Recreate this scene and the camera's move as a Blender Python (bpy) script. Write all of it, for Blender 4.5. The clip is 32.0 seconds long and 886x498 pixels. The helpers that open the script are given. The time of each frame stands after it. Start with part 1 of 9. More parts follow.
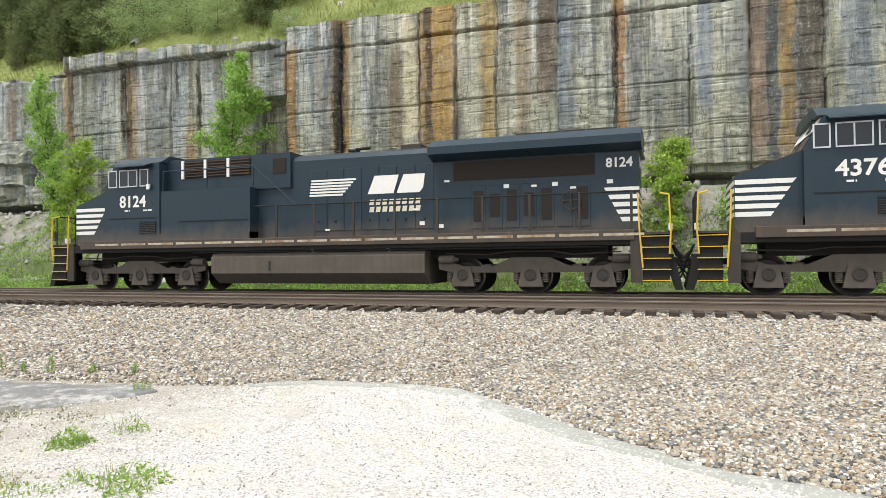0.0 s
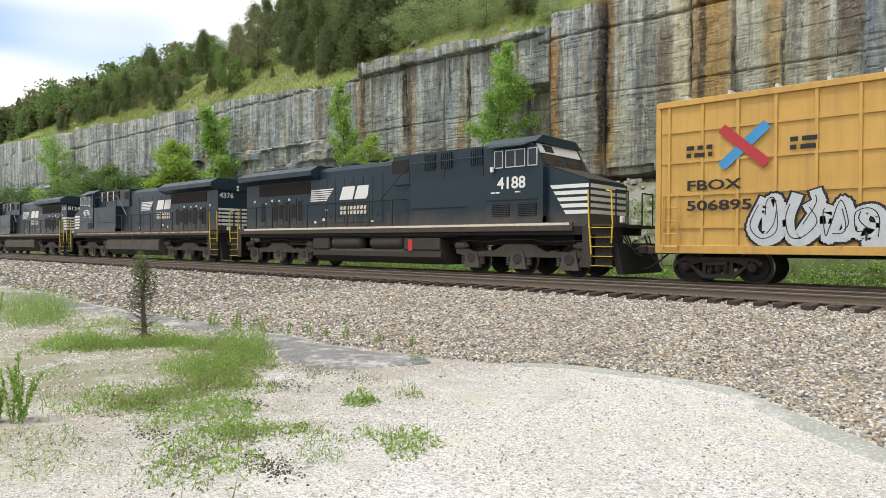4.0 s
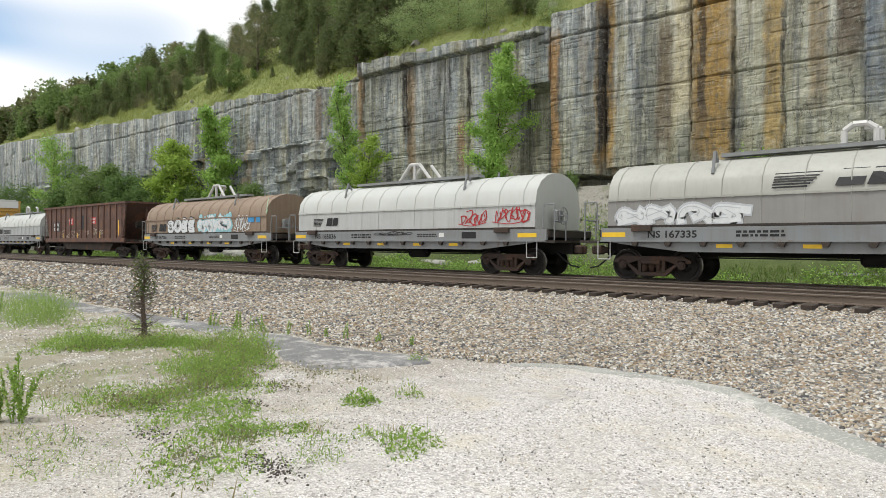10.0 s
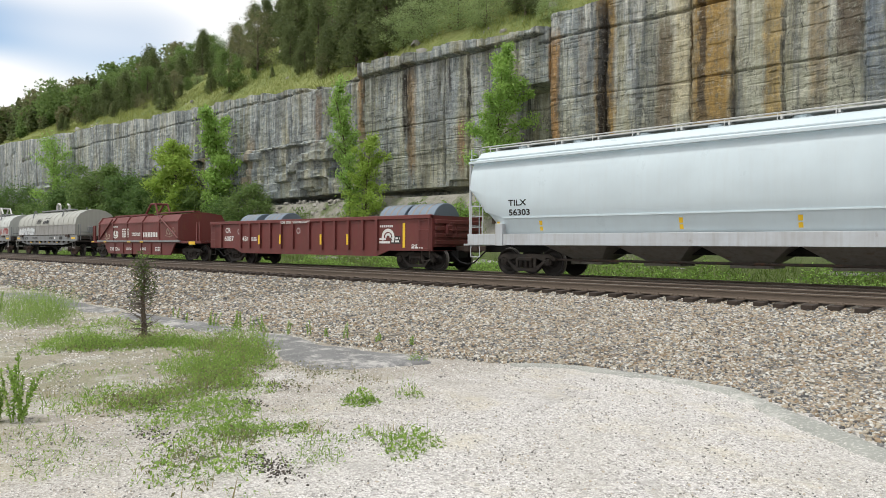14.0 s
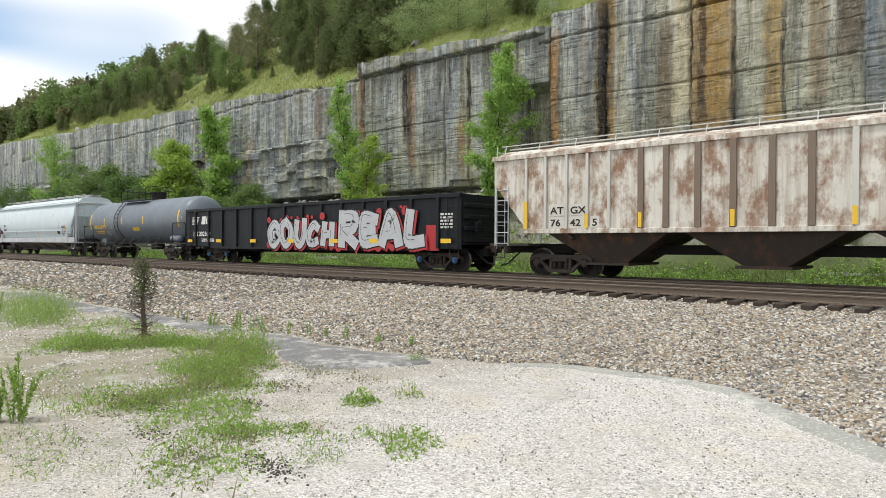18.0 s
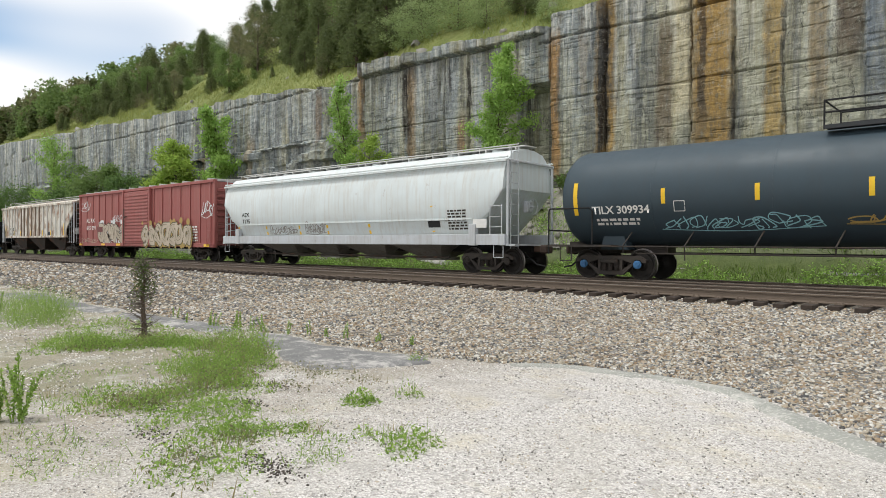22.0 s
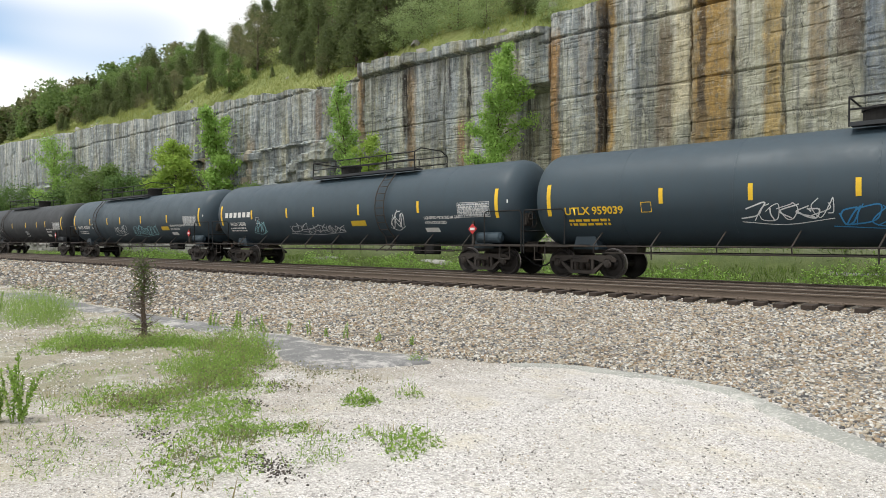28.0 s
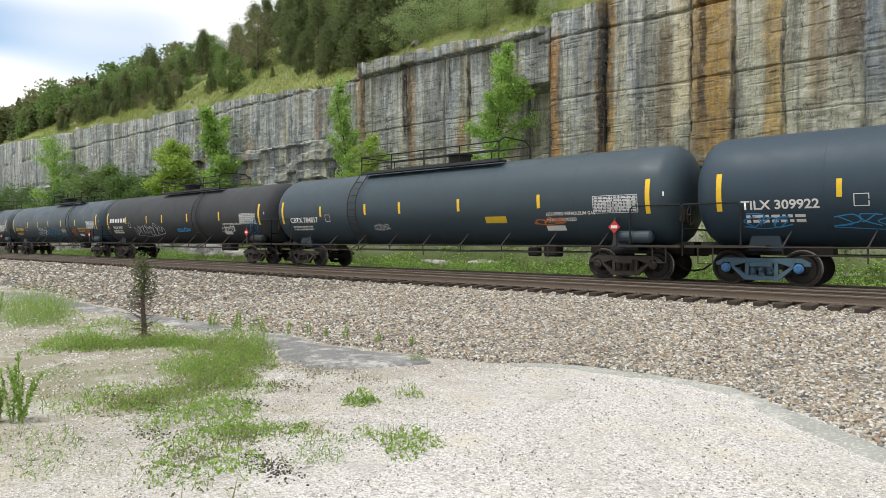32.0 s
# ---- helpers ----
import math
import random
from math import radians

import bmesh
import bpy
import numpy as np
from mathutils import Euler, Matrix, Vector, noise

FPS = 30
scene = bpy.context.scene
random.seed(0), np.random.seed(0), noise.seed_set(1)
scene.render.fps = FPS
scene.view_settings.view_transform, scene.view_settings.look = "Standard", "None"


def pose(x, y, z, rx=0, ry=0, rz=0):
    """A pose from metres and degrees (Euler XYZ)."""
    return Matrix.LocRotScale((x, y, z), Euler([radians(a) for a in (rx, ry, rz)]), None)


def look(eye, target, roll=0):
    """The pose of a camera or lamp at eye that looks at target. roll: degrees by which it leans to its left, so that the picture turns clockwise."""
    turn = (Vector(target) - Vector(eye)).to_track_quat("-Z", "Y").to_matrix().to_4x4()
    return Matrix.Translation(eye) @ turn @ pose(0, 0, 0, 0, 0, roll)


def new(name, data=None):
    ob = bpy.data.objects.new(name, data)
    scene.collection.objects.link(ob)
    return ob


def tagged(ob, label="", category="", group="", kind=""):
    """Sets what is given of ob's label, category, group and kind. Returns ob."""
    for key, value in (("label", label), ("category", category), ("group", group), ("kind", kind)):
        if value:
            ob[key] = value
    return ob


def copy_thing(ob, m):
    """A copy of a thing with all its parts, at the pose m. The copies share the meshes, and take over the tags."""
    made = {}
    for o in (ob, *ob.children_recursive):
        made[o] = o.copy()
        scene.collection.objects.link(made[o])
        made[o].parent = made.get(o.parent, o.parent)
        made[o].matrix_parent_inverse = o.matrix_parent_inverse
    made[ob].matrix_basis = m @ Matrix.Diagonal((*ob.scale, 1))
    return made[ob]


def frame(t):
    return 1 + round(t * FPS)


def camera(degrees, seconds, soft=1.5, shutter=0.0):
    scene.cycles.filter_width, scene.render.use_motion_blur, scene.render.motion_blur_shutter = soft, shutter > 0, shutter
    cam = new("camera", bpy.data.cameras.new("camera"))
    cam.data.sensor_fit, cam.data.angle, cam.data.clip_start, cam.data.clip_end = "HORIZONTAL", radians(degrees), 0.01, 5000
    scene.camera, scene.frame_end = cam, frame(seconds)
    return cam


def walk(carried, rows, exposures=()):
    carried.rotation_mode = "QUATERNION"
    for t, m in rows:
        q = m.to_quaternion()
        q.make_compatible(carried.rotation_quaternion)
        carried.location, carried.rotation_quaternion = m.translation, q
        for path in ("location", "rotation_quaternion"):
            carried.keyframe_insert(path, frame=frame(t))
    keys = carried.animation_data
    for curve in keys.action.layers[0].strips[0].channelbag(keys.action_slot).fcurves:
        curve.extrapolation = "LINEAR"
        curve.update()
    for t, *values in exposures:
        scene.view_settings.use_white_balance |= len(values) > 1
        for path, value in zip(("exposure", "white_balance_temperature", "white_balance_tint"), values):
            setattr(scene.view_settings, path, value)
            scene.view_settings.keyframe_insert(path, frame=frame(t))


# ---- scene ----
cam = camera(67.86, 32.0, soft=0.65, shutter=0.0)
EYE = Vector((0.0, 0.0, 1.036))


def aim(x, y, z, roll):
    return look(EYE, EYE + Vector((x, y, z)), roll)


walk(cam, [
    (0.0, aim(-0.3259, 0.94529, 0.01457, -0.57)),
    (0.5, aim(-0.52808, 0.84918, 0.00537, -0.06)),
    (1.0, aim(-0.63162, 0.77527, -0.00176, 0.23)),
    (1.5, aim(-0.66979, 0.74253, -0.00545, 0.36)),
    (2.0, aim(-0.66629, 0.74567, -0.00611, 0.30)),
    (2.5, aim(-0.66436, 0.74738, -0.00696, 0.30)),
    (3.0, aim(-0.66243, 0.74909, -0.00711, 0.30)),
    (6.0, aim(-0.66243, 0.74909, -0.00711, 0.30)),
    (32.0, aim(-0.66243, 0.74909, -0.00711, 0.30)),
], [(0.0, 0.24), (1.0, 0.04), (2.0, 0.0), (3.5, -0.02), (6.0, -0.18), (9.0, -0.2), (13.0, -0.18), (14.0, -0.27), (15.5, -0.26), (17.0, -0.17), (20.2, -0.18), (21.0, -0.29), (22.3, -0.28), (23.5, -0.16), (32.0, -0.14)])

# ---- sky and sun: bright broken cloud ----
SUN_AZ, SUN_EL = radians(205), radians(66)   # compass turn from +y, height
world = bpy.data.worlds.new("sky")
scene.world = world
world.use_nodes = True
wn, wl = world.node_tree.nodes, world.node_tree.links
wn.clear()
w_out = wn.new("ShaderNodeOutputWorld")
w_bg = wn.new("ShaderNodeBackground")
w_sky = wn.new("ShaderNodeTexSky")
w_sky.sky_type = "NISHITA"
w_sky.sun_disc = False
w_sky.sun_elevation = SUN_EL
w_sky.sun_rotation = SUN_AZ
w_tc = wn.new("ShaderNodeTexCoord")
w_map = wn.new("ShaderNodeMapping")
w_map.inputs["Scale"].default_value = (1.2, 1.2, 4.5)
w_map.inputs["Location"].default_value = (0.15, 0.35, 0.1)
w_noise = wn.new("ShaderNodeTexNoise")
w_noise.inputs["Scale"].default_value = 1.6
w_noise.inputs["Detail"].default_value = 1.2
w_noise.inputs["Roughness"].default_value = 0.5
w_ramp = wn.new("ShaderNodeValToRGB")
w_ramp.color_ramp.elements[0].position = 0.31
w_ramp.color_ramp.elements[1].position = 0.42
w_mix = wn.new("ShaderNodeMix")
w_mix.data_type = "RGBA"
w_ends = [s for s in w_mix.inputs if s.type == "RGBA"]
w_cloud = w_ends[1]
w_cloud.default_value = (15.0, 15.1, 15.2, 1)
wl.new(w_tc.outputs["Generated"], w_map.inputs["Vector"])
wl.new(w_map.outputs["Vector"], w_noise.inputs["Vector"])
wl.new(w_noise.outputs["Fac"], w_ramp.inputs["Fac"])
wl.new(w_ramp.outputs["Color"], [s for s in w_mix.inputs if s.name == "Factor" and s.type == "VALUE"][0])
w_clear = wn.new("ShaderNodeMix")
w_clear.data_type = "RGBA"
w_clear.blend_type = "MULTIPLY"
w_clear.inputs["Factor"].default_value = 1.0
w_gain = [s for s in w_clear.inputs if s.type == "RGBA"]
w_gain[1].default_value = (1.75, 2.1, 2.2, 1)
wl.new(w_sky.outputs["Color"], w_gain[0])
wl.new([s for s in w_clear.outputs if s.type == "RGBA"][0], w_ends[0])
wl.new([s for s in w_mix.outputs if s.type == "RGBA"][0], w_bg.inputs["Color"])
w_bg.inputs["Strength"].default_value = 0.085
wl.new(w_bg.outputs["Background"], w_out.inputs["Surface"])

sun_data = bpy.data.lights.new("sun", "SUN")
sun_data.energy = 2.35
sun_data.angle = radians(9)
sun_data.color = (1.0, 0.99, 0.94)
sun = new("sun", sun_data)
sun.matrix_world = look((0, 0, 50), Vector((0, 0, 50)) - Vector((
    math.sin(SUN_AZ) * math.cos(SUN_EL), math.cos(SUN_AZ) * math.cos(SUN_EL), math.sin(SUN_EL))))

# ---- node materials ----


class Nodes:
    """A small builder for one material's node tree."""

    def __init__(self, name, rough=0.8, metal=0.0, spec=0.4):
        self.m = bpy.data.materials.new(name)
        self.m.use_nodes = True
        self.t = self.m.node_tree
        self.b = self.t.nodes["Principled BSDF"]
        self.b.inputs["Roughness"].default_value = rough
        self.b.inputs["Metallic"].default_value = metal
        self.b.inputs["Specular IOR Level"].default_value = spec
        self.co = self.t.nodes.new("ShaderNodeTexCoord").outputs["Object"]

    def link(self, a, b):
        self.t.links.new(a, b)

    def place(self, scale=(1, 1, 1), world=False):
        n = self.t.nodes.new("ShaderNodeMapping")
        n.inputs["Scale"].default_value = scale
        src = self.t.nodes.new("ShaderNodeNewGeometry").outputs["Position"] if world else self.co
        self.link(src, n.inputs["Vector"])
        return n.outputs["Vector"]

    def noise(self, scale, vec=None, detail=4, rough=0.55, warp=0.0):
        n = self.t.nodes.new("ShaderNodeTexNoise")
        n.inputs["Scale"].default_value = scale
        n.inputs["Detail"].default_value = detail
        n.inputs["Roughness"].default_value = rough
        n.inputs["Distortion"].default_value = warp
        self.link(vec or self.co, n.inputs["Vector"])
        return n.outputs["Fac"]

    def cells(self, scale, vec=None, what="Color", feature="F1"):
        n = self.t.nodes.new("ShaderNodeTexVoronoi")
        n.feature = feature
        n.inputs["Scale"].default_value = scale
        self.link(vec or self.co, n.inputs["Vector"])
        return n.outputs[what]

    def ramp(self, fac, *stops, hard=False):
        n = self.t.nodes.new("ShaderNodeValToRGB")
        if hard:
            n.color_ramp.interpolation = "CONSTANT"
        e = n.color_ramp.elements
        while len(e) < len(stops):
            e.new(0.5)
        for k, (p, c) in zip(e, stops):
            k.position = p
            k.color = (*c, 1) if len(c) == 3 else c
        self.link(fac, n.inputs["Fac"])
        return n.outputs["Color"]

    def step(self, fac, lo, hi):
        n = self.t.nodes.new("ShaderNodeMapRange")
        n.inputs["From Min"].default_value = lo
        n.inputs["From Max"].default_value = hi
        self.link(fac, n.inputs["Value"])
        return n.outputs["Result"]

    def math(self, op, a, b):
        n = self.t.nodes.new("ShaderNodeMath")
        n.operation = op
        for i, v in enumerate((a, b)):
            if isinstance(v, (int, float)):
                n.inputs[i].default_value = v
            else:
                self.link(v, n.inputs[i])
        return n.outputs["Value"]

    def mix(self, fac, a, b, mode="MIX"):
        n = self.t.nodes.new("ShaderNodeMix")
        n.data_type = "RGBA"
        n.blend_type = mode
        for key, v in (("Factor", fac), ("A", a), ("B", b)):
            i = [s for s in n.inputs if s.name == key and (s.type == "RGBA" or (key == "Factor" and s.type == "VALUE"))][0]
            if isinstance(v, (int, float)):
                i.default_value = v
            elif isinstance(v, tuple):
                i.default_value = (*v, 1)
            else:
                self.link(v, i)
        return [s for s in n.outputs if s.type == "RGBA"][0]

    def axis(self, which, vec=None):
        n = self.t.nodes.new("ShaderNodeSeparateXYZ")
        self.link(vec or self.co, n.inputs["Vector"])
        return n.outputs[which]

    def random(self, island=False):
        if island:
            return self.t.nodes.new("ShaderNodeNewGeometry").outputs["Random Per Island"]
        return self.t.nodes.new("ShaderNodeObjectInfo").outputs["Random"]

    def bump(self, fac, depth, strength=1.0):
        n = self.t.nodes.new("ShaderNodeBump")
        n.inputs["Distance"].default_value = depth
        n.inputs["Strength"].default_value = strength
        self.link(fac, n.inputs["Height"])
        old = self.b.inputs["Normal"].links
        if old:
            self.link(old[0].from_socket, n.inputs["Normal"])
        self.link(n.outputs["Normal"], self.b.inputs["Normal"])

    def color(self, v):
        if isinstance(v, tuple):
            self.b.inputs["Base Color"].default_value = (*v, 1)
        else:
            self.link(v, self.b.inputs["Base Color"])
        return self

    def rough(self, v):
        self.link(v, self.b.inputs["Roughness"])


def paint(name, base, rust=0.3, grime=0.35, rough=0.45, rust_tone=(0.16, 0.07, 0.035), dirt=(0.11, 0.09, 0.07), streak=0.35, spec=0.4, dust=None):
    """Weathered vehicle paint: vertical streaks, rust blotches and road dirt with shapes of their own."""
    k = Nodes(name, rough, 0.0, spec)
    fade = k.mix(k.noise(0.7, detail=3), tuple(c * 0.86 for c in base), tuple(min(1, c * 1.1) for c in base))
    runs = k.noise(1.0, k.place((7.0, 7.0, 0.35)), 4, 0.6)
    col = k.mix(k.math("MULTIPLY", k.step(runs, 0.46, 0.72), streak), fade, dirt)
    spots = k.noise(2.2, k.place((1.0, 1.0, 0.6)), 6, 0.68)
    col = k.mix(k.math("MULTIPLY", k.step(spots, 0.72 - rust * 0.5, 0.86 - rust * 0.45), 0.9), col, rust_tone)
    film = k.noise(0.9, detail=5, rough=0.7)
    col = k.mix(k.math("MULTIPLY", k.step(film, 0.4, 0.8), grime), col, dirt)
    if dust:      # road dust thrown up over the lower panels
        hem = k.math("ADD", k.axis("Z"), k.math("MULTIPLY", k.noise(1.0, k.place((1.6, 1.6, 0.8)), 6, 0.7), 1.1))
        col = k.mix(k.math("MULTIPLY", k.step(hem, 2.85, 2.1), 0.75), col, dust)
    k.color(col)
    k.rough(k.math("ADD", k.math("MULTIPLY", film, 0.5), rough - 0.25))
    k.bump(k.noise(60, detail=2), 0.002, 0.35)
    return k.m


def plain(name, base, rough=0.6, metal=0.0, vary=0.15, scale=6.0):
    k = Nodes(name, rough, metal)
    k.color(k.mix(k.noise(scale, detail=5, rough=0.65), tuple(c * (1 - vary) for c in base), tuple(min(1, c * (1 + vary)) for c in base)))
    return k.m


def leaf_mat(name, a, b):
    k = Nodes(name, 0.6, 0, 0.25)
    k.color(k.mix(k.random(True), a, b))
    k.b.inputs["Subsurface Weight"].default_value = 0.0
    tr = k.t.nodes.new("ShaderNodeBsdfTranslucent")
    tr.inputs["Color"].default_value = (*[min(1, c * 1.25) for c in b], 1)
    mx = k.t.nodes.new("ShaderNodeMixShader")
    mx.inputs[0].default_value = 0.35
    k.link(k.b.outputs[0], mx.inputs[1])
    k.link(tr.outputs[0], mx.inputs[2])
    k.link(mx.outputs[0], k.t.nodes["Material Output"].inputs["Surface"])
    return k.m


# ---- mesh helpers ----


def finish(name, bm, mat, smooth=False):
    me = bpy.data.meshes.new(name)
    bm.normal_update()
    bm.to_mesh(me)
    bm.free()
    for m in (mat if isinstance(mat, (list, tuple)) else [mat]):
        me.materials.append(m)
    if smooth:
        me.shade_smooth()
        me.set_sharp_from_angle(angle=radians(38))
    return me


def part(name, bm, mat, parent, label="", smooth=False):
    ob = new(name, finish(name, bm, mat, smooth))
    ob.parent = parent
    return tagged(ob, label)


def part_at(name, bm, mat, parent, x, y, z, label="", smooth=False):
    ob = part(name, bm, mat, parent, label, smooth)
    ob.location = (x, y, z)
    return ob


def share(ob, parent, m):
    """Another object on the same mesh."""
    o = new(ob.name.split(".")[0], ob.data)
    o.parent = parent
    o.matrix_basis = m
    return o


def mesh_thing(name, verts, faces, mat, label="", category="", kind="", smooth=False):
    me = bpy.data.meshes.new(name)
    me.from_pydata([tuple(v) for v in verts], [], [tuple(f) for f in faces])
    me.update()
    me.materials.append(mat)
    if smooth:
        me.shade_smooth()
    return tagged(new(name, me), label, category, "", kind)


def add_box(bm, cx, cy, cz, sx, sy, sz, bevel=0.0, rot=None):
    m = Matrix.Translation((cx, cy, cz)) @ (rot or Matrix.Identity(4)) @ Matrix.Diagonal((sx, sy, sz, 1))
    r = bmesh.ops.create_cube(bm, size=1, matrix=m)
    if bevel:
        es = list({e for v in r["verts"] for e in v.link_edges})
        bmesh.ops.bevel(bm, geom=es, offset=bevel, segments=1, affect="EDGES")
    return bm


def box(cx, cy, cz, sx, sy, sz, bevel=0.0, rot=None):
    return add_box(bmesh.new(), cx, cy, cz, sx, sy, sz, bevel, rot)


def span(x0, x1, y0, y1, z0, z1, bevel=0.0):
    return box((x0 + x1) / 2, (y0 + y1) / 2, (z0 + z1) / 2, x1 - x0, y1 - y0, z1 - z0, bevel)


def add_span(bm, x0, x1, y0, y1, z0, z1, bevel=0.0):
    return add_box(bm, (x0 + x1) / 2, (y0 + y1) / 2, (z0 + z1) / 2, x1 - x0, y1 - y0, z1 - z0, bevel)


def add_rod(bm, a, b, r, seg=8, r2=None):
    a, b = Vector(a), Vector(b)
    d = b - a
    m = Matrix.Translation((a + b) / 2) @ d.to_track_quat("Z", "Y").to_matrix().to_4x4()
    bmesh.ops.create_cone(bm, cap_ends=True, segments=seg, radius1=r, radius2=r if r2 is None else r2, depth=d.length, matrix=m)
    return bm


def rods(r, seg, *paths):
    """Bent bars, each through a list of points."""
    bm = bmesh.new()
    for path in paths:
        for a, b in zip(path, path[1:]):
            add_rod(bm, a, b, r, seg)
    return bm


def add_prism(bm, profile, x0, x1, axis="x"):
    """A closed outline in (y, z) drawn out from x0 to x1 (axis y: outline in (x, z))."""
    def at(p, q):
        return (q, p[0], p[1]) if axis == "x" else (p[0], q, p[1])
    a = [bm.verts.new(at(p, x0)) for p in profile]
    b = [bm.verts.new(at(p, x1)) for p in profile]
    n = len(profile)
    for i in range(n):
        bm.faces.new((a[i], a[(i + 1) % n], b[(i + 1) % n], b[i]))
    bm.faces.new(a[::-1])
    bm.faces.new(b)
    bmesh.ops.recalc_face_normals(bm, faces=bm.faces[:])
    return bm


def prism(profile, x0, x1, axis="x"):
    return add_prism(bmesh.new(), profile, x0, x1, axis)


def lathe(profile, seg=28, axis="x"):
    """Rings (position along the axis, radius), closed at both ends."""
    bm = bmesh.new()
    rings = []
    for p, r in profile:
        ring = []
        for i in range(seg):
            a = 2 * math.pi * i / seg
            c, s = r * math.cos(a), r * math.sin(a)
            ring.append(bm.verts.new((p, c, s) if axis == "x" else (c, p, s) if axis == "y" else (c, s, p)))
        rings.append(ring)
    for a, b in zip(rings, rings[1:]):
        for i in range(seg):
            bm.faces.new((a[i], a[(i + 1) % seg], b[(i + 1) % seg], b[i]))
    bm.faces.new(rings[0][::-1])
    bm.faces.new(rings[-1])
    bmesh.ops.recalc_face_normals(bm, faces=bm.faces[:])
    return bm

# ---- large structure: ground, tracks, cliff, hill ----
TRACK_A, TRACK_B = 19.55, 16.75     # centre lines
LOT = -0.60
CLIFF = 29.0


def smooth01(v):
    v = np.clip(v, 0, 1)
    return v * v * (3 - 2 * v)


def vnoise(x, y, seed=0):
    """Smooth value noise on arrays."""
    xi, yi = np.floor(x).astype(np.int64), np.floor(y).astype(np.int64)
    fx, fy = x - xi, y - yi
    fx, fy = fx * fx * (3 - 2 * fx), fy * fy * (3 - 2 * fy)

    def h(a, b):
        v = np.sin(a * 127.1 + b * 311.7 + seed * 74.7) * 43758.5453
        return v - np.floor(v)
    return (h(xi, yi) * (1 - fx) + h(xi + 1, yi) * fx) * (1 - fy) + (h(xi, yi + 1) * (1 - fx) + h(xi + 1, yi + 1) * fx) * fy


def fbm(x, y, seed=0, octaves=4):
    out, amp, tot = 0, 1.0, 0
    for o in range(octaves):
        out = out + amp * vnoise(x * 2 ** o, y * 2 ** o, seed + o)
        tot += amp
        amp *= 0.5
    return out / tot


def lot_edge(x):
    """How far the flat lot reaches towards the track."""
    x = np.asarray(x, float)
    e = np.interp(x, [-60, -30, -23, -18, -14, -11, -9.9, -8.4, -7.3, -6.6, -5.9, -4.6, -3.8, -2.4, -1.0, 0.2, 3, 20],
                  [7.2, 7.4, 7.4, 6.9, 6.9, 7.0, 7.05, 6.85, 7.1, 7.1, 7.2, 7.8, 8.0, 7.8, 6.6, 5.6, 4.4, 3.5])
    return e + 0.25 * (fbm(x * 1.6, x * 0, 3) - 0.5)


def ground_z(x, y):
    x, y = np.asarray(x, float), np.asarray(y, float)
    e = lot_edge(x)
    z = np.full(np.broadcast(x, y).shape, LOT) + 0.05 * (fbm(x * 0.5, y * 0.5, 5) - 0.5)
    up = (y - e) / (15.3 - e)
    z = np.where(y > e, LOT + (-0.33 - LOT) * np.clip(up, 0, 1) ** 0.8, z)
    z = np.where(y > 15.3, -0.33 + 0.05 * smooth01((y - 15.3) / 0.6), z)
    z = np.where(y > 21.2, -0.28 - 0.17 * smooth01((y - 21.2) / 1.5), z)
    z = np.where(y > 23.0, -0.45 + 0.9 * smooth01((y - 23.0) / 4.0) + 0.25 * (fbm(x * 0.4, y * 0.4, 7) - 0.5) * smooth01((y - 23) / 1.0), z)
    talus = 0.45 + (y - 26.2) * 1.25 + 0.5 * (fbm(x * 0.5, y * 0.8, 9) - 0.5)
    z = np.where(y > 26.2, np.maximum(z, talus), z)
    ledge = smooth01((y - 25.6 - 0.5 * (fbm(x * 0.3, x * 0, 11) - 0.5)) / 0.22)
    z = z + 0.75 * ledge * (0.6 + 0.6 * fbm(x * 0.25, y * 0.3, 12))
    z = np.where((y > 25.6), np.minimum(z, 3.9), z)
    return z


def grid_faces(nx, ny):
    i = np.arange(nx - 1)[:, None] * ny + np.arange(ny - 1)[None, :]
    return np.stack([i, i + ny, i + ny + 1, i + 1], -1).reshape(-1, 4)


def ballast_material():
    """Crushed stone, blackened by oil and dust under the running line."""
    k = Nodes("ballast", 0.9)
    vec = k.place((1, 1, 1), world=True)
    y = k.axis("Y", vec)
    tone = k.axis("X", k.cells(30, vec))
    col = k.ramp(tone, (0.0, (0.36, 0.315, 0.25)), (0.2, (0.20, 0.195, 0.185)), (0.4, (0.50, 0.47, 0.41)), (0.6, (0.26, 0.19, 0.12)), (0.8, (0.09, 0.088, 0.085)), (1.0, (0.42, 0.355, 0.26)))
    gap = k.cells(30, vec, "Distance", "DISTANCE_TO_EDGE")
    col = k.mix(k.step(gap, 0.0, 0.10), (0.07, 0.06, 0.05), col)
    # bed toned down: shade in the gaps between loose stones, put into its colour
    col = k.mix(0.5, col, (0.035, 0.031, 0.027))
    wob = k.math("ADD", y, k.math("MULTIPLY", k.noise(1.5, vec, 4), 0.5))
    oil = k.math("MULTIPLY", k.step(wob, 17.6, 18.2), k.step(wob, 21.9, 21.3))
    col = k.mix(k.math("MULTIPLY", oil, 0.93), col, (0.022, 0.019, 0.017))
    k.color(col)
    k.bump(k.cells(24, vec, "Distance"), 0.03)
    k.bump(k.noise(90, vec, 2), 0.006)
    return k.m


m_ballast = ballast_material()


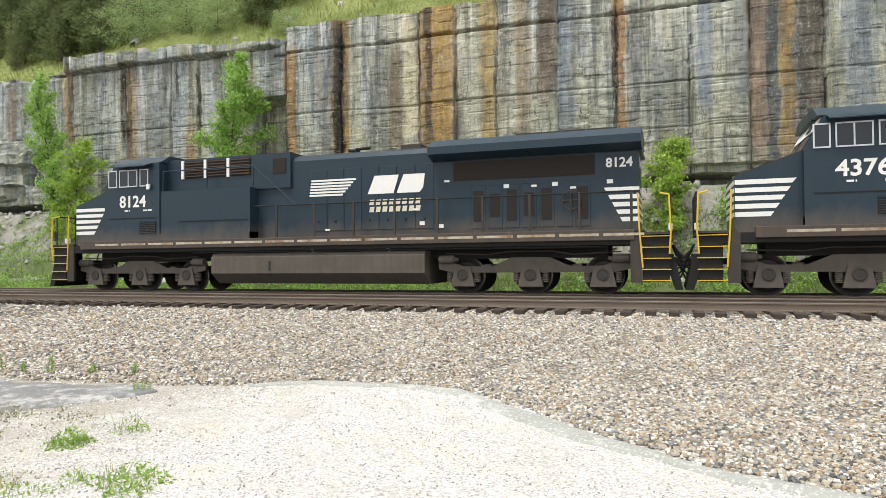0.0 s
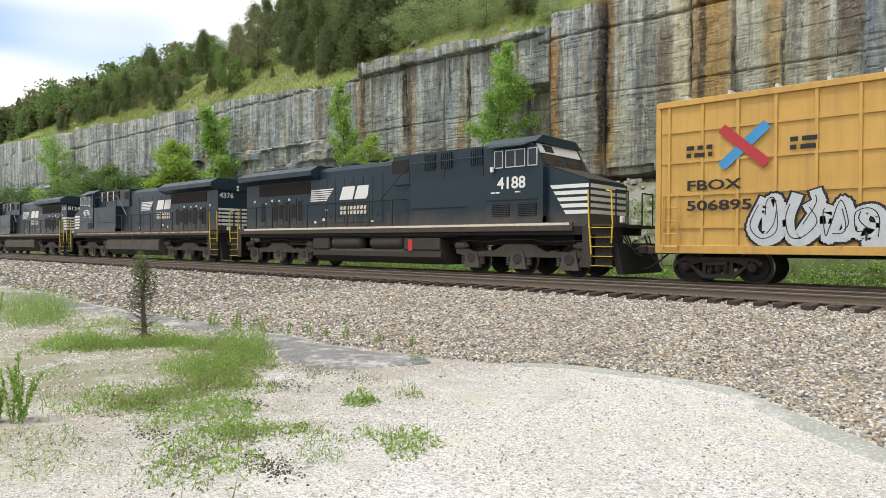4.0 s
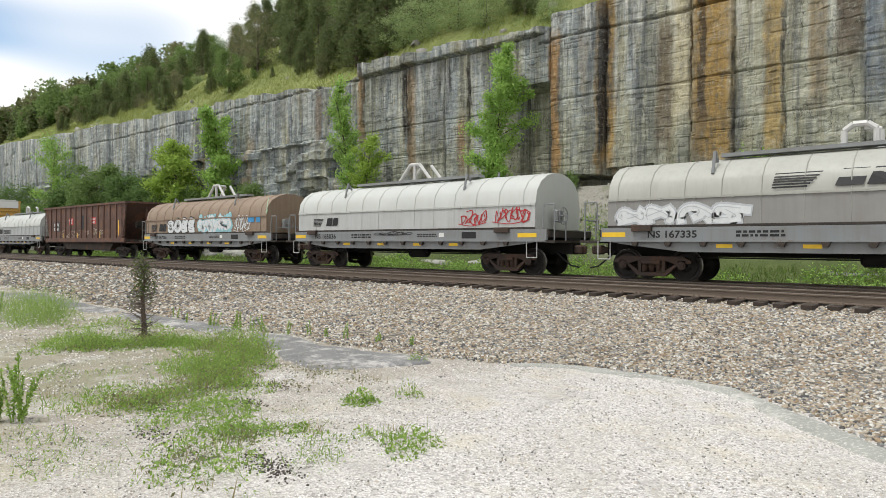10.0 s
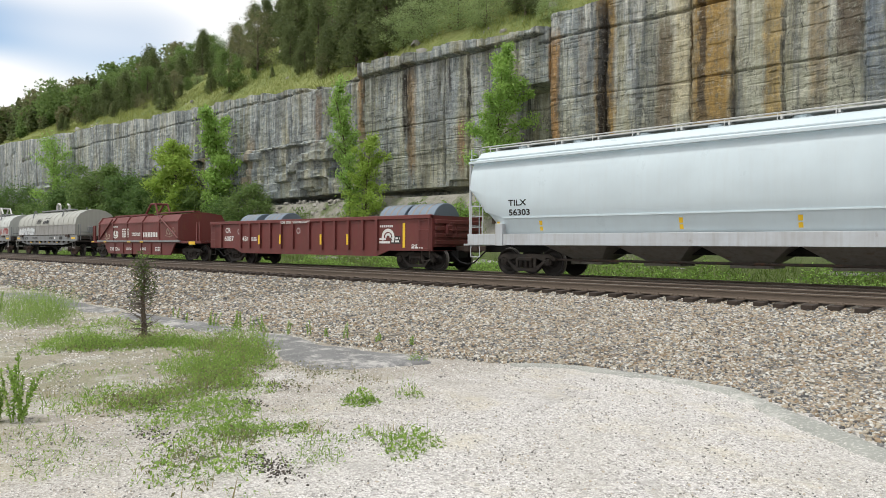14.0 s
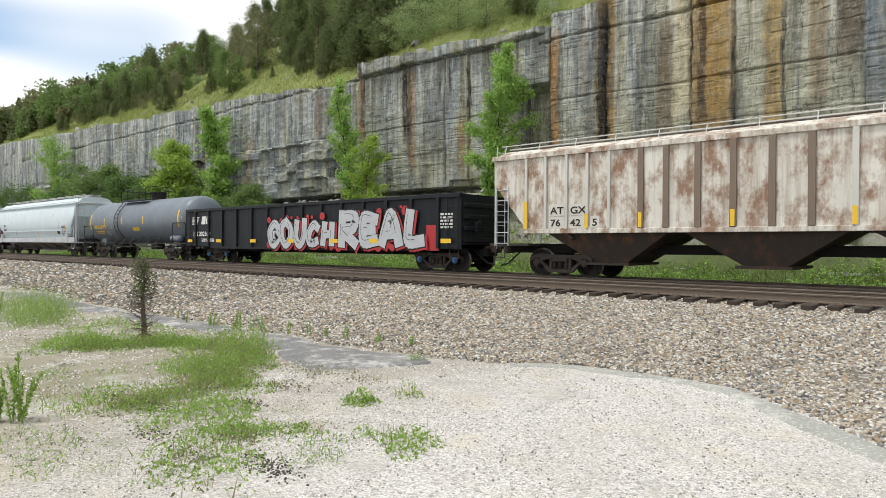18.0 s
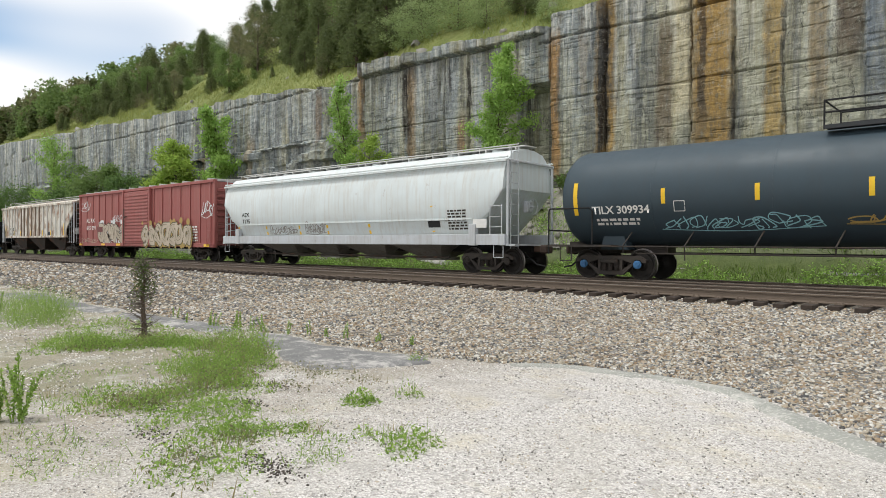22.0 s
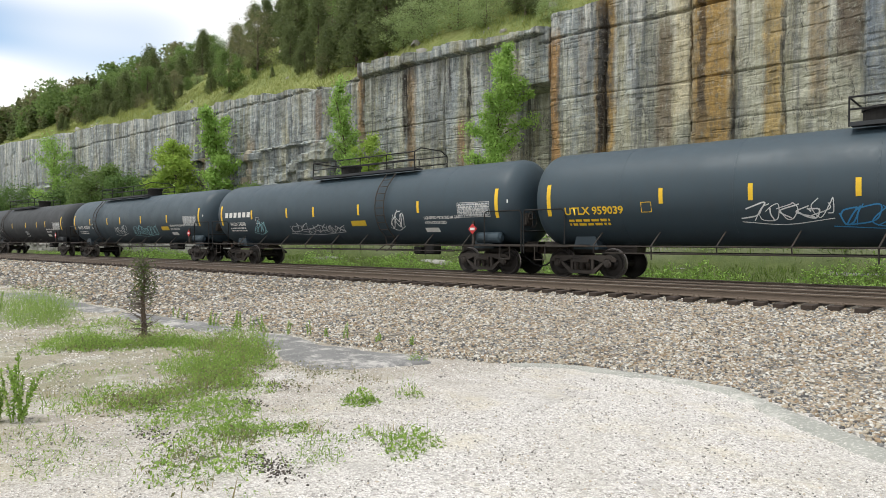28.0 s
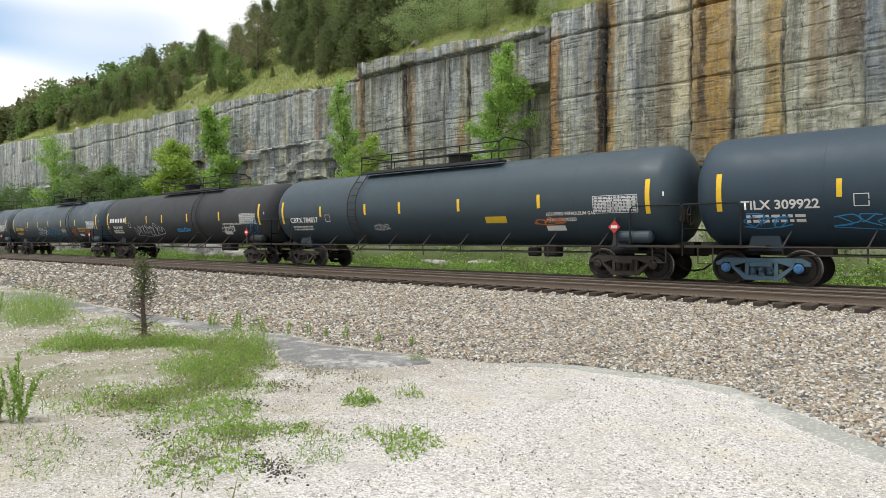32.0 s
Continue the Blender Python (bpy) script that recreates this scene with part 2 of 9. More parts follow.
def ground_material():
    """White crushed limestone on the lot, grass on the far bank, shale rubble under the cliff."""
    k = Nodes("ground", 0.92)
    vec = k.place((1, 1, 1), world=True)
    y = k.axis("Y", vec)
    grit = k.axis("X", k.cells(58, vec))
    lime = k.ramp(grit, (0.0, (0.28, 0.265, 0.25)), (0.15, (0.47, 0.445, 0.425)), (0.6, (0.66, 0.625, 0.60)), (1.0, (0.82, 0.79, 0.76)))
    gap = k.cells(58, vec, "Distance", "DISTANCE_TO_EDGE")
    lime = k.mix(k.math("MULTIPLY", k.step(gap, 0.10, 0.0), 0.6), lime, (0.25, 0.225, 0.19))
    lime = k.mix(k.math("MULTIPLY", k.step(k.noise(0.7, vec, 7, 0.7), 0.46, 0.70), 0.45), lime, (0.44, 0.41, 0.35))
    x = k.axis("X", vec)
    lime = k.mix(k.math("MULTIPLY", k.step(k.noise(0.9, k.place((1, 1.4, 1), True), 6, 0.7), 0.52, 0.66), 0.4), lime, (0.62, 0.55, 0.40))
    lime = k.mix(k.math("MULTIPLY", k.step(k.noise(1.3, k.place((1.3, 1, 1), True), 7, 0.75), 0.56, 0.66), 0.5), lime, (0.38, 0.36, 0.335))
    soil = k.math("MULTIPLY", k.step(x, -3.6, -7.0), k.step(k.noise(1.1, vec, 8, 0.76), 0.36, 0.54))
    lime = k.mix(k.math("MULTIPLY", soil, 0.7), lime, k.mix(k.noise(9, vec, 5, 0.7), (0.13, 0.10, 0.065), (0.34, 0.285, 0.20)))
    dark = k.math("MULTIPLY", k.step(k.noise(1.7, vec, 7, 0.75), 0.615, 0.66), k.step(x, -3.0, -4.5))
    lime = k.mix(k.math("MULTIPLY", dark, 0.85), lime, (0.055, 0.045, 0.036))
    moss = k.math("MULTIPLY", k.step(x, -4.5, -8.5), k.step(k.noise(0.6, vec, 7, 0.74), 0.44, 0.60))
    lime = k.mix(k.math("MULTIPLY", moss, 0.38), lime, k.mix(k.noise(14, vec, 4, 0.7), (0.10, 0.13, 0.035), (0.26, 0.27, 0.11)))
    grass = k.mix(k.noise(3, vec, 5, 0.7), (0.04, 0.07, 0.018), (0.15, 0.18, 0.06))
    rubble = k.mix(k.noise(5, vec, 8, 0.78), (0.13, 0.125, 0.10), (0.46, 0.435, 0.38))
    bank = k.mix(k.math("MULTIPLY", k.step(y, 25.6, 26.6), k.step(k.noise(0.5, vec, 6, 0.7), 0.38, 0.52)), grass, rubble)
    k.color(k.mix(k.step(y, 21.4, 22.2), lime, bank))
    k.bump(k.cells(58, vec, "Distance"), 0.010)
    k.bump(k.noise(4, vec, 6), 0.04)
    return k.m


m_ground = ground_material()
gx = np.concatenate([[-3000, -1200, -500], np.arange(-260, -60, 4.0), np.arange(-60, 12, 0.4), np.arange(12, 60, 4.0), [200, 800, 3000]])
gy = np.concatenate([[-3000, -1000, -300, -100, -40, -20, -10], np.arange(-6, 31.01, 0.35)])
GX, GY = np.meshgrid(gx, gy, indexing="ij")
GZ = ground_z(GX, GY)
mesh_thing("ground", np.stack([GX, GY, GZ], -1).reshape(-1, 3), grid_faces(len(gx), len(gy)), m_ground,
           "white crushed limestone ground with a grassy bank", "ground", "structure", True)

# stone bed under the tracks, a sheet just above the ground
bx = np.concatenate([np.arange(-260, -60, 2.0), np.arange(-60, 12, 0.3), np.arange(12, 60, 2.0)])
bv = np.linspace(0, 1, 44)
BX = np.repeat(bx[:, None], len(bv), 1)
e0 = lot_edge(bx)[:, None] + 0.02
BY = e0 + (22.6 - e0) * bv[None, :]
BZ = ground_z(BX, BY) + 0.012 * np.minimum(1, bv * 30)[None, :] + 0.05 * (fbm(BX * 2, BY * 2, 21) - 0.5) * (BY < 14.8)
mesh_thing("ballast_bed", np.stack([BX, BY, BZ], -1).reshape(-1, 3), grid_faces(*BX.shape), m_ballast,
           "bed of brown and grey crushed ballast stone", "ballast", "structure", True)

m_rail = Nodes("rail_steel", 0.6, 0.3)
m_rail.color(m_rail.mix(m_rail.noise(3, m_rail.place((0.3, 6, 6)), 5), (0.11, 0.085, 0.065), (0.21, 0.165, 0.13)))
m_rail = m_rail.m
m_shine = plain("rail_running_face", (0.30, 0.27, 0.24), 0.4, 0.6, 0.2)
m_tie = plain("tie_timber", (0.05, 0.037, 0.029), 0.9, 0, 0.5, 9)
RAIL = [(-0.075, -0.186), (0.075, -0.186), (0.075, -0.172), (0.012, -0.150), (0.010, -0.045), (0.036, -0.036), (0.036, -0.006), (0.030, 0),
        (-0.030, 0), (-0.036, -0.006), (-0.036, -0.036), (-0.010, -0.045), (-0.012, -0.150), (-0.075, -0.172)]


def track(name, yc, label):
    """Two rails on timber ties; the ties that the camera passes nearest are pieces of their own."""
    t = tagged(new(name), label, "railway track", "", "structure")
    t.location = (0, yc, 0)
    for s in (-0.755, 0.755):
        r = part_at("rail", prism(RAIL, -250, 45), m_rail, t, 0, s, 0, "rusty steel rail")
        part("running_face", prism([(-0.026, 0.0005), (0.026, 0.0005), (0.026, 0.003), (-0.026, 0.003)], -250, 45), m_shine, r, "polished running face")
    rnd = random.Random(int(yc))
    first = None
    far = bmesh.new()
    plates = bmesh.new()
    n = 0
    x = 8.0
    while x > -230:
        x -= 0.5 + rnd.uniform(-0.04, 0.04)
        off, turn = rnd.uniform(-0.12, 0.1), rnd.uniform(-2.5, 2.5)
        m = pose(x, off, -0.285 + rnd.uniform(-0.012, 0.004), 0, 0, turn)
        if n < 140:
            if first is None:
                first = part("tie", box(0, 0, 0, 0.23, 2.6, 0.18, 0.012), m_tie, t)
                first.matrix_basis = m
            else:
                share(first, t, m)
            for s in (-0.755, 0.755):
                add_box(plates, x, s, -0.189, 0.19, 0.34, 0.02)
                for dx in (-0.06, 0.06):
                    add_box(plates, x + dx, s - 0.10, -0.165, 0.03, 0.035, 0.04)
        else:
            add_box(far, x, off, -0.285, 0.23, 2.6, 0.18)
        n += 1
    tagged(part("tie_plates", plates, m_rail, t, "rusty tie plates and spikes"), "", "", "", "stuff")
    tagged(part("distant_ties", far, m_tie, t), "", "", "", "stuff")
    return t


track("track_main", TRACK_A, "railway track with rusty steel rails on dark timber ties")
track("track_siding", TRACK_B, "empty railway track with rusty rails and uneven timber ties")

# ---- the rock cut ----


# iron stains and dark runs below the seeps: middle, half width, foot, head, tone, share
OCHRE, RUST, SOOT, BROWN, STEEL = (0.36, 0.225, 0.065), (0.30, 0.155, 0.05), (0.018, 0.014, 0.011), (0.13, 0.085, 0.055), (0.17, 0.215, 0.28)
STAINS = [(-18.0, 0.38, 4.4, 11.4, (0.44, 0.25, 0.09), 0.85), (-16.3, 0.18, 8.0, 12.2, (0.34, 0.29, 0.22), 0.5), (-15.15, 0.45, 4.4, 13.2, OCHRE, 0.9), (-15.25, 0.27, 5.0, 12.2, SOOT, 0.95),
          (-12.3, 0.36, 5.2, 11.2, BROWN, 0.62), (-11.45, 0.42, 6.5, 12.6, (0.62, 0.53, 0.33), 0.55), (-11.05, 0.07, 6.0, 11.2, SOOT, 0.85), (-10.15, 0.85, 4.4, 13.6, OCHRE, 0.93), (-10.55, 0.16, 6.5, 13.2, (0.07, 0.042, 0.018), 0.85),
          (-9.2, 0.09, 5.0, 9.5, (0.03, 0.025, 0.02), 0.6), (-7.7, 0.34, 4.6, 13.6, (0.42, 0.29, 0.10), 0.8), (-7.3, 0.06, 4.8, 13.0, SOOT, 0.6), (-6.1, 0.34, 6.5, 13.4, (0.32, 0.235, 0.12), 0.65), (-5.0, 0.42, 7.5, 13.6, (0.10, 0.068, 0.045), 0.8),
          (-4.2, 0.36, 6.0, 13.0, STEEL, 0.6), (-1.95, 0.24, 4.4, 12.6, RUST, 0.85), (-2.15, 0.12, 4.8, 11.5, SOOT, 0.85), (1.5, 0.26, 7.0, 13.0, STEEL, 0.7), (-0.3, 0.2, 8.4, 13.0, (0.70, 0.68, 0.62), 0.5),
          (3.45, 0.36, 5.0, 13.6, (0.28, 0.18, 0.12), 0.75), (4.0, 0.22, 4.4, 12.6, (0.05, 0.055, 0.065), 0.8), (4.5, 0.27, 4.8, 13.8, OCHRE, 0.85), (5.3, 0.50, 4.4, 13.8, (0.055, 0.035, 0.022), 0.85), (7.0, 0.5, 6.0, 13.8, STEEL, 0.4),
          (-28.3, 0.42, 5.2, 11.6, (0.34, 0.235, 0.12), 0.75), (-28.75, 0.34, 7.4, 11.9, SOOT, 0.95), (-33.0, 0.3, 7.6, 11.8, (0.40, 0.25, 0.11), 0.75), (-37.2, 0.3, 8.0, 11.6, (0.36, 0.24, 0.13), 0.55), (-24.4, 0.24, 5.4, 8.2, (0.40, 0.24, 0.10), 0.7),
          (-23.85, 0.13, 8.4, 11.4, SOOT, 0.85), (-25.2, 0.10, 9.4, 11.4, SOOT, 0.8), (-25.9, 0.08, 9.8, 11.2, SOOT, 0.7), (-53.0, 0.45, 6.0, 13.0, (0.34, 0.25, 0.14), 0.6), (-53.6, 0.25, 7.0, 12.0, SOOT, 0.6), (-45.6, 0.5, 4.6, 9.0, (0.38, 0.27, 0.15), 0.5)]


def cliff_material():
    k = Nodes("limestone", 0.85, 0, 0.3)
    vec = k.place((1, 1, 1), world=True)
    x = k.axis("X", vec)
    z = k.axis("Z", vec)
    # blue-grey rock with olive-tan beds
    grey = k.mix(k.noise(1.7, k.place((1, 1, 1.5), True), 10, 0.76), (0.07, 0.095, 0.11), (0.43, 0.51, 0.535))
    tan = k.mix(k.noise(2.1, k.place((1, 1, 2.0), True), 10, 0.76), (0.14, 0.138, 0.078), (0.67, 0.65, 0.44))
    # the tan shows in upright panels and on the lower beds, more of it towards +x
    panel = k.noise(0.5, k.place((1.9, 1.9, 0.22), True), 7, 0.7)
    panel = k.math("ADD", panel, k.math("MULTIPLY", k.step(x, -44.0, -9.0), 0.12))
    panel = k.math("ADD", panel, k.math("MULTIPLY", k.math("MULTIPLY", k.step(z, 9.2, 6.0), k.step(x, -42.0, -32.0)), 0.09))
    panel = k.math("ADD", panel, k.math("MULTIPLY", k.math("SUBTRACT", k.noise(2.6, k.place((1, 1, 2.2), True), 7, 0.75), 0.5), 0.42))
    base = k.mix(k.math("MULTIPLY", k.step(panel, 0.50, 0.66), 0.88), grey, tan)
    # fractured blocks along the beds, each of its own tone
    warp = k.t.nodes.new("ShaderNodeVectorMath")
    warp.operation = "ADD"
    wob = k.t.nodes.new("ShaderNodeTexNoise")
    wob.inputs["Scale"].default_value = 2.4
    wob.inputs["Detail"].default_value = 7
    wob.inputs["Roughness"].default_value = 0.7
    k.link(vec, wob.inputs["Vector"])
    half = k.t.nodes.new("ShaderNodeVectorMath")
    half.operation = "SCALE"
    half.inputs["Scale"].default_value = 0.5
    k.link(wob.outputs["Color"], half.inputs[0])
    k.link(k.place((1.0, 1.0, 2.8), True), warp.inputs[0])
    k.link(half.outputs[0], warp.inputs[1])
    for size, share_ in ((0.9, 0.16), (2.3, 0.20)):
        cell = k.axis("X", k.cells(size, warp.outputs[0]))
        base = k.mix(share_, base, k.mix(cell, (0.10, 0.105, 0.105), (0.72, 0.72, 0.66)))
    # thin laminae and broken cracks along the beds, a few upright ones
    lam = k.noise(1.0, k.place((1.6, 1.6, 6.0), True), 8, 0.75)
    base = k.mix(k.math("MULTIPLY", k.step(lam, 0.46, 0.34), 0.3), base, (0.085, 0.083, 0.076))
    for place_, thin_, share_ in (((1.3, 1.3, 3.0), 0.009, 0.4), ((2.4, 2.4, 5.0), 0.011, 0.4), ((2.6, 2.6, 0.5), 0.013, 0.85)):
        d = k.math("ABSOLUTE", k.math("SUBTRACT", k.noise(0.8, k.place(place_, True), 5, 0.62), 0.5), 0)
        gate = k.step(k.noise(1.1, k.place((1, 1, 1.6), True), 5, 0.65), 0.46, 0.56)
        base = k.mix(k.math("MULTIPLY", k.math("MULTIPLY", k.step(d, thin_, thin_ * 0.25), gate), share_), base, (0.028, 0.027, 0.025))
    # runs washed down the face: dark, olive, and pale ones from the lip
    wet = k.noise(1.0, k.place((1.9, 1.9, 0.08), True), 9, 0.74)
    base = k.mix(k.math("MULTIPLY", k.step(wet, 0.51, 0.60), 0.68), base, (0.075, 0.082, 0.088))
    moss = k.noise(1.0, k.place((1.1, 1.1, 0.10), True), 8, 0.74)
    base = k.mix(k.math("MULTIPLY", k.step(moss, 0.52, 0.60), 0.5), base, (0.24, 0.215, 0.11))
    pale = k.noise(1.0, k.place((3.4, 3.4, 0.16), True), 7, 0.7)
    lip = k.math("ADD", k.step(z, 6.5, 12.5), k.math("MULTIPLY", k.step(z, 10.6, 12.2), 0.3))
    base = k.mix(k.math("MULTIPLY", k.math("MULTIPLY", k.step(pale, 0.50, 0.64), lip), 0.6), base, (0.74, 0.73, 0.67))
    ragged = k.math("ADD", k.noise(1.0, k.place((1.2, 1.2, 0.5), True), 9, 0.78), k.math("MULTIPLY", k.noise(1.0, k.place((9.0, 9.0, 1.4), True), 5, 0.7), 0.35))
    xs = k.math("ADD", x, k.math("MULTIPLY", k.math("SUBTRACT", ragged, 0.675), 0.85))
    zs = k.math("ADD", z, k.math("MULTIPLY", k.math("SUBTRACT", moss, 0.5), 3.0))
    fleck = k.noise(3.2, k.place((1.5, 1.5, 0.8), True), 8, 0.8)
    for xc, w, z0, z1, tone, amount in STAINS:
        d = k.math("ABSOLUTE", k.math("SUBTRACT", xs, xc), 0)
        m = k.math("MULTIPLY", k.step(d, w * 1.25, w * 0.72), amount)
        m = k.math("MULTIPLY", m, k.step(fleck, 0.30, 0.46))
        m = k.math("MULTIPLY", m, k.math("MULTIPLY", k.step(zs, z0 - 0.4, z0 + 0.8), k.step(zs, z1 + 0.7, z1 - 0.3)))
        base = k.mix(m, base, k.mix(k.step(fleck, 0.3, 0.75), tuple(c * 0.45 for c in tone), tuple(c * 1.5 for c in tone)))
    pit = k.noise(4.5, k.place((1, 1, 1.5), True), 9, 0.8)
    base = k.mix(k.math("MULTIPLY", k.step(pit, 0.54, 0.70), 0.68), base, (0.05, 0.048, 0.043))
    base = k.mix(k.math("MULTIPLY", k.step(pit, 0.45, 0.30), 0.45), base, (0.74, 0.72, 0.64))
    shale = k.mix(k.noise(2.0, k.place((1, 1, 3), True), 7, 0.75), (0.22, 0.215, 0.20), (0.58, 0.565, 0.53))
    base = k.mix(k.step(z, 4.1, 3.9), base, shale)
    slate = k.noise(0.8, k.place((1.0, 1.0, 0.16), True), 8, 0.72)
    base = k.mix(k.math("MULTIPLY", k.step(slate, 0.48, 0.58), 0.62), base, k.mix(0.25, (0.05, 0.058, 0.062), base))
    base = k.mix(k.math("MULTIPLY", k.step(slate, 0.46, 0.36), 0.25), base, (0.58, 0.57, 0.46))
    k.color(base)
    k.bump(k.noise(3.4, k.place((1, 1, 1.4), True), 10, 0.8), 0.04)
    k.bump(lam, 0.012)
    k.bump(cell, 0.025)
    k.bump(k.noise(20, vec, 5, 0.75), 0.025)
    return k.m


m_cliff = cliff_material()


def cliff_top(x):
    x = np.asarray(x, float)
    z = np.interp(x, [-260, -112, -80, -60, -50, -40.5, -38, -34, -33.1, -32.9, -26, -20.3, -18.4, -18.0, -15, -8, 0, 10, 40],
                  [15.6, 15.2, 13.8, 13.2, 12.8, 12.35, 12.1, 12.0, 12.1, 12.75, 12.6, 12.35, 12.3, 12.85, 12.8, 12.9, 13.2, 13.6, 14])
    return z + 0.35 * (fbm(x * 0.45, x * 0, 31) - 0.5) + 0.22 * (vnoise(np.floor(x * 1.3), x * 0, 33) - 0.5)


BEDS = np.cumsum(np.random.default_rng(17).choice([0.14, 0.2, 0.28, 0.4, 0.55, 0.75], 60))
JOINTS = np.array([-33.0, -28.6, -25.6, -23.9, -20.4, -18.2, -15.2, -11.05, -9.25, -7.3, -4.55, -2.05, 0.9, 3.15, 5.85, 8.4, 11.0])
JOINTS = np.sort(np.concatenate([JOINTS, np.cumsum(np.random.default_rng(18).uniform(2.2, 5.2, 70)) - 290]))
JOINTS = JOINTS[(JOINTS < -36) | (JOINTS >= -33.0)]


def mix_up(a, b, seed):
    """A number from 0 to 1 for each pair of whole numbers."""
    v = np.sin(a * 127.1 + b * 311.7 + seed * 74.7) * 43758.5453
    return v - np.floor(v)


def face_y(x, z):
    """The face's distance: tall panels between upright joints, thin beds in broken steps, an overhanging foot."""
    x, z = np.asarray(x, float), np.asarray(z, float)
    y = CLIFF + 0.6 * (fbm(x * 0.09, z * 0.05, 41, 3) - 0.5) + 0.22 * (fbm(x * 0.5, z * 0.35, 43, 4) - 0.5)
    xw = x + 0.16 * (fbm(x * 0 + 3.0, z * 0.9, 42, 4) - 0.5)
    col = np.searchsorted(JOINTS, xw)
    y = y + 0.30 * (mix_up(col, col * 0, 2) - 0.5)
    near = np.minimum(np.abs(xw - JOINTS[np.clip(col - 1, 0, len(JOINTS) - 1)]), np.abs(xw - JOINTS[np.clip(col, 0, len(JOINTS) - 1)]))
    y = y + 0.20 * np.exp(-(near / 0.07) ** 2) * (0.35 + fbm(x * 0.3, z * 0.6, 44, 3))
    # beds: each broken into lengths that stand in and out a little
    zw = z + 0.08 * (fbm(x * 0.22, z * 0.1, 46, 3) - 0.5)
    bed = np.searchsorted(BEDS, zw)
    lo, hi = BEDS[np.clip(bed - 1, 0, 59)], BEDS[np.clip(bed, 0, 59)]
    run = 0.5 + 2.2 * mix_up(bed, bed * 0, 5)
    seg = np.floor(x / run + 7 * mix_up(bed, col, 6))
    worn = 0.35 + 1.1 * vnoise(x * 0.25, z * 0.4, 47)
    y = y + worn * (0.025 * (mix_up(bed, seg, 7) - 0.5) + 0.02 * (mix_up(bed, col, 8) - 0.5))
    gap = np.minimum(zw - lo, hi - zw)
    y = y + 0.035 * np.exp(-(gap / 0.03) ** 2) * (vnoise(x * 0.55, bed * 1.0, 48) > 0.70)
    # chips and broken corners
    cx, cz = np.floor(x / 0.42 + fbm(x * 0.8, z * 0.8, 49, 3)), np.floor(z / 0.24 + fbm(x * 0.8, z * 0.8, 50, 3))
    y = y + 0.04 * (mix_up(cx, cz, 9) - 0.5) + 0.05 * (fbm(x * 1.7, z * 2.2, 51, 4) - 0.5)
    top = cliff_top(x)
    bend = 0.10 * (fbm(x * 0.4, z * 0, 52, 4) - 0.5)
    # long open cracks under the cap and half way down
    cap = np.where(x < -19.0, 11.92, 11.45)
    for level, depth, wide in ((cap, 0.28, 0.06), (8.32, 0.13, 0.04), (6.4, 0.05, 0.03)):
        y = y + depth * np.exp(-((z - level - bend) / wide) ** 2) * (0.4 + 0.9 * vnoise(x * 0.35, x * 0, 53))
    over = smooth01((x + 33.1) / 0.15) * smooth01((-18.6 - x) / 0.3) * smooth01((z - 11.9 - bend) / 0.06)
    y = y - 0.40 * over * (0.6 + 0.8 * vnoise(np.floor(x * 0.8), x * 0, 54))
    # the broken lower blocks farther along, proud of the wall
    rough = smooth01((-33.5 - x) / 1.5) * smooth01((8.35 - z) / 0.1)
    y = y - rough * 0.75 * mix_up(np.floor(x / 1.7), np.floor(z / 0.62), 12) ** 1.5
    # a recess beside the first tall block, under an overhanging head
    y = y + (1.1 - 1.3 * smooth01((z - 9.2) / 0.25)) * smooth01((-18.30 - x) / 0.12) * smooth01((x + 21.5) / 1.4)
    y = y - 0.28 * smooth01((x + 18.25) / 0.1) * smooth01((-2.0 - x) / 3)
    foot = 4.48 + 0.25 * (fbm(x * 0.35, x * 0, 55, 4) - 0.5)
    y = y + 1.7 * smooth01((foot - z) / 0.16) + 0.25 * smooth01((foot + 0.35 - z) / 0.05) * (vnoise(x * 0.5, x * 0, 56) > 0.5)
    return y


def cliff_sheet(x0, x1, step_x, step_z, name):
    cx = np.arange(x0, x1 + 1e-6, step_x)
    cz = np.arange(0, 1.0001, step_z / 13)
    CX = np.repeat(cx[:, None], len(cz), 1)
    top = cliff_top(cx)[:, None]
    CZ = 0.4 + (top - 0.4) * cz[None, :]
    CY = face_y(CX, CZ)
    # a rounded, broken lip and a strip running back into the hill
    back = np.array([0.5, 1.5, 3.0])[None, :]
    CX2 = np.repeat(cx[:, None], 3, 1)
    V = np.concatenate([np.stack([CX, CY, CZ], -1), np.stack([CX2, CY[:, -1:] + back, top + 0.1 * back], -1)], 1)
    return mesh_thing(name, V.reshape(-1, 3), grid_faces(V.shape[0], V.shape[1]), m_cliff,
                      "tall grey limestone rock cut with ochre and black streaks", "cliff", "structure")


cliff_sheet(-34, 14, 0.07, 0.055, "cliff_near")
cliff_sheet(-84, -33.6, 0.13, 0.13, "cliff_middle")
cliff_sheet(-262, -83, 0.6, 0.35, "cliff_far")

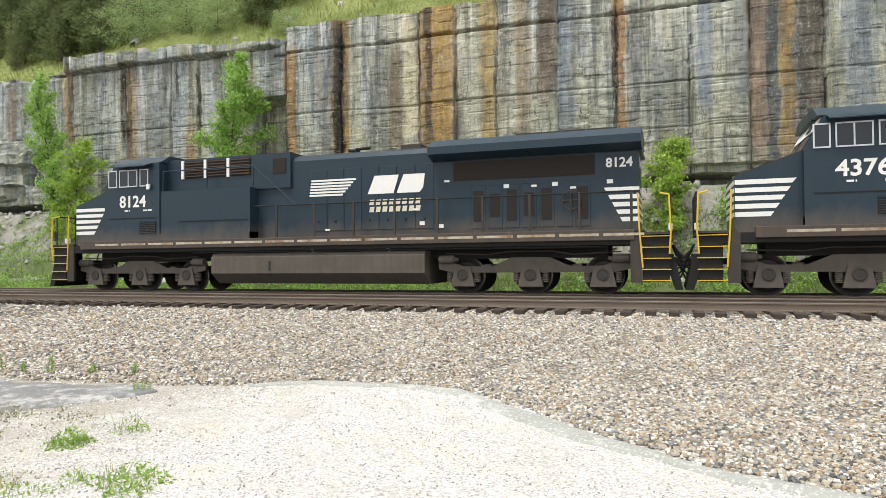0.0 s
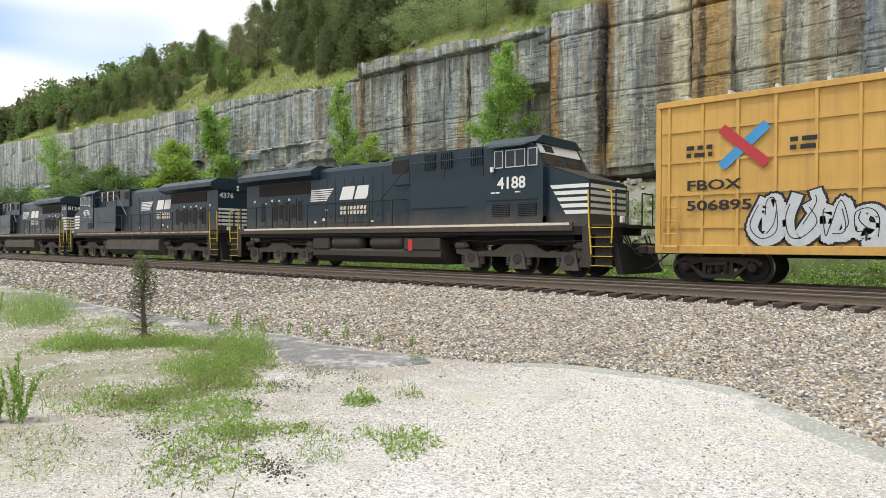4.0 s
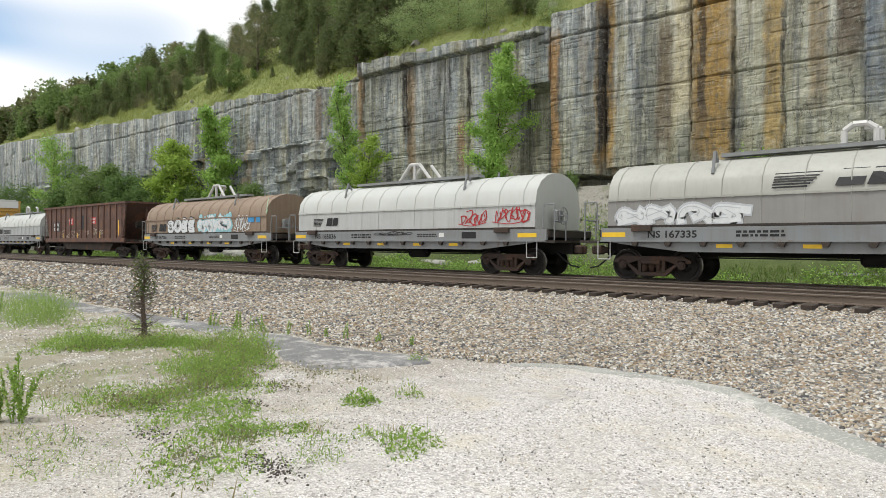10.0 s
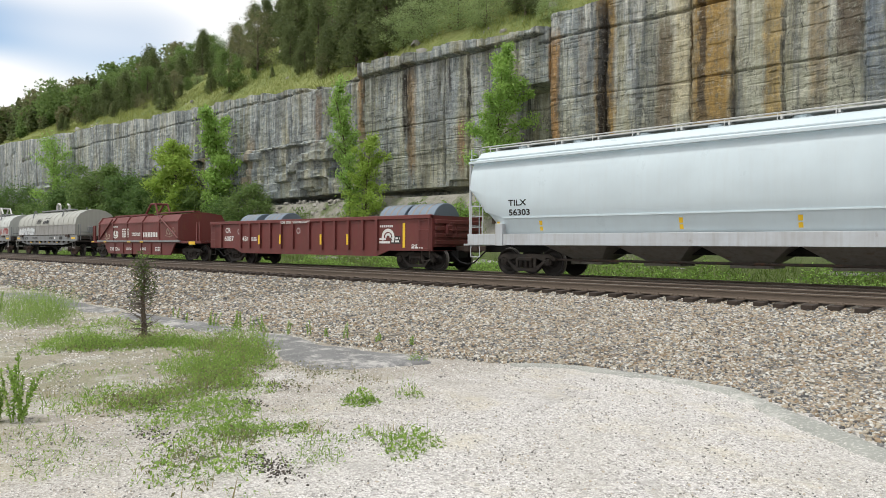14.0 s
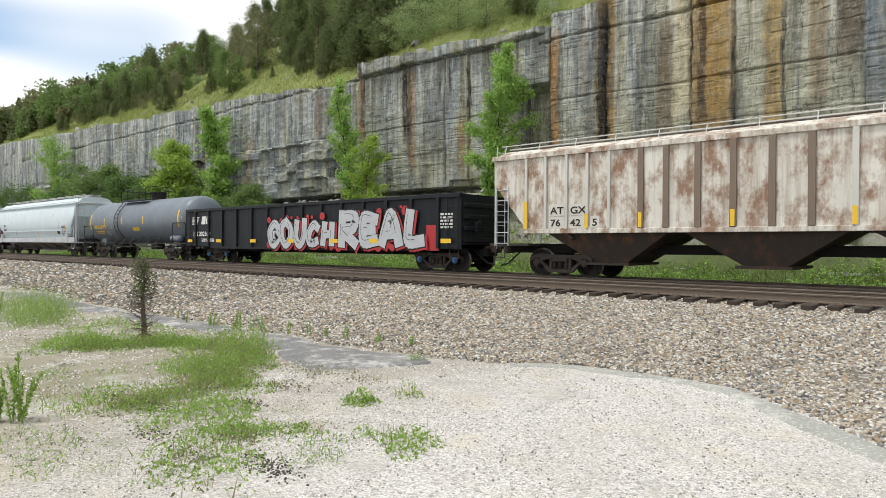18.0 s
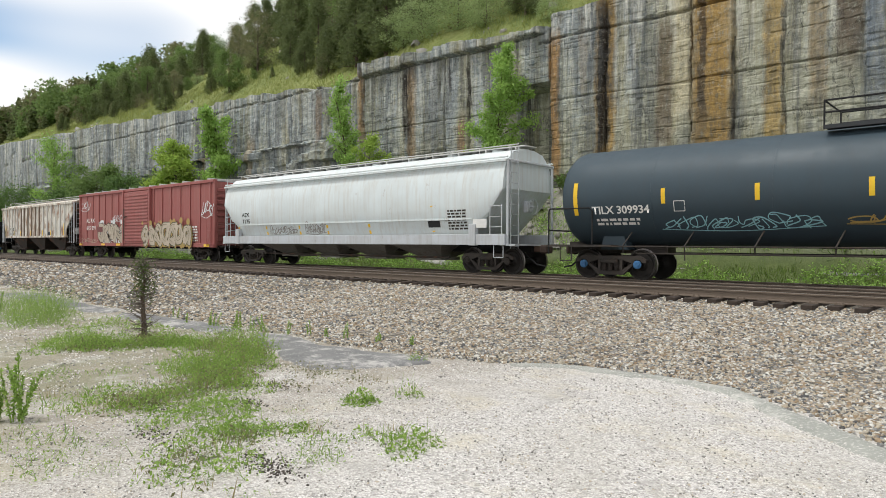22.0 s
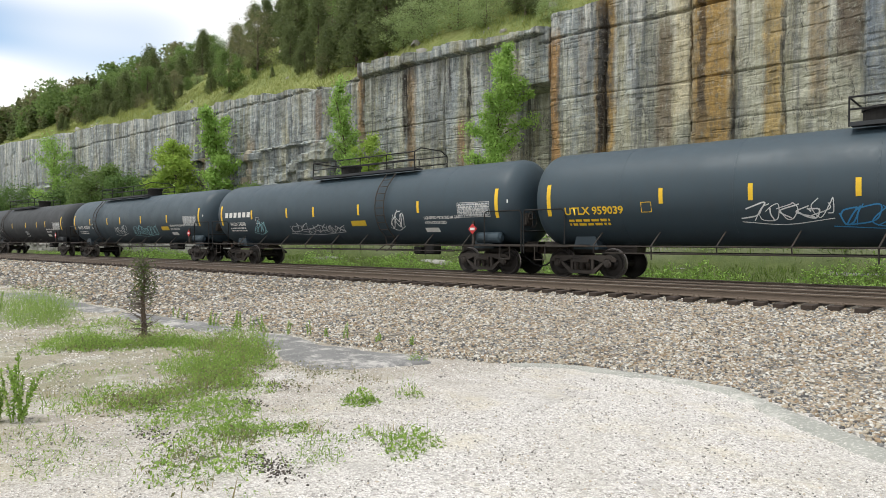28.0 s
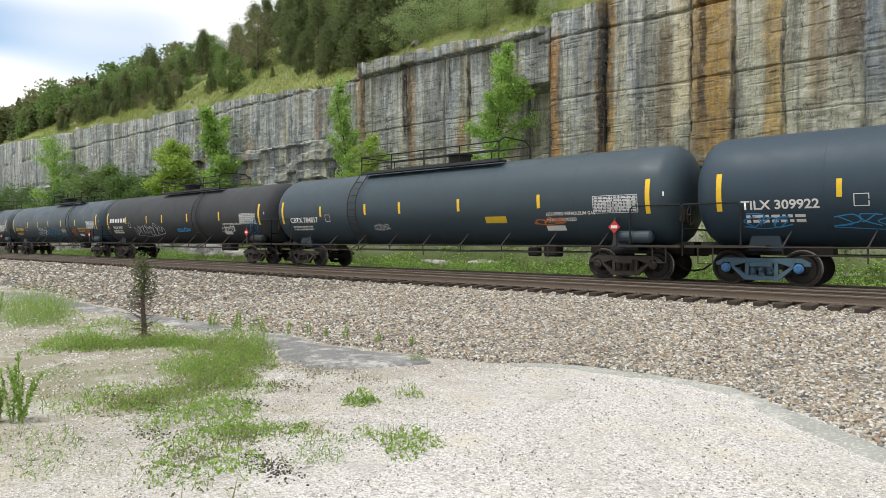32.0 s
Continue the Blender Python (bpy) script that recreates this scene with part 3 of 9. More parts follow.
# a low pale rock step at the back of the bank
lx = np.arange(-125, 10, 0.16)
lt = np.linspace(0, 1, 14)
LX = np.repeat(lx[:, None], len(lt), 1)
height = (0.30 + 1.55 * smooth01((-38 - lx) / 14) + 0.35 * (fbm(lx * 0.2, lx * 0, 81) - 0.5))[:, None]
LZ = -0.35 + (height + 0.35) * lt[None, :]
LY = 25.35 + 0.5 * (fbm(LX * 0.3, LX * 0, 11) - 0.5) + 0.12 * (mix_up(np.floor(LX / 0.9), np.floor(LZ / 0.3), 13) - 0.5) + 0.15 * (fbm(LX * 1.5, LZ * 2.0, 82) - 0.5) + 0.5 * lt[None, :] ** 6
mesh_thing("rock_ledge", np.stack([LX, LY, LZ], -1).reshape(-1, 3), grid_faces(*LX.shape), m_cliff, "low pale limestone step behind the grassy bank", "rock ledge", "structure")

m_hill = Nodes("hill_grass", 0.95)
m_hill.color(m_hill.mix(m_hill.step(m_hill.noise(0.25, m_hill.place((1, 1, 1), True), 6, 0.7), 0.35, 0.65), (0.12, 0.16, 0.04), (0.27, 0.29, 0.10)))
m_hill.bump(m_hill.noise(3, m_hill.place((1, 1, 1), True), 6), 0.3)
m_hill = m_hill.m


def hill_z(x, y):
    d = np.maximum(0, y - CLIFF - 1.5)
    return cliff_top(x) + 0.1 + (0.82 - 0.18 * smooth01((-62 - x) / 40)) * np.minimum(d, 9) + (0.60 - 0.15 * smooth01((-55 - x) / 45)) * np.maximum(0, d - 9) + 0.9 * (fbm(x * 0.12, y * 0.12, 51) - 0.5) * np.minimum(1, d / 3) - 0.0016 * np.maximum(0, d - 25) ** 2


hx = np.concatenate([np.arange(-330, -80, 5.0), np.arange(-80, 40, 1.2)])
hy = CLIFF + 1.3 + np.concatenate([np.arange(0, 16, 0.8), np.arange(16, 110, 5.0)])
HX, HY = np.meshgrid(hx, hy, indexing="ij")
HZ = hill_z(HX, HY)
mesh_thing("hillside", np.stack([HX, HY, HZ], -1).reshape(-1, 3), grid_faces(len(hx), len(hy)), m_hill,
           "steep grassy hillside above the rock cut", "hillside", "structure", True)

# ---- the train: shared pieces ----
CARS, SPIN = [], []
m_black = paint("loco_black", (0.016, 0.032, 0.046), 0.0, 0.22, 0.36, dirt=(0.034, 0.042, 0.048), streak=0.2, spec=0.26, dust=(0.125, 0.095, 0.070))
m_sill = paint("loco_sill", (0.05, 0.042, 0.036), 0.2, 0.6, 0.7, rust_tone=(0.16, 0.085, 0.045), dirt=(0.12, 0.085, 0.055))
m_gear = paint("running_gear", (0.034, 0.029, 0.025), 0.3, 0.5, 0.75, rust_tone=(0.085, 0.05, 0.034), dirt=(0.075, 0.058, 0.045))
m_truck = paint("dusty_truck", (0.105, 0.088, 0.074), 0.1, 0.5, 0.85, rust_tone=(0.10, 0.065, 0.045), dirt=(0.055, 0.045, 0.037))
m_gear_brown = paint("running_gear_brown", (0.055, 0.038, 0.03), 0.45, 0.5, 0.8, rust_tone=(0.11, 0.055, 0.033), dirt=(0.08, 0.053, 0.04))
m_wheel = plain("wheel_steel", (0.03, 0.026, 0.023), 0.6, 0.4, 0.4)
m_tread = plain("wheel_tread", (0.22, 0.2, 0.19), 0.4, 0.8, 0.2)
m_dark = plain("dark_underside", (0.012, 0.011, 0.010), 0.85)
m_yellow = plain("safety_yellow", (0.62, 0.42, 0.03), 0.5)
m_amber = plain("amber_reflector", (0.82, 0.52, 0.03), 0.4)
m_white = plain("white_lettering", (0.72, 0.71, 0.68), 0.55, 0, 0.12, 14)
m_worncream = paint("worn_cream_stripe", (0.50, 0.44, 0.34), 0.5, 0.6, 0.7, rust_tone=(0.20, 0.10, 0.05), dirt=(0.20, 0.145, 0.10), streak=0.6)
m_cream = plain("cream_stripe", (0.62, 0.56, 0.44), 0.6, 0, 0.3, 5)
m_glass = plain("cab_glass", (0.012, 0.018, 0.025), 0.06, 0.0, 0.1)
m_frame_metal = plain("window_frame_metal", (0.5, 0.52, 0.54), 0.35, 0.7)
m_mesh = plain("grille_mesh", (0.02, 0.016, 0.013), 0.9, 0, 0.4, 40)
m_red = plain("red_sign", (0.50, 0.03, 0.03), 0.5)
m_blue = plain("blue_cap", (0.05, 0.16, 0.33), 0.5)
m_ink = plain("black_lettering", (0.015, 0.015, 0.016), 0.6)
m_hose = plain("rubber_hose", (0.012, 0.012, 0.012), 0.7)


def vehicle(name, u, label, category):
    """u: where the vehicle's middle stands along the train."""
    e = tagged(new(name), label, category, "vehicles of the train")
    CARS.append((e, u))
    return e


def lettering(parent, text, x, z, size, mat, surf, stretch=1.0, name="lettering", label="", mid=False):
    """Letters on the side that faces -y; surf(z) is that side's y."""
    cu = bpy.data.curves.new(name, "FONT")
    cu.body, cu.size, cu.offset = text, size * 1.38, size * 0.032
    cu.resolution_u = 3
    tmp = new("tmp", cu)
    me = bpy.data.meshes.new_from_object(tmp)
    bpy.data.objects.remove(tmp)
    bpy.data.curves.remove(cu)
    w = max((v.co.x for v in me.vertices), default=0) * stretch
    for v in me.vertices:
        vx, vz = x + v.co.x * stretch - (w / 2 if mid else 0), z + v.co.y
        v.co = (vx, surf(vz) - 0.006, vz)
    me.materials.clear()
    me.materials.append(mat)
    ob = new(name, me)
    ob.parent = parent
    return tagged(ob, label)


def flat(y):
    return lambda z: y


def add_patch(bm, pts, surf, lift=0.005):
    """A flat outline in (x, z) laid on the side, in strips so that it follows a curve."""
    z0, z1 = min(p[1] for p in pts), max(p[1] for p in pts)
    vs = [bm.verts.new((x, surf(z) - lift, z)) for x, z in pts]
    f = bm.faces.new(vs)
    f.normal_update()
    if f.normal.y > 0:
        f.normal_flip()
    return bm


def rect(bm, x0, x1, z0, z1, surf, lift=0.005, slant=0.0, n=1):
    for i in range(n):
        a, b = z0 + (z1 - z0) * i / n, z0 + (z1 - z0) * (i + 1) / n
        sa, sb = slant * (a - z0), slant * (b - z0)
        add_patch(bm, [(x0 + sa, a), (x1 + sa, a), (x1 + sb, b), (x0 + sb, b)], surf, lift)
    return bm


def sign(parent, name, x0, x1, z0, z1, mat, surf, label="", lift=0.005, slant=0.0, n=1):
    return part(name, rect(bmesh.new(), x0, x1, z0, z1, surf, lift, slant, n), mat, parent, label)


def bars(parent, x0, x1, z0, z1, rows, mat, surf, seed=0, label=""):
    """Writing too small to read: lines of short bars."""
    rnd = random.Random(seed)
    bm = bmesh.new()
    h = (z1 - z0) / rows
    for r in range(rows):
        x = x0
        while x < x1 - 0.02:
            w = min(rnd.uniform(0.5, 2.2) * h, x1 - x)
            rect(bm, x, x + w, z1 - (r + 0.8) * h, z1 - (r + 0.2) * h, surf, 0.007)
            x += w + 0.45 * h
    return part("small_print", bm, mat, parent, label)


def ribbon(bm, pts, width, surf, lift):
    for i, ((xa, za), (xb, zb)) in enumerate(zip(pts, pts[1:])):
        d = Vector((xb - xa, zb - za))
        if d.length < 1e-4:
            continue
        n = Vector((-d.y, d.x)).normalized() * width / 2
        e = d.normalized() * width * 0.35
        quad = [(xa - e.x + n.x, za - e.y + n.y), (xa - e.x - n.x, za - e.y - n.y), (xb + e.x - n.x, zb + e.y - n.y), (xb + e.x + n.x, zb + e.y + n.y)]
        vs = [bm.verts.new((x, surf(z) - lift - 0.0006 * (i % 5), z)) for x, z in quad]
        f = bm.faces.new(vs)
        f.normal_update()
        if f.normal.y > 0:
            f.normal_flip()


# bent strokes, in a unit square, from which sprayed shapes are put together
STROKES = {"O": [[(0.5, 1), (0.1, 0.75), (0.1, 0.25), (0.5, 0), (0.9, 0.25), (0.9, 0.75), (0.45, 1)]],
           "E": [[(0.9, 0.9), (0.3, 1), (0.15, 0.5), (0.3, 0), (0.9, 0.08)], [(0.2, 0.52), (0.75, 0.55)]],
           "R": [[(0.15, 0), (0.15, 1)], [(0.15, 0.95), (0.85, 0.9), (0.8, 0.55), (0.25, 0.48), (0.95, 0)]],
           "A": [[(0.05, 0), (0.3, 0.75), (0.5, 1), (0.75, 0.7), (0.95, 0)], [(0.25, 0.35), (0.75, 0.38)]],
           "U": [[(0.12, 1), (0.15, 0.3), (0.5, 0), (0.85, 0.3), (0.88, 1)]],
           "S": [[(0.9, 0.85), (0.5, 1), (0.12, 0.78), (0.5, 0.52), (0.88, 0.25), (0.5, 0), (0.1, 0.15)]]}
STROKES.update({"C": [[(0.9, 0.85), (0.5, 1), (0.12, 0.6), (0.2, 0.15), (0.55, 0), (0.9, 0.15)]],
                "G": [[(0.88, 0.85), (0.5, 1), (0.1, 0.6), (0.2, 0.1), (0.6, 0), (0.9, 0.2), (0.85, 0.48), (0.55, 0.45)]],
                "H": [[(0.15, 0), (0.15, 1)], [(0.85, 0), (0.85, 1)], [(0.15, 0.5), (0.85, 0.55)]],
                "L": [[(0.2, 1), (0.15, 0.4), (0.3, 0.05), (0.9, 0.1)]]})
SWIRLS = [STROKES[k] for k in "OSUGC"]


def bend_through(pts, per=5):
    """A smooth line through the points."""
    v = [Vector(p) for p in pts]
    v = [v[0] * 2 - v[1]] + v + [v[-1] * 2 - v[-2]]
    out = []
    for a, b, c, d in zip(v, v[1:], v[2:], v[3:]):
        for i in range(per):
            t = i / per
            p = 0.5 * ((2 * b) + (c - a) * t + (2 * a - 5 * b + 4 * c - d) * t * t + (3 * b - a - 3 * c + d) * t ** 3)
            out.append((p.x, p.y))
    return out + [tuple(v[-2])]


def sprayed(rnd, x, z, w, h, slant, shake, sign_=""):
    """The lines of one sprayed shape in its box; without a letter it is a turned and twisted swirl that reads as none."""
    lines = []
    turn, flip = rnd.choice((1, 3)), rnd.random() < 0.5
    for stroke in STROKES[sign_] if sign_ else rnd.choice(SWIRLS) + [[(0.1, rnd.random()), (0.6, rnd.random()), (0.9, rnd.random())]]:
        pts = [(px + rnd.uniform(-shake, shake), pz + rnd.uniform(-shake, shake)) for px, pz in stroke]
        if not sign_:
            for k in range(turn):
                pts = [(pz, 1 - px) for px, pz in pts]
            pts = [(1 - px if flip else px, min(1, max(0, pz))) for px, pz in pts]
        lines.append([(x + w * px + slant * h * pz, z + h * pz) for px, pz in bend_through(pts)])
    return lines


def scrawl(parent, x0, x1, z0, z1, mat, surf, seed, width=0.03, loops=6):
    """A sprayed tag: a row of looping joined strokes with an underline."""
    rnd = random.Random(seed)
    bm = bmesh.new()
    w, h, n = (x1 - x0) / loops, z1 - z0, 0
    for i in range(loops):
        tall = h * rnd.uniform(0.55, 0.95)
        for line in sprayed(rnd, x0 + i * w, z0 + rnd.uniform(0.05, 0.2) * h, w * 1.15, tall, 0.25, 0.22):
            ribbon(bm, line, width * rnd.uniform(0.75, 1.2), surf, 0.007 + 0.0007 * (n % 6))
            n += 1
    ribbon(bm, bend_through([(x0 - 0.05, z0 + 0.12 * h), (x0 + 0.5 * (x1 - x0), z0 - 0.02 * h), (x1 + 0.08, z0 + 0.2 * h)]), width * 0.7, surf, 0.012)
    return part("graffiti", bm, mat, parent, "sprayed graffiti scrawl")


def mural(parent, x0, x1, z0, z1, letters, fill, line, surf, seed, shade=None, word=""):
    """Large sprayed shapes: fat rounded strokes with outlines, splashes round them and fine inner lines."""
    rnd = random.Random(seed)
    w, h = (x1 - x0) / letters, z1 - z0
    fat = min(0.36 * w, 0.34 * h)
    edge, inner = bmesh.new(), bmesh.new()
    for i in range(letters):
        tall = h * rnd.uniform(0.84, 1.0)
        lines = sprayed(rnd, x0 + i * w + fat * 0.42, z0 + fat * 0.5, w * 1.04 - fat * 0.75, tall - fat, rnd.uniform(-0.05, 0.12), 0.05 if word else 0.18, word[i:i + 1])
        body, back = bmesh.new(), bmesh.new()
        for k, pts in enumerate(lines):
            if shade:
                ribbon(back, [(x + 0.09, z - 0.06) for x, z in pts], fat * 1.25, surf, 0.0015)
            ribbon(edge, pts, fat + 0.11, surf, 0.0045)
            ribbon(body, pts, fat, surf, 0.0085 + 0.0004 * k)
            ribbon(inner, [(x - fat * 0.22, z + fat * 0.2) for x, z in pts[1:-2]], 0.022, surf, 0.0135)
        part("graffiti_letter", body, fill, parent, "sprayed graffiti letter")
        if shade:
            for k in range(5):
                cx, cz, r = x0 + (i + rnd.uniform(0.0, 1.0)) * w, rnd.choice((z0 + 0.1, z1 - 0.1)) + rnd.uniform(-0.1, 0.1), rnd.uniform(0.05, 0.2)
                add_patch(back, [(cx + r * math.cos(t * 0.628), cz + r * math.sin(t * 0.628)) for t in range(10)], surf, 0.0012 + 0.0003 * k)
            part("graffiti_shadow", back, shade, parent)
        else:
            back.free()
    tagged(part("graffiti_outline", edge, line, parent), "", "", "", "stuff")
    tagged(part("graffiti_inner_line", inner, line, parent), "", "", "", "stuff")


def reflectors(parent, xs, z0, z1, surf, w=0.10, mat=None, n=1):
    for x in xs:
        sign(parent, "reflector", x - w / 2, x + w / 2, z0, z1, mat or m_amber, surf, "amber reflective strip", 0.006, 0, n)


# running gear, built once
def wheelset_mesh(r):
    prof = [(0.52, 0.09), (0.60, 0.11), (0.63, 0.16), (0.665, 0.20), (0.685, r * 0.72), (0.678, r - 0.055), (0.66, r + 0.028), (0.69, r + 0.028), (0.70, r + 0.004), (0.80, r - 0.004),
            (0.80, r - 0.055), (0.74, r * 0.74), (0.755, 0.2), (0.80, 0.16), (0.84, 0.12), (0.84, 0.085), (1.05, 0.085)]
    bm = lathe([(0.0, 0.085)] + prof, 24, "y")
    other = lathe([(0.0, 0.085)] + [(-p, q) for p, q in prof], 24, "y")
    me = bpy.data.meshes.new("tmp")
    other.to_mesh(me)
    other.free()
    bm.from_mesh(me)
    bpy.data.meshes.remove(me)
    me = finish("wheelset", bm, [m_wheel, m_tread], True)
    for p in me.polygons:
        c = p.center
        if math.hypot(c.x, c.z) > r - 0.012 and abs(c.y) > 0.65:
            p.material_index = 1
    return me


def sideframe_bm(sgn):
    """One cast side frame with its two windows, bearing seats and bolster opening."""
    y0, y1 = sgn * 0.94, sgn * 1.06
    bm = bmesh.new()
    top = [(-1.16, 0.60), (-1.16, 0.52), (-1.02, 0.52), (-0.98, 0.60), (-0.80, 0.60), (-0.76, 0.48), (-0.70, 0.50), (-0.42, 0.59), (0.42, 0.59), (0.70, 0.50), (0.76, 0.48), (0.80, 0.60), (0.98, 0.60), (1.02, 0.52), (1.16, 0.52), (1.16, 0.60), (0.95, 0.72), (-0.95, 0.72)]
    bot = [(-0.76, 0.46), (-0.70, 0.50), (-0.36, 0.26), (0.36, 0.26), (0.70, 0.50), (0.76, 0.46), (0.42, 0.14), (-0.42, 0.14)]
    for prof in (top, bot):
        add_prism(bm, prof if sgn < 0 else prof[::-1], min(y0, y1), max(y0, y1), "y")
    for x in (-0.36, 0.36):
        add_box(bm, x, (y0 + y1) / 2, 0.43, 0.09, 0.12, 0.36)
    add_box(bm, 0, (y0 + y1) / 2 + sgn * 0.05, 0.55, 0.56, 0.16, 0.12, 0.02)
    return bm


def coil_bm(y, z0, z1, turns, r):
    """A coil spring as one ridged column."""
    rings = []
    for i in range(turns):
        a, h = z0 + (z1 - z0) * i / turns, (z1 - z0) / turns
        rings += [(a, r * 0.68), (a + 0.2 * h, r), (a + 0.6 * h, r), (a + 0.8 * h, r * 0.68)]
    bm = lathe(rings, 10, "z")
    bmesh.ops.translate(bm, verts=bm.verts[:], vec=(0, y, 0))
    return bm


def spring_bm():
    return coil_bm(-1.02, 0.27, 0.5, 7, 0.088)


def cap_bm():
    bm = lathe([(-1.03, 0.12), (-1.09, 0.125), (-1.10, 0.09), (-1.12, 0.085), (-1.12, 0.02)], 14, "y")
    for i in range(3):
        a = i * 2.094
        add_rod(bm, (0.05 * math.cos(a), -1.115, 0.05 * math.sin(a)), (0.05 * math.cos(a), -1.14, 0.05 * math.sin(a)), 0.018, 6)
    return bm


GEAR = {}


def gear(key, make):
    if key not in GEAR:
        GEAR[key] = make()
    return GEAR[key]


def piece(name, me, parent, m):
    o = new(name, me)
    o.parent = parent
    o.matrix_basis = m
    return o


def bogie(car, x, mat=None, cap=None):
    """Two-axle truck: cast frames, spring nests, wheelsets and bearing caps."""
    mat = mat or m_gear
    cap = cap or m_gear

    def frames():
        bm = sideframe_bm(-1)
        other = sideframe_bm(1)
        me = bpy.data.meshes.new("tmp")
        other.to_mesh(me)
        other.free()
        bm.from_mesh(me)
        bpy.data.meshes.remove(me)
        add_box(bm, 0, 0, 0.52, 0.34, 2.0, 0.26, 0.03)
        for s in (-0.62, 0.62):
            add_box(bm, s, 0, 0.40, 0.08, 1.7, 0.12)
        return finish("bogie", bm, mat)
    b = piece("bogie", gear(("frame", mat.name), frames), car, pose(x, 0, 0))
    wm = gear("wheelset", lambda: wheelset_mesh(0.457))
    for s in (-0.89, 0.89):
        SPIN.append((piece("wheelset", wm, b, pose(s, 0, 0.457)), 0.457, s))
        piece("bearing_cap", gear(("cap", cap.name), lambda: finish("bearing_cap", cap_bm(), cap)), b, pose(s, 0, 0.457))
    for dx in (-0.21, 0.0, 0.21):
        piece("spring", gear(("spring", mat.name), lambda: finish("spring", spring_bm(), mat)), b, pose(dx, 0, 0))
    return b


def couplers(car, half, z=0.88, mat=None, hose=True):
    """Knuckle couplers and air hoses at both ends."""
    mat = mat or m_gear_brown
    for s in (-1, 1):
        bm = span(min(s * (half - 1.3), s * (half - 0.18)), max(s * (half - 1.3), s * (half - 0.18)), -0.09, 0.09, z - 0.10, z + 0.10, 0.02)
        add_box(bm, s * (half - 0.16), -0.03 * s, z, 0.30, 0.30, 0.30, 0.05)
        add_box(bm, s * (half - 0.02), 0.08 * s, z, 0.14, 0.14, 0.28, 0.04)
        part("coupler", bm, mat, car, "rusty knuckle coupler")
        if hose:
            pts = [(s * (half - 0.9), -0.35, z - 0.05), (s * (half - 0.6), -0.36, z - 0.30), (s * (half - 0.3), -0.34, z - 0.52), (s * half, -0.30, z - 0.58)]
            part("air_hose", rods(0.028, 7, pts), m_hose, car)


def ladder(car, x, y, z0, z1, mat, width=0.45, axis="x", step=0.36, r=0.014, lean=0.0):
    """Two stiles and the rungs between them, each a piece of its own."""
    dx, dy = (width / 2, 0) if axis == "x" else (0, width / 2)
    lad = part("ladder", rods(r * 1.3, 6, [(x - dx, y - dy, z0), (x - dx + lean, y - dy, z1)]), mat, car)
    part("stile", rods(r * 1.3, 6, [(x + dx, y + dy, z0), (x + dx + lean, y + dy, z1)]), mat, lad)
    first, z = None, z0 + 0.08
    while z < z1:
        if first is None:
            first, base = part("rung", rods(r, 5, [(x - dx, y - dy, z), (x + dx, y + dy, z)]), mat, lad), z
        else:
            share(first, lad, pose(lean * (z - base) / (z1 - z0), 0, z - base))
        z += step


def stirrup(car, x, y, z0, z1, mat, w=0.4):
    return part("sill_step", rods(0.016, 6, [(x - w / 2, y, z1), (x - w / 2, y, z0), (x + w / 2, y, z0), (x + w / 2, y, z1)]), mat, car)


def brake_wheel(car, x, y, z, mat, s=1):
    bm = bmesh.new()
    pts = [(x, y + 0.28 * math.cos(i * math.pi / 8), z + 0.28 * math.sin(i * math.pi / 8)) for i in range(17)]
    for a, b in zip(pts, pts[1:]):
        add_rod(bm, a, b, 0.014, 6)
    for i in range(0, 16, 4):
        add_rod(bm, (x, y, z), pts[i], 0.012, 5)
    add_rod(bm, (x - 0.22 * s, y, z), (x, y, z), 0.04, 8)
    add_box(bm, x - 0.22 * s, y, z, 0.2, 0.36, 0.42, 0.04)
    return part("brake_wheel", bm, mat, car)

# ---- locomotives ----


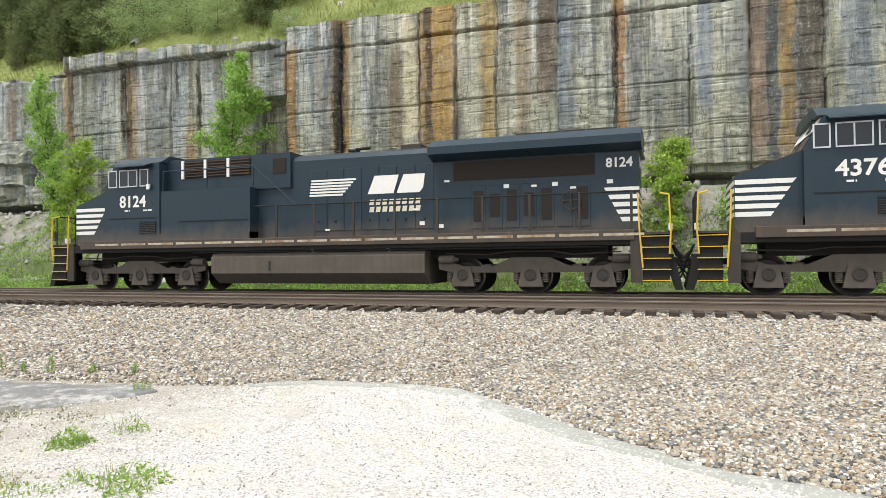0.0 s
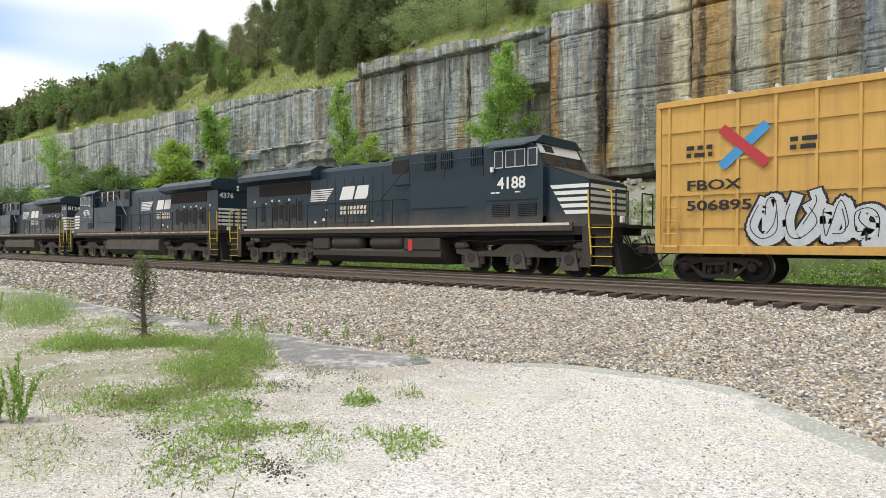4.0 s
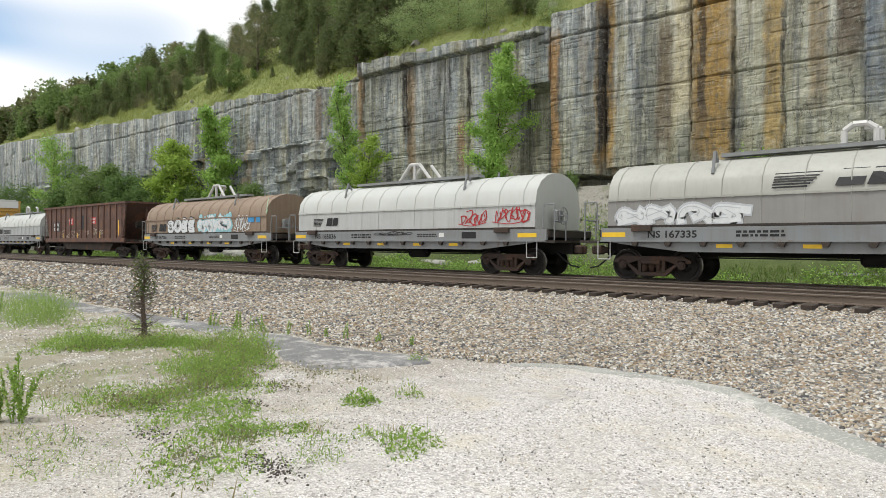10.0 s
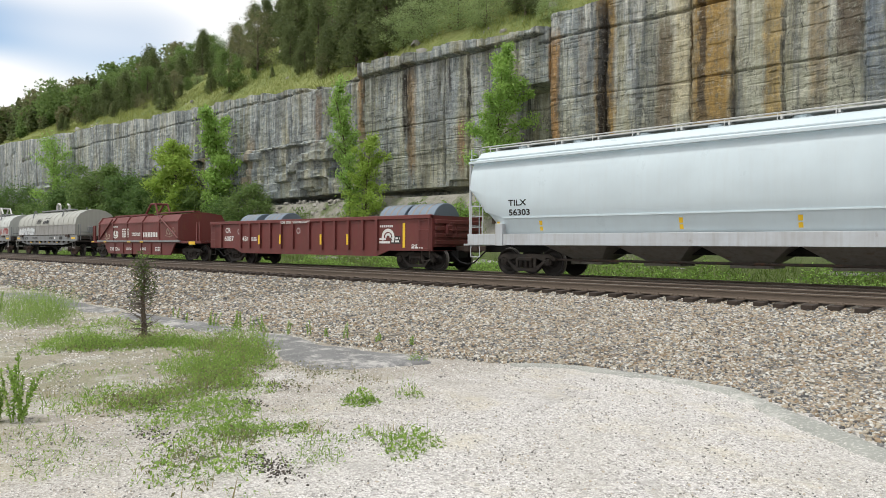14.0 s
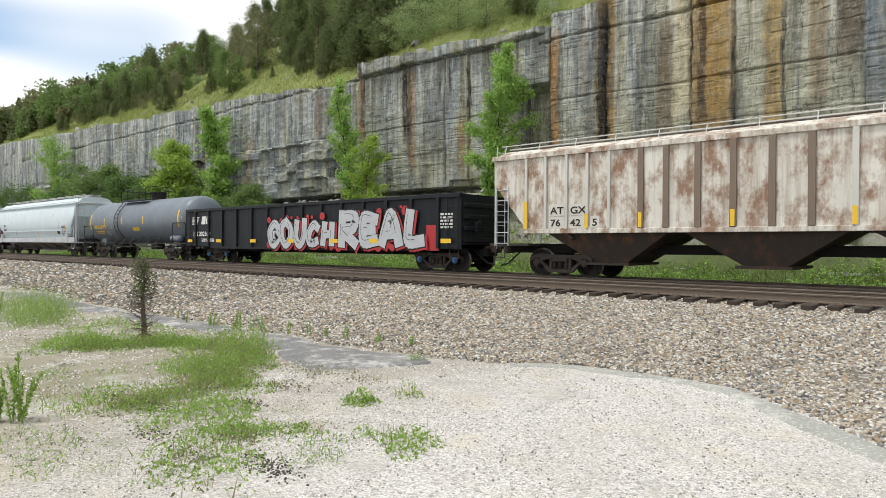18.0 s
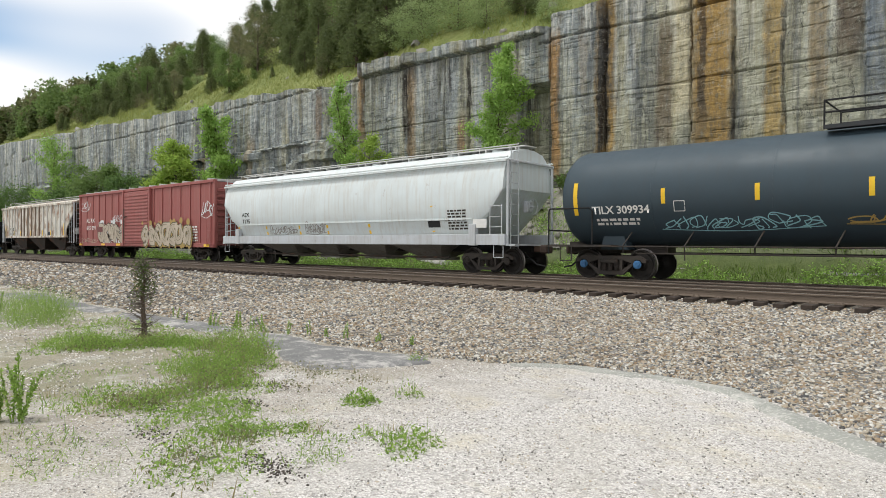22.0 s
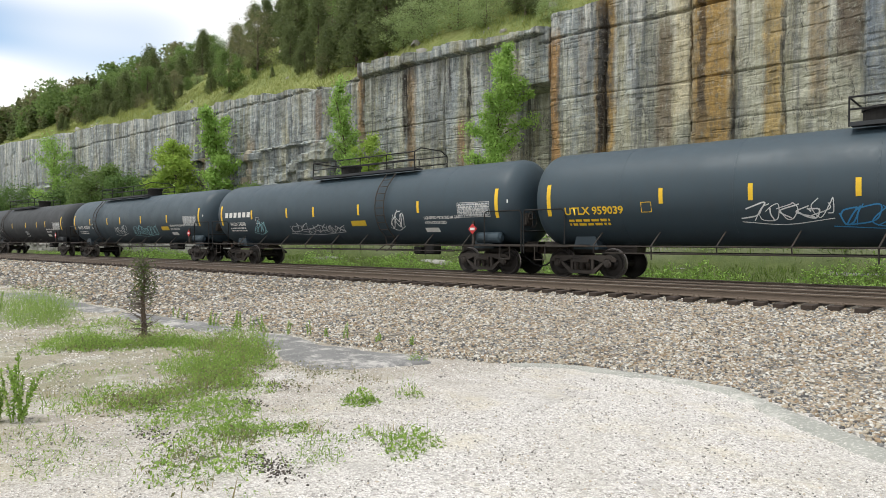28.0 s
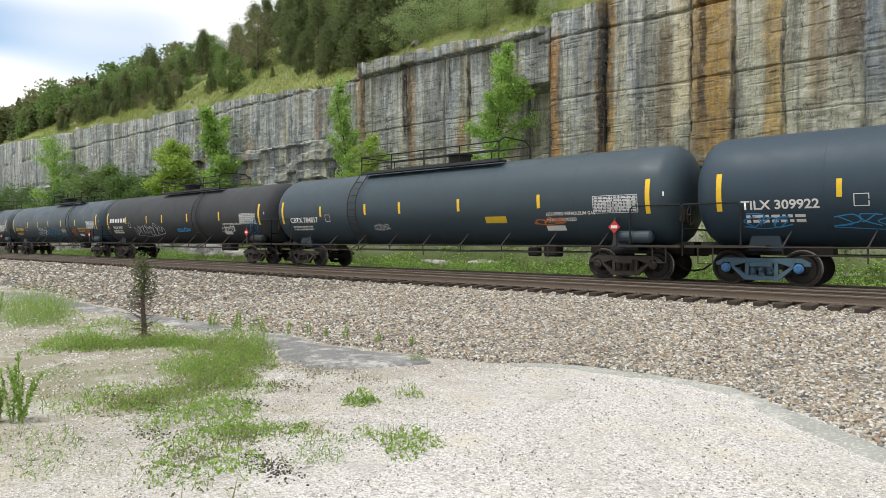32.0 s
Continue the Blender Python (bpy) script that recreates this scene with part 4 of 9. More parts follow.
def loco_truck(car, xc):
    def truck_frame():
        bm = bmesh.new()
        for sg in (-1, 1):
            y0, y1 = sorted((sg * 0.98, sg * 1.12))
            beam = [(-2.75, 0.98), (-2.6, 1.02), (-2.0, 0.80), (-1.1, 0.80), (-0.55, 1.05), (0.55, 1.05), (1.1, 0.80), (2.0, 0.80), (2.6, 1.02), (2.75, 0.98), (2.75, 0.72), (2.3, 0.62), (-2.3, 0.62), (-2.75, 0.72)]
            add_prism(bm, beam, y0, y1, "y")
            for x in (-2.0, 0.0, 2.0):
                add_prism(bm, [(x - 0.24, 0.80), (x + 0.24, 0.80), (x + 0.36, 0.22), (x - 0.36, 0.22)], y0 - (0.05 if sg < 0 else 0), y1 + (0.05 if sg > 0 else 0), "y")
        add_box(bm, 0, 0, 0.85, 0.7, 2.0, 0.3)
        for x in (-1.3, 1.3):
            add_box(bm, x, 0, 0.75, 0.25, 2.0, 0.2)
        return finish("truck", bm, m_truck)

    def springs():
        return finish("spring", coil_bm(-1.06, 0.34, 0.64, 6, 0.10), m_truck)

    def cap():
        bm = lathe([(-1.15, 0.17), (-1.19, 0.175), (-1.20, 0.13), (-1.185, 0.12), (-1.19, 0.03)], 16, "y")
        return finish("bearing_cap", bm, m_gear)

    def brake_cyl():
        bm = lathe([(-0.28, 0.10), (-0.26, 0.13), (0.16, 0.13), (0.2, 0.08), (0.3, 0.05)], 14, "x")
        return finish("brake_cylinder", bm, m_truck)
    t = piece("truck", gear("loco_frame", truck_frame), car, pose(xc, 0, 0))
    wm = gear("loco_wheelset", lambda: wheelset_mesh(0.533))
    for s in (-2.0, 0.0, 2.0):
        SPIN.append((piece("wheelset", wm, t, pose(s, 0, 0.533)), 0.533, s))
        piece("bearing_cap", gear("loco_cap", cap), t, pose(s, 0, 0.56))
    for dx in (-2.42, -1.58, -0.42, 0.42, 1.58, 2.42):
        piece("spring", gear("loco_spring", springs), t, pose(dx, 0, 0))
    piece("brake_cylinder", gear("brake_cyl", brake_cyl), t, pose(-2.45, -1.12, 1.0))
    piece("brake_cylinder", gear("brake_cyl", brake_cyl), t, pose(2.45, -1.12, 1.0, 0, 0, 180))
    piece("brake_pipe", gear("loco_pipe", lambda: finish("brake_pipe", rods(0.018, 6, [(-2.5, -1.16, 1.18), (-1.2, -1.16, 1.14), (-0.6, -1.16, 1.22), (0.6, -1.16, 1.22), (1.2, -1.16, 1.12), (2.5, -1.16, 1.18)]), m_gear)), t, pose(0, 0, 0))
    return t


def emblem(car, x0, z0, w, h, mat, surf, bevel=True):
    """The railway's mark as plain shapes: six slanted bars and two blocks."""
    bm = bmesh.new()
    n = 6
    for i in range(n):
        a = z0 + h * i / n
        rect(bm, x0 + 0.02 * w * i / n, x0 + w * (0.30 + 0.14 * i / n), a, a + h / n * 0.62, surf, 0.008, 0.2)
        part("emblem_bar", bm, mat, car)
        bm = bmesh.new()
    add_patch(bm, [(x0 + w * 0.52, z0), (x0 + w * 0.74, z0), (x0 + w * 0.785, z0 + h), (x0 + w * 0.58, z0 + h)], surf, 0.008)
    part("emblem_block", bm, mat, car)
    bm = bmesh.new()
    add_patch(bm, [(x0 + w * 0.765, z0), (x0 + w * 0.955, z0), (x0 + w * 0.985, z0 + h * 0.25), (x0 + w * 1.0, z0 + h), (x0 + w * 0.825, z0 + h), (x0 + w * 0.80, z0 + h * 0.6)], surf, 0.008)
    part("emblem_block", bm, mat, car)


def name_bars(car, x0, x1, z0, z1, rows, mat, surf, letters=8, slant=0.2):
    """A company name as plain upright bars."""
    bm = bmesh.new()
    h = (z1 - z0) / rows
    for r in range(rows):
        w = (x1 - x0) / letters
        for i in range(letters):
            rect(bm, x0 + i * w, x0 + (i + 0.68) * w, z1 - (r + 0.86) * h, z1 - (r + 0.12) * h, surf, 0.007, slant)
    return part("name_bars", bm, mat, car)


def locomotive(u, number, f, old=False, mark=-0.25, rear_side=True):
    """A six-axle diesel; f is -1 where its cab faces along the travel, 1 where it faces back."""
    car = vehicle("locomotive", u, "black diesel locomotive with white stripes and number " + number + (", cab facing backwards" if f > 0 else ", cab leading"), "locomotive")

    def X(x):          # the drawing has its cab towards -x
        return x if f < 0 else -x

    def sp(x0, x1, *rest):
        a, b = sorted((X(x0), X(x1)))
        return span(a, b, *rest)

    def pr(profile, y0, y1):
        return prism([(X(a), b) for a, b in profile], y0, y1, "y")

    def prx(profile, x0, x1):
        a, b = sorted((X(x0), X(x1)))
        return prism(profile, a, b)

    def rods_x(r, seg, *paths):
        return rods(r, seg, *[[(X(p[0]), p[1], p[2]) for p in path] for path in paths])

    side = flat(-1.52)
    hood_y = 1.02
    hood = flat(-hood_y)
    loco_truck(car, X(-6.98))
    loco_truck(car, X(6.89))
    # frame and sill
    part("frame", sp(-10.2, 10.2, -1.46, 1.46, 1.36, 1.62), m_dark, car, "dark steel frame")
    for sg in (-1, 1):
        part("side_sill", sp(-9.3, 9.75, *sorted((sg * 1.44, sg * 1.53)), 1.48, 1.76, 0.01), m_sill, car, "grimy side sill")
    part("walkway", sp(-6.0, 10.0, -1.47, 1.47, 1.70, 1.75), m_gear, car)
    for i in range(0 if old else 16):
        a = X(-8.6 + i * 1.17)
        sign(car, "sill_dash", min(a, a + 1.05), max(a, a + 1.05), 1.60, 1.67, m_worncream, flat(-1.53), "cream reflective dash", 0.004)
    if old:
        sign(car, "sill_stripe", -9.3, 9.2, 1.66, 1.74, m_cream, flat(-1.53), "grimy cream sill stripe", 0.006)
    # fuel tank
    prof = [(-1.30, 1.28), (-1.42, 1.15), (-1.42, 0.62), (-1.0, 0.28), (1.0, 0.28), (1.42, 0.62), (1.42, 1.15), (1.30, 1.28)]
    if old:
        part("fuel_tank", prx([(-1.30, 0.86), (-1.42, 0.75), (-1.42, 0.55), (-1.1, 0.28), (1.1, 0.28), (1.42, 0.55), (1.42, 1.15), (1.30, 1.28), (0.2, 1.28), (0.2, 0.86)], -3.74, 3.9), m_gear, car, "grimy fuel tank")
        part("tank_end_block", sp(-3.7, -1.8, -1.44, 0.1, 0.80, 1.28, 0.04), m_gear, car)
        part("tank_end_block", sp(2.75, 3.88, -1.44, 0.1, 0.80, 1.28, 0.04), m_gear, car)
        for a, b in ((-1.75, 0.29), (0.76, 2.67)):
            r = lathe([(-0.97, 0.14), (-0.92, 0.23), (-0.82, 0.29), (0.82, 0.29), (0.92, 0.23), (0.97, 0.14)], 20)
            part_at("air_reservoir", r, m_gear, car, X((a + b) / 2), -1.15, 1.08, "air reservoir", True)
        sign(car, "fuel_gauge", X(-2.18) - 0.12, X(-2.18) + 0.12, 0.78, 1.22, m_red, flat(-1.445))
    else:
        part("fuel_tank", prx(prof, -3.75, 3.8), m_truck, car, "grimy fuel tank")
        sign(car, "fuel_gauge", X(-1.5) - 0.04, X(-1.5) + 0.04, 0.70, 1.02, m_ink, flat(-1.42))
        for a in (0.0, 2.6):
            part("fuel_filler", rods(0.04, 8, [(X(a), -1.2, 1.25), (X(a), -1.35, 1.36)]), m_cream, car)
    part("cable_run", rods_x(0.03, 6, [(-4.5, -1.40, 1.40), (9.0, -1.40, 1.40)], [(-4.5, -1.36, 1.32), (9.0, -1.36, 1.32)]), m_hose, car)
    # nose and cab
    part("nose", pr([(-9.75, 1.62), (-9.75, 3.05), (-8.15, 3.62), (-8.15, 1.62)], -1.28, 1.28), m_black, car)
    part("nose_top", pr([(-9.72, 3.07), (-8.15, 3.63), (-8.15, 3.66), (-9.72, 3.10)], -1.15, 1.15), m_gear, car, "grey anti-glare nose top")
    cab = part("cab", pr([(-8.2, 1.62), (-8.2, 3.60), (-7.75, 4.42), (-5.8, 4.42), (-5.8, 1.62)], -1.50, 1.50), m_black, car)
    part("cab_roof", prx([(-1.50, 4.42), (-1.05, 4.68), (1.05, 4.68), (1.50, 4.42)], -7.9, -5.75), m_black, car)
    part("headlight_box", pr([(-7.985, 4.06), (-7.80, 4.40), (-7.74, 4.40), (-7.93, 4.06)], -1.28, 1.28), m_white, car, "white panel over the windscreen")
    part("roof_visor", sp(-7.92, -7.7, -0.9, 0.9, 4.40, 4.47, 0.01), m_black, car)
    part("number_board", pr([(-7.975, 4.13), (-7.85, 4.35), (-7.84, 4.34), (-7.965, 4.12)], -1.0, -0.45), m_ink, car, "dark number board")
    for sg in (-1, 1):
        part("windscreen", pr([(-8.19, 3.66), (-7.97, 4.05), (-7.94, 4.05), (-8.16, 3.66)], *sorted((sg * 0.2, sg * 1.3))), m_glass, cab)
    for k, (a, b) in enumerate(((-8.0, -7.62), (-7.52, -6.72), (-6.62, -6.25))):
        ya = sorted((X(a), X(b)))
        fr = part("window_frame", bmesh.new(), m_frame_metal, cab, "bright metal window frame")
        bm = bmesh.new()
        w = 0.035
        add_span(bm, ya[0], ya[1], -1.53, -1.50, 3.62, 3.62 + w)
        add_span(bm, ya[0], ya[1], -1.53, -1.50, 4.22 - w, 4.22)
        add_span(bm, ya[0], ya[0] + w, -1.53, -1.50, 3.62 + w, 4.22 - w)
        add_span(bm, ya[1] - w, ya[1], -1.53, -1.50, 3.62 + w, 4.22 - w)
        if k == 1:
            add_span(bm, (ya[0] + ya[1]) / 2 - w / 2, (ya[0] + ya[1]) / 2 + w / 2, -1.53, -1.50, 3.62 + w, 4.22 - w)
        bm.to_mesh(fr.data)
        bm.free()
        part("window_pane", span(ya[0] + w, ya[1] - w, -1.515, -1.49, 3.65, 4.19), m_glass, cab)
    part("awning", prx([(-1.50, 4.42), (-1.50, 4.38), (-1.86, 4.26), (-1.86, 4.29)], -7.7, -6.1), m_black, car, "sun shade over the cab windows")
    part("mirror", span(X(-6.2) - 0.06, X(-6.2) + 0.06, -1.62, -1.54, 3.5, 3.68, 0.01), m_white, car)
    lettering(car, number, X(-6.95), 2.93, 0.40, m_white, flat(-1.50), 1.05, "road_number", "white road number", True)
    bars(car, X(-7.2) - 0.1, X(-7.2) + 0.12, 2.76, 2.84, 1, m_white, flat(-1.50))
    bars(car, X(-6.3) - 0.2, X(-6.3) + 0.2, 2.76, 2.84, 1, m_white, flat(-1.50), 2)
    part("cab_seam", span(*sorted((X(-8.0), X(-5.9))), -1.515, -1.495, 2.52, 2.55), m_dark, car)
    for i in range(5):
        z = 2.02 + i * 0.205
        a, b = -9.74, -8.42 - 0.14 * (4 - i) * 0.9
        pts = [(X(a), z), (X(b), z), (X(b + 0.09), z + 0.12), (X(a), z + 0.12)]
        part("nose_stripe", add_patch(bmesh.new(), pts, flat(-1.28), 0.006), m_white, car, "white nose stripe")
    for i in range(5):
        z = 2.02 + i * 0.205
        part("nose_front_stripe", sp(-9.76, -9.752, -1.2, 1.2, z, z + 0.12), m_white, car)
    # lower cab side grille
    for gx in ((-6.53, -7.6) if old else (-6.3,)):
        part("cab_grille", span(X(gx) - 0.36, X(gx) + 0.36, -1.525, -1.49, 2.0, 2.42), m_mesh, car)
        for i in range(7):
            part("grille_slat", box(X(gx), -1.53, 2.03 + i * 0.06, 0.7, 0.02, 0.022), m_black, car)
    # auxiliary cab behind the driver's cab, with the brake grids
    part("equipment_cabinet", sp(-5.8, -2.2, -1.46, 1.46, 1.75, 3.42), m_black, car, "full-width equipment cabinet")
    part("upper_cabinet", sp(-5.8, -0.9, -1.12, 1.12, 3.38, 4.52), m_black, car)
    part("cabinet_base", sp(-8.2, -2.2, -1.505, 1.505, 1.50, 1.98), m_black, car, "road-dirt stained lower panel")
    part("cabinet_seam", sp(-5.0, -2.3, -1.48, -1.455, 2.36, 2.39), m_dark, car)
    part("underbody", sp(-9.0, 9.0, -0.85, 0.85, 1.02, 1.40), m_dark, car, "dark underbody with pipes")
    for i, gx in enumerate((-5.17, -3.73, -2.9) if old else (-4.65, -3.72, -2.8)):
        g = part("brake_grid", span(X(gx) - (0.27 if old else 0.40), X(gx) + (0.27 if old else 0.40), -1.15, -1.10, 3.86, 4.44), m_mesh, car, "open brake grid")
        for j in range(6):
            if old:
                part("grid_slat", box(X(gx) - 0.25 + j * 0.10, -1.16, 4.15, 0.04, 0.04, 0.56), m_black, g)
            else:
                part("grid_slat", box(X(gx), -1.16, 3.92 + j * 0.095, 0.74, 0.04, 0.035), m_gear_brown, g)
        if not old:
            part("grid_post", span(X(gx - 0.46) - 0.05, X(gx - 0.46) + 0.05, -1.18, -1.10, 3.84, 4.46), m_white, car)
    part("air_intake_screen", span(X(-1.3) - (0.44 if old else 0.24), X(-1.3) + (0.44 if old else 0.24), -1.15, -1.10, 3.86, 4.34), m_mesh, car)
    part("cabinet_rail", rods_x(0.022, 6, [(-5.7, -1.42, 4.1), (-2.1, -1.42, 4.1), (-0.5, -1.46, 2.78)], [(-5.7, -1.44, 3.44), (-5.7, -1.42, 4.1)], [(-3.9, -1.44, 3.44), (-3.9, -1.42, 4.1)], [(-2.1, -1.44, 3.44), (-2.1, -1.42, 4.1)]), m_black, car)
    # long hood
    arch = [(-hood_y, 1.72), (-hood_y, 4.22), (-0.92, 4.36), (-0.6, 4.46), (0.6, 4.46), (0.92, 4.36), (hood_y, 4.22), (hood_y, 1.72)]
    part("hood", prx(arch, -2.25, 4.0), m_black, car)
    part("radiator_hood", sp(3.95, 9.85, -hood_y - 0.01, hood_y + 0.01, 1.72, 4.0), m_black, car)
    part("radiator_wing", prx([(-1.10, 3.92), (-1.50, 4.08), (-1.50, 4.30), (-1.10, 4.54), (1.10, 4.54), (1.50, 4.30), (1.50, 4.08), (1.10, 3.92)], 3.95, 9.95), m_black, car, "overhanging radiator section")
    part("radiator_top", sp(6.5, 9.3, -1.02, 1.02, 4.52, 4.60), m_gear, car)
    part("radiator_screen", span(*sorted((X(4.6), X(8.7))), -1.05, -1.0, 3.32, 3.88), m_mesh, car)
    part("exhaust_stack", sp(2.6, 3.3, -0.3, 0.3, 4.44, 4.66, 0.02), m_gear, car)
    part("horn", rods_x(0.05, 8, [(1.0, -0.2, 4.46), (1.0, -0.2, 4.62), (1.5, -0.2, 4.64)], [(1.0, 0.05, 4.6), (0.6, 0.05, 4.64)]), m_dark, car)
    # doors in the hood
    for i in range(7):
        a = X(-0.2 + i * 0.6)
        d = part("hood_door", span(min(a, X(0.37 + i * 0.6)), max(a, X(0.37 + i * 0.6)), -hood_y - 0.022, -hood_y, 1.95, 3.9, 0.008), m_black, car)
        part("latch", span(a - 0.03 + 0.28 * (1 if f < 0 else -1), a + 0.03 + 0.28 * (1 if f < 0 else -1), -hood_y - 0.035, -hood_y - 0.02, 2.2, 2.28), m_dark, d)
    for i in range(7):
        a = 5.15 + i * 0.5
        lo, hi = sorted((X(a), X(a + 0.42)))
        d = part("radiator_door", span(lo, hi, -hood_y - 0.03, -hood_y, 1.9, 3.15, 0.008), m_black, car)
        if i not in (5,):
            part("door_grille", span(lo + 0.06, hi - 0.06, -hood_y - 0.04, -hood_y - 0.028, 2.1 + 0.12 * (i % 2), 3.0 - 0.1 * (i % 2)), m_mesh, d)
    if not old:
        pts = [(X(8.05) + 0.26 * math.cos(i * math.pi / 8), -hood_y - 0.1, 2.62 + 0.26 * math.sin(i * math.pi / 8)) for i in range(17)]
        part("hand_brake", rods(0.02, 6, pts, [(X(8.05), -hood_y, 2.62), (X(8.05), -hood_y - 0.12, 2.62)], [pts[0], pts[8]], [pts[4], pts[12]]), m_gear, car, "hand brake wheel")
    for i, (sx, sz) in enumerate(((4.4, 3.3), (6.2, 3.05), (7.0, 3.05), (7.6, 3.05), (8.1, 2.95), (9.1, 3.05), (3.4, 2.5), (4.2, 1.95), (0.4, 1.95), (3.6, 2.05))):
        sign(car, "notice", X(sx) - 0.08, X(sx) + 0.08, sz, sz + 0.06 + 0.05 * (i % 2), m_white, flat(-hood_y - 0.03), "", 0.006)
    # marks on the hood
    emblem(car, mark, 3.05 if not old else 2.94, 3.95, 0.56, m_white, flat(-hood_y - 0.022))
    c0 = mark + 2.1
    name_bars(car, c0, c0 + 1.75, 2.46 - 0.18 * old, 2.90 - 0.22 * old, 2, m_cream, flat(-hood_y - 0.022), 8)
    if rear_side:
        lettering(car, number, X(9.35), 3.5, 0.26, m_white, flat(-hood_y - 0.012), 1.0, "road_number", "white road number", True)
    if f < 0:      # number and stripes across the hood's end
        end = lettering(car, number, 0, 0, 0.28, m_white, flat(0), 1.1, "road_number", "white road number", True)
        end.matrix_basis = pose(9.87, -0.52, 3.5, 0, 0, 90)
        for i in range(5):
            part("end_stripe", span(9.862, 9.868, -1.0, 1.0, 2.0 + i * 0.205, 2.12 + i * 0.205), m_white, car, "white rear stripe")
        for z in (3.95, 4.12):
            part("rear_light", lathe([(9.96, 0.07), (9.99, 0.075), (10.0, 0.06)], 12), m_white, car).location = (0, 0.1, z)
    for i in range(5 if rear_side else 0):
        z = 2.0 + i * 0.205
        a, b = 9.86, 9.0 + 0.13 * (4 - i) * 0.8
        part("rear_stripe", add_patch(bmesh.new(), [(X(a), z), (X(b), z), (X(b - 0.06), z + 0.12), (X(a), z + 0.12)], flat(-hood_y - 0.012), 0.006), m_white, car, "white rear stripe")
    # handrail along the walkway
    paths = [[(-2.0, -1.47, 2.78), (9.9, -1.47, 2.78)]]
    part("handrail", rods_x(0.024, 6, *paths), m_hose, car, "black handrail")
    for i in range(9):
        x = X(-1.2 + i * 1.36)
        part("stanchion", span(x - 0.035, x + 0.035, -1.50, -1.45, 1.70, 2.79, 0.008), m_gear, car)
    part("far_handrail", rods_x(0.022, 6, [(-2.0, 1.47, 2.78), (9.9, 1.47, 2.78)]), m_hose, car)
    # ends: steps, yellow rails, pilots
    for e in (-1, 1):
        o = 10.0 * e
        st = part("step_well", sp(o - 0.05, o + 0.62 * e, -1.45, -0.75, 0.38, 1.62), m_dark, car)
        for i in range(5):
            z = 0.40 + i * 0.29
            tr = part("step", sp(o - 0.06 * e, o + 0.66 * e, -1.52, -1.44, z, z + 0.02), m_yellow, car, "step with yellow edge")
        part("step_plate", sp(o - 0.36 * e, o - 0.06 * e, -1.50, -1.42, 0.35, 1.62), m_gear, car)
        part("grab_rail", rods_x(0.024, 7, [(o - 0.05 * e, -1.5, 0.75), (o - 0.12 * e, -1.52, 1.7), (o - 0.16 * e, -1.52, 2.72)]), m_yellow, car, "yellow grab rail")
        part("grab_rail", rods_x(0.024, 7, [(o + 0.62 * e, -1.5, 1.1), (o + 0.66 * e, -1.52, 1.7), (o + 0.62 * e, -1.52, 2.65), (o + 0.40 * e, -1.40, 2.70)]), m_yellow, car, "yellow grab rail")
        part("end_platform", sp(o - 0.3 * e, o + 0.68 * e, -1.45, 1.45, 1.58, 1.68), m_gear, car)
        part("end_rail", rods_x(0.022, 6, [(o + 0.66 * e, -1.3, 1.68), (o + 0.66 * e, -1.3, 2.7), (o + 0.66 * e, -0.5, 2.7), (o + 0.66 * e, -0.5, 1.68)], [(o + 0.66 * e, 1.3, 1.68), (o + 0.66 * e, 1.3, 2.7), (o + 0.66 * e, 0.5, 2.7), (o + 0.66 * e, 0.5, 1.68)]), m_hose, car)
        part("pilot", pr([(o + 0.45 * e, 1.1), (o + 0.72 * e, 1.1), (o + 0.95 * e, 0.16), (o + 0.75 * e, 0.16)], -1.35, 1.35), m_dark, car, "snow plough pilot")
        for k, y in enumerate((-1.0, -0.8, -0.6, 0.6, 0.9)):
            part("jumper_hose", rods_x(0.025, 6, [(o + 0.7 * e, y, 1.35), (o + 0.95 * e, y, 1.0 - 0.1 * k), (o + 1.15 * e, y + 0.05, 1.2 - 0.25 * k)]), m_hose, car, "black jumper hose")
        part("ditch_light", sp(o + 0.6 * e, o + 0.7 * e, -0.95, -0.75, 1.72, 1.92, 0.02), m_white, car)
    couplers(car, 11.15, 0.9, m_gear, False)
    return car


locomotive(-228.9, "8124", -1)
locomotive(-206.95, "4376", -1, False, 0.65, False)
locomotive(-184.4, "4188", 1, True, -4.58, False)

# ---- freight cars ----


def ribs(car, xs, y, z0, z1, mat, w=0.09, d=0.06, name="side_post"):
    """Upright posts on the near side and on the far side, one piece each."""
    first = None
    for x in xs:
        if first is None:
            first = part_at(name, span(-w / 2, w / 2, -d, 0, z0, z1, 0.008), mat, car, x, y, 0)
        else:
            share(first, car, pose(x, y, 0))
        share(first, car, pose(x, -y, 0, 0, 0, 180))


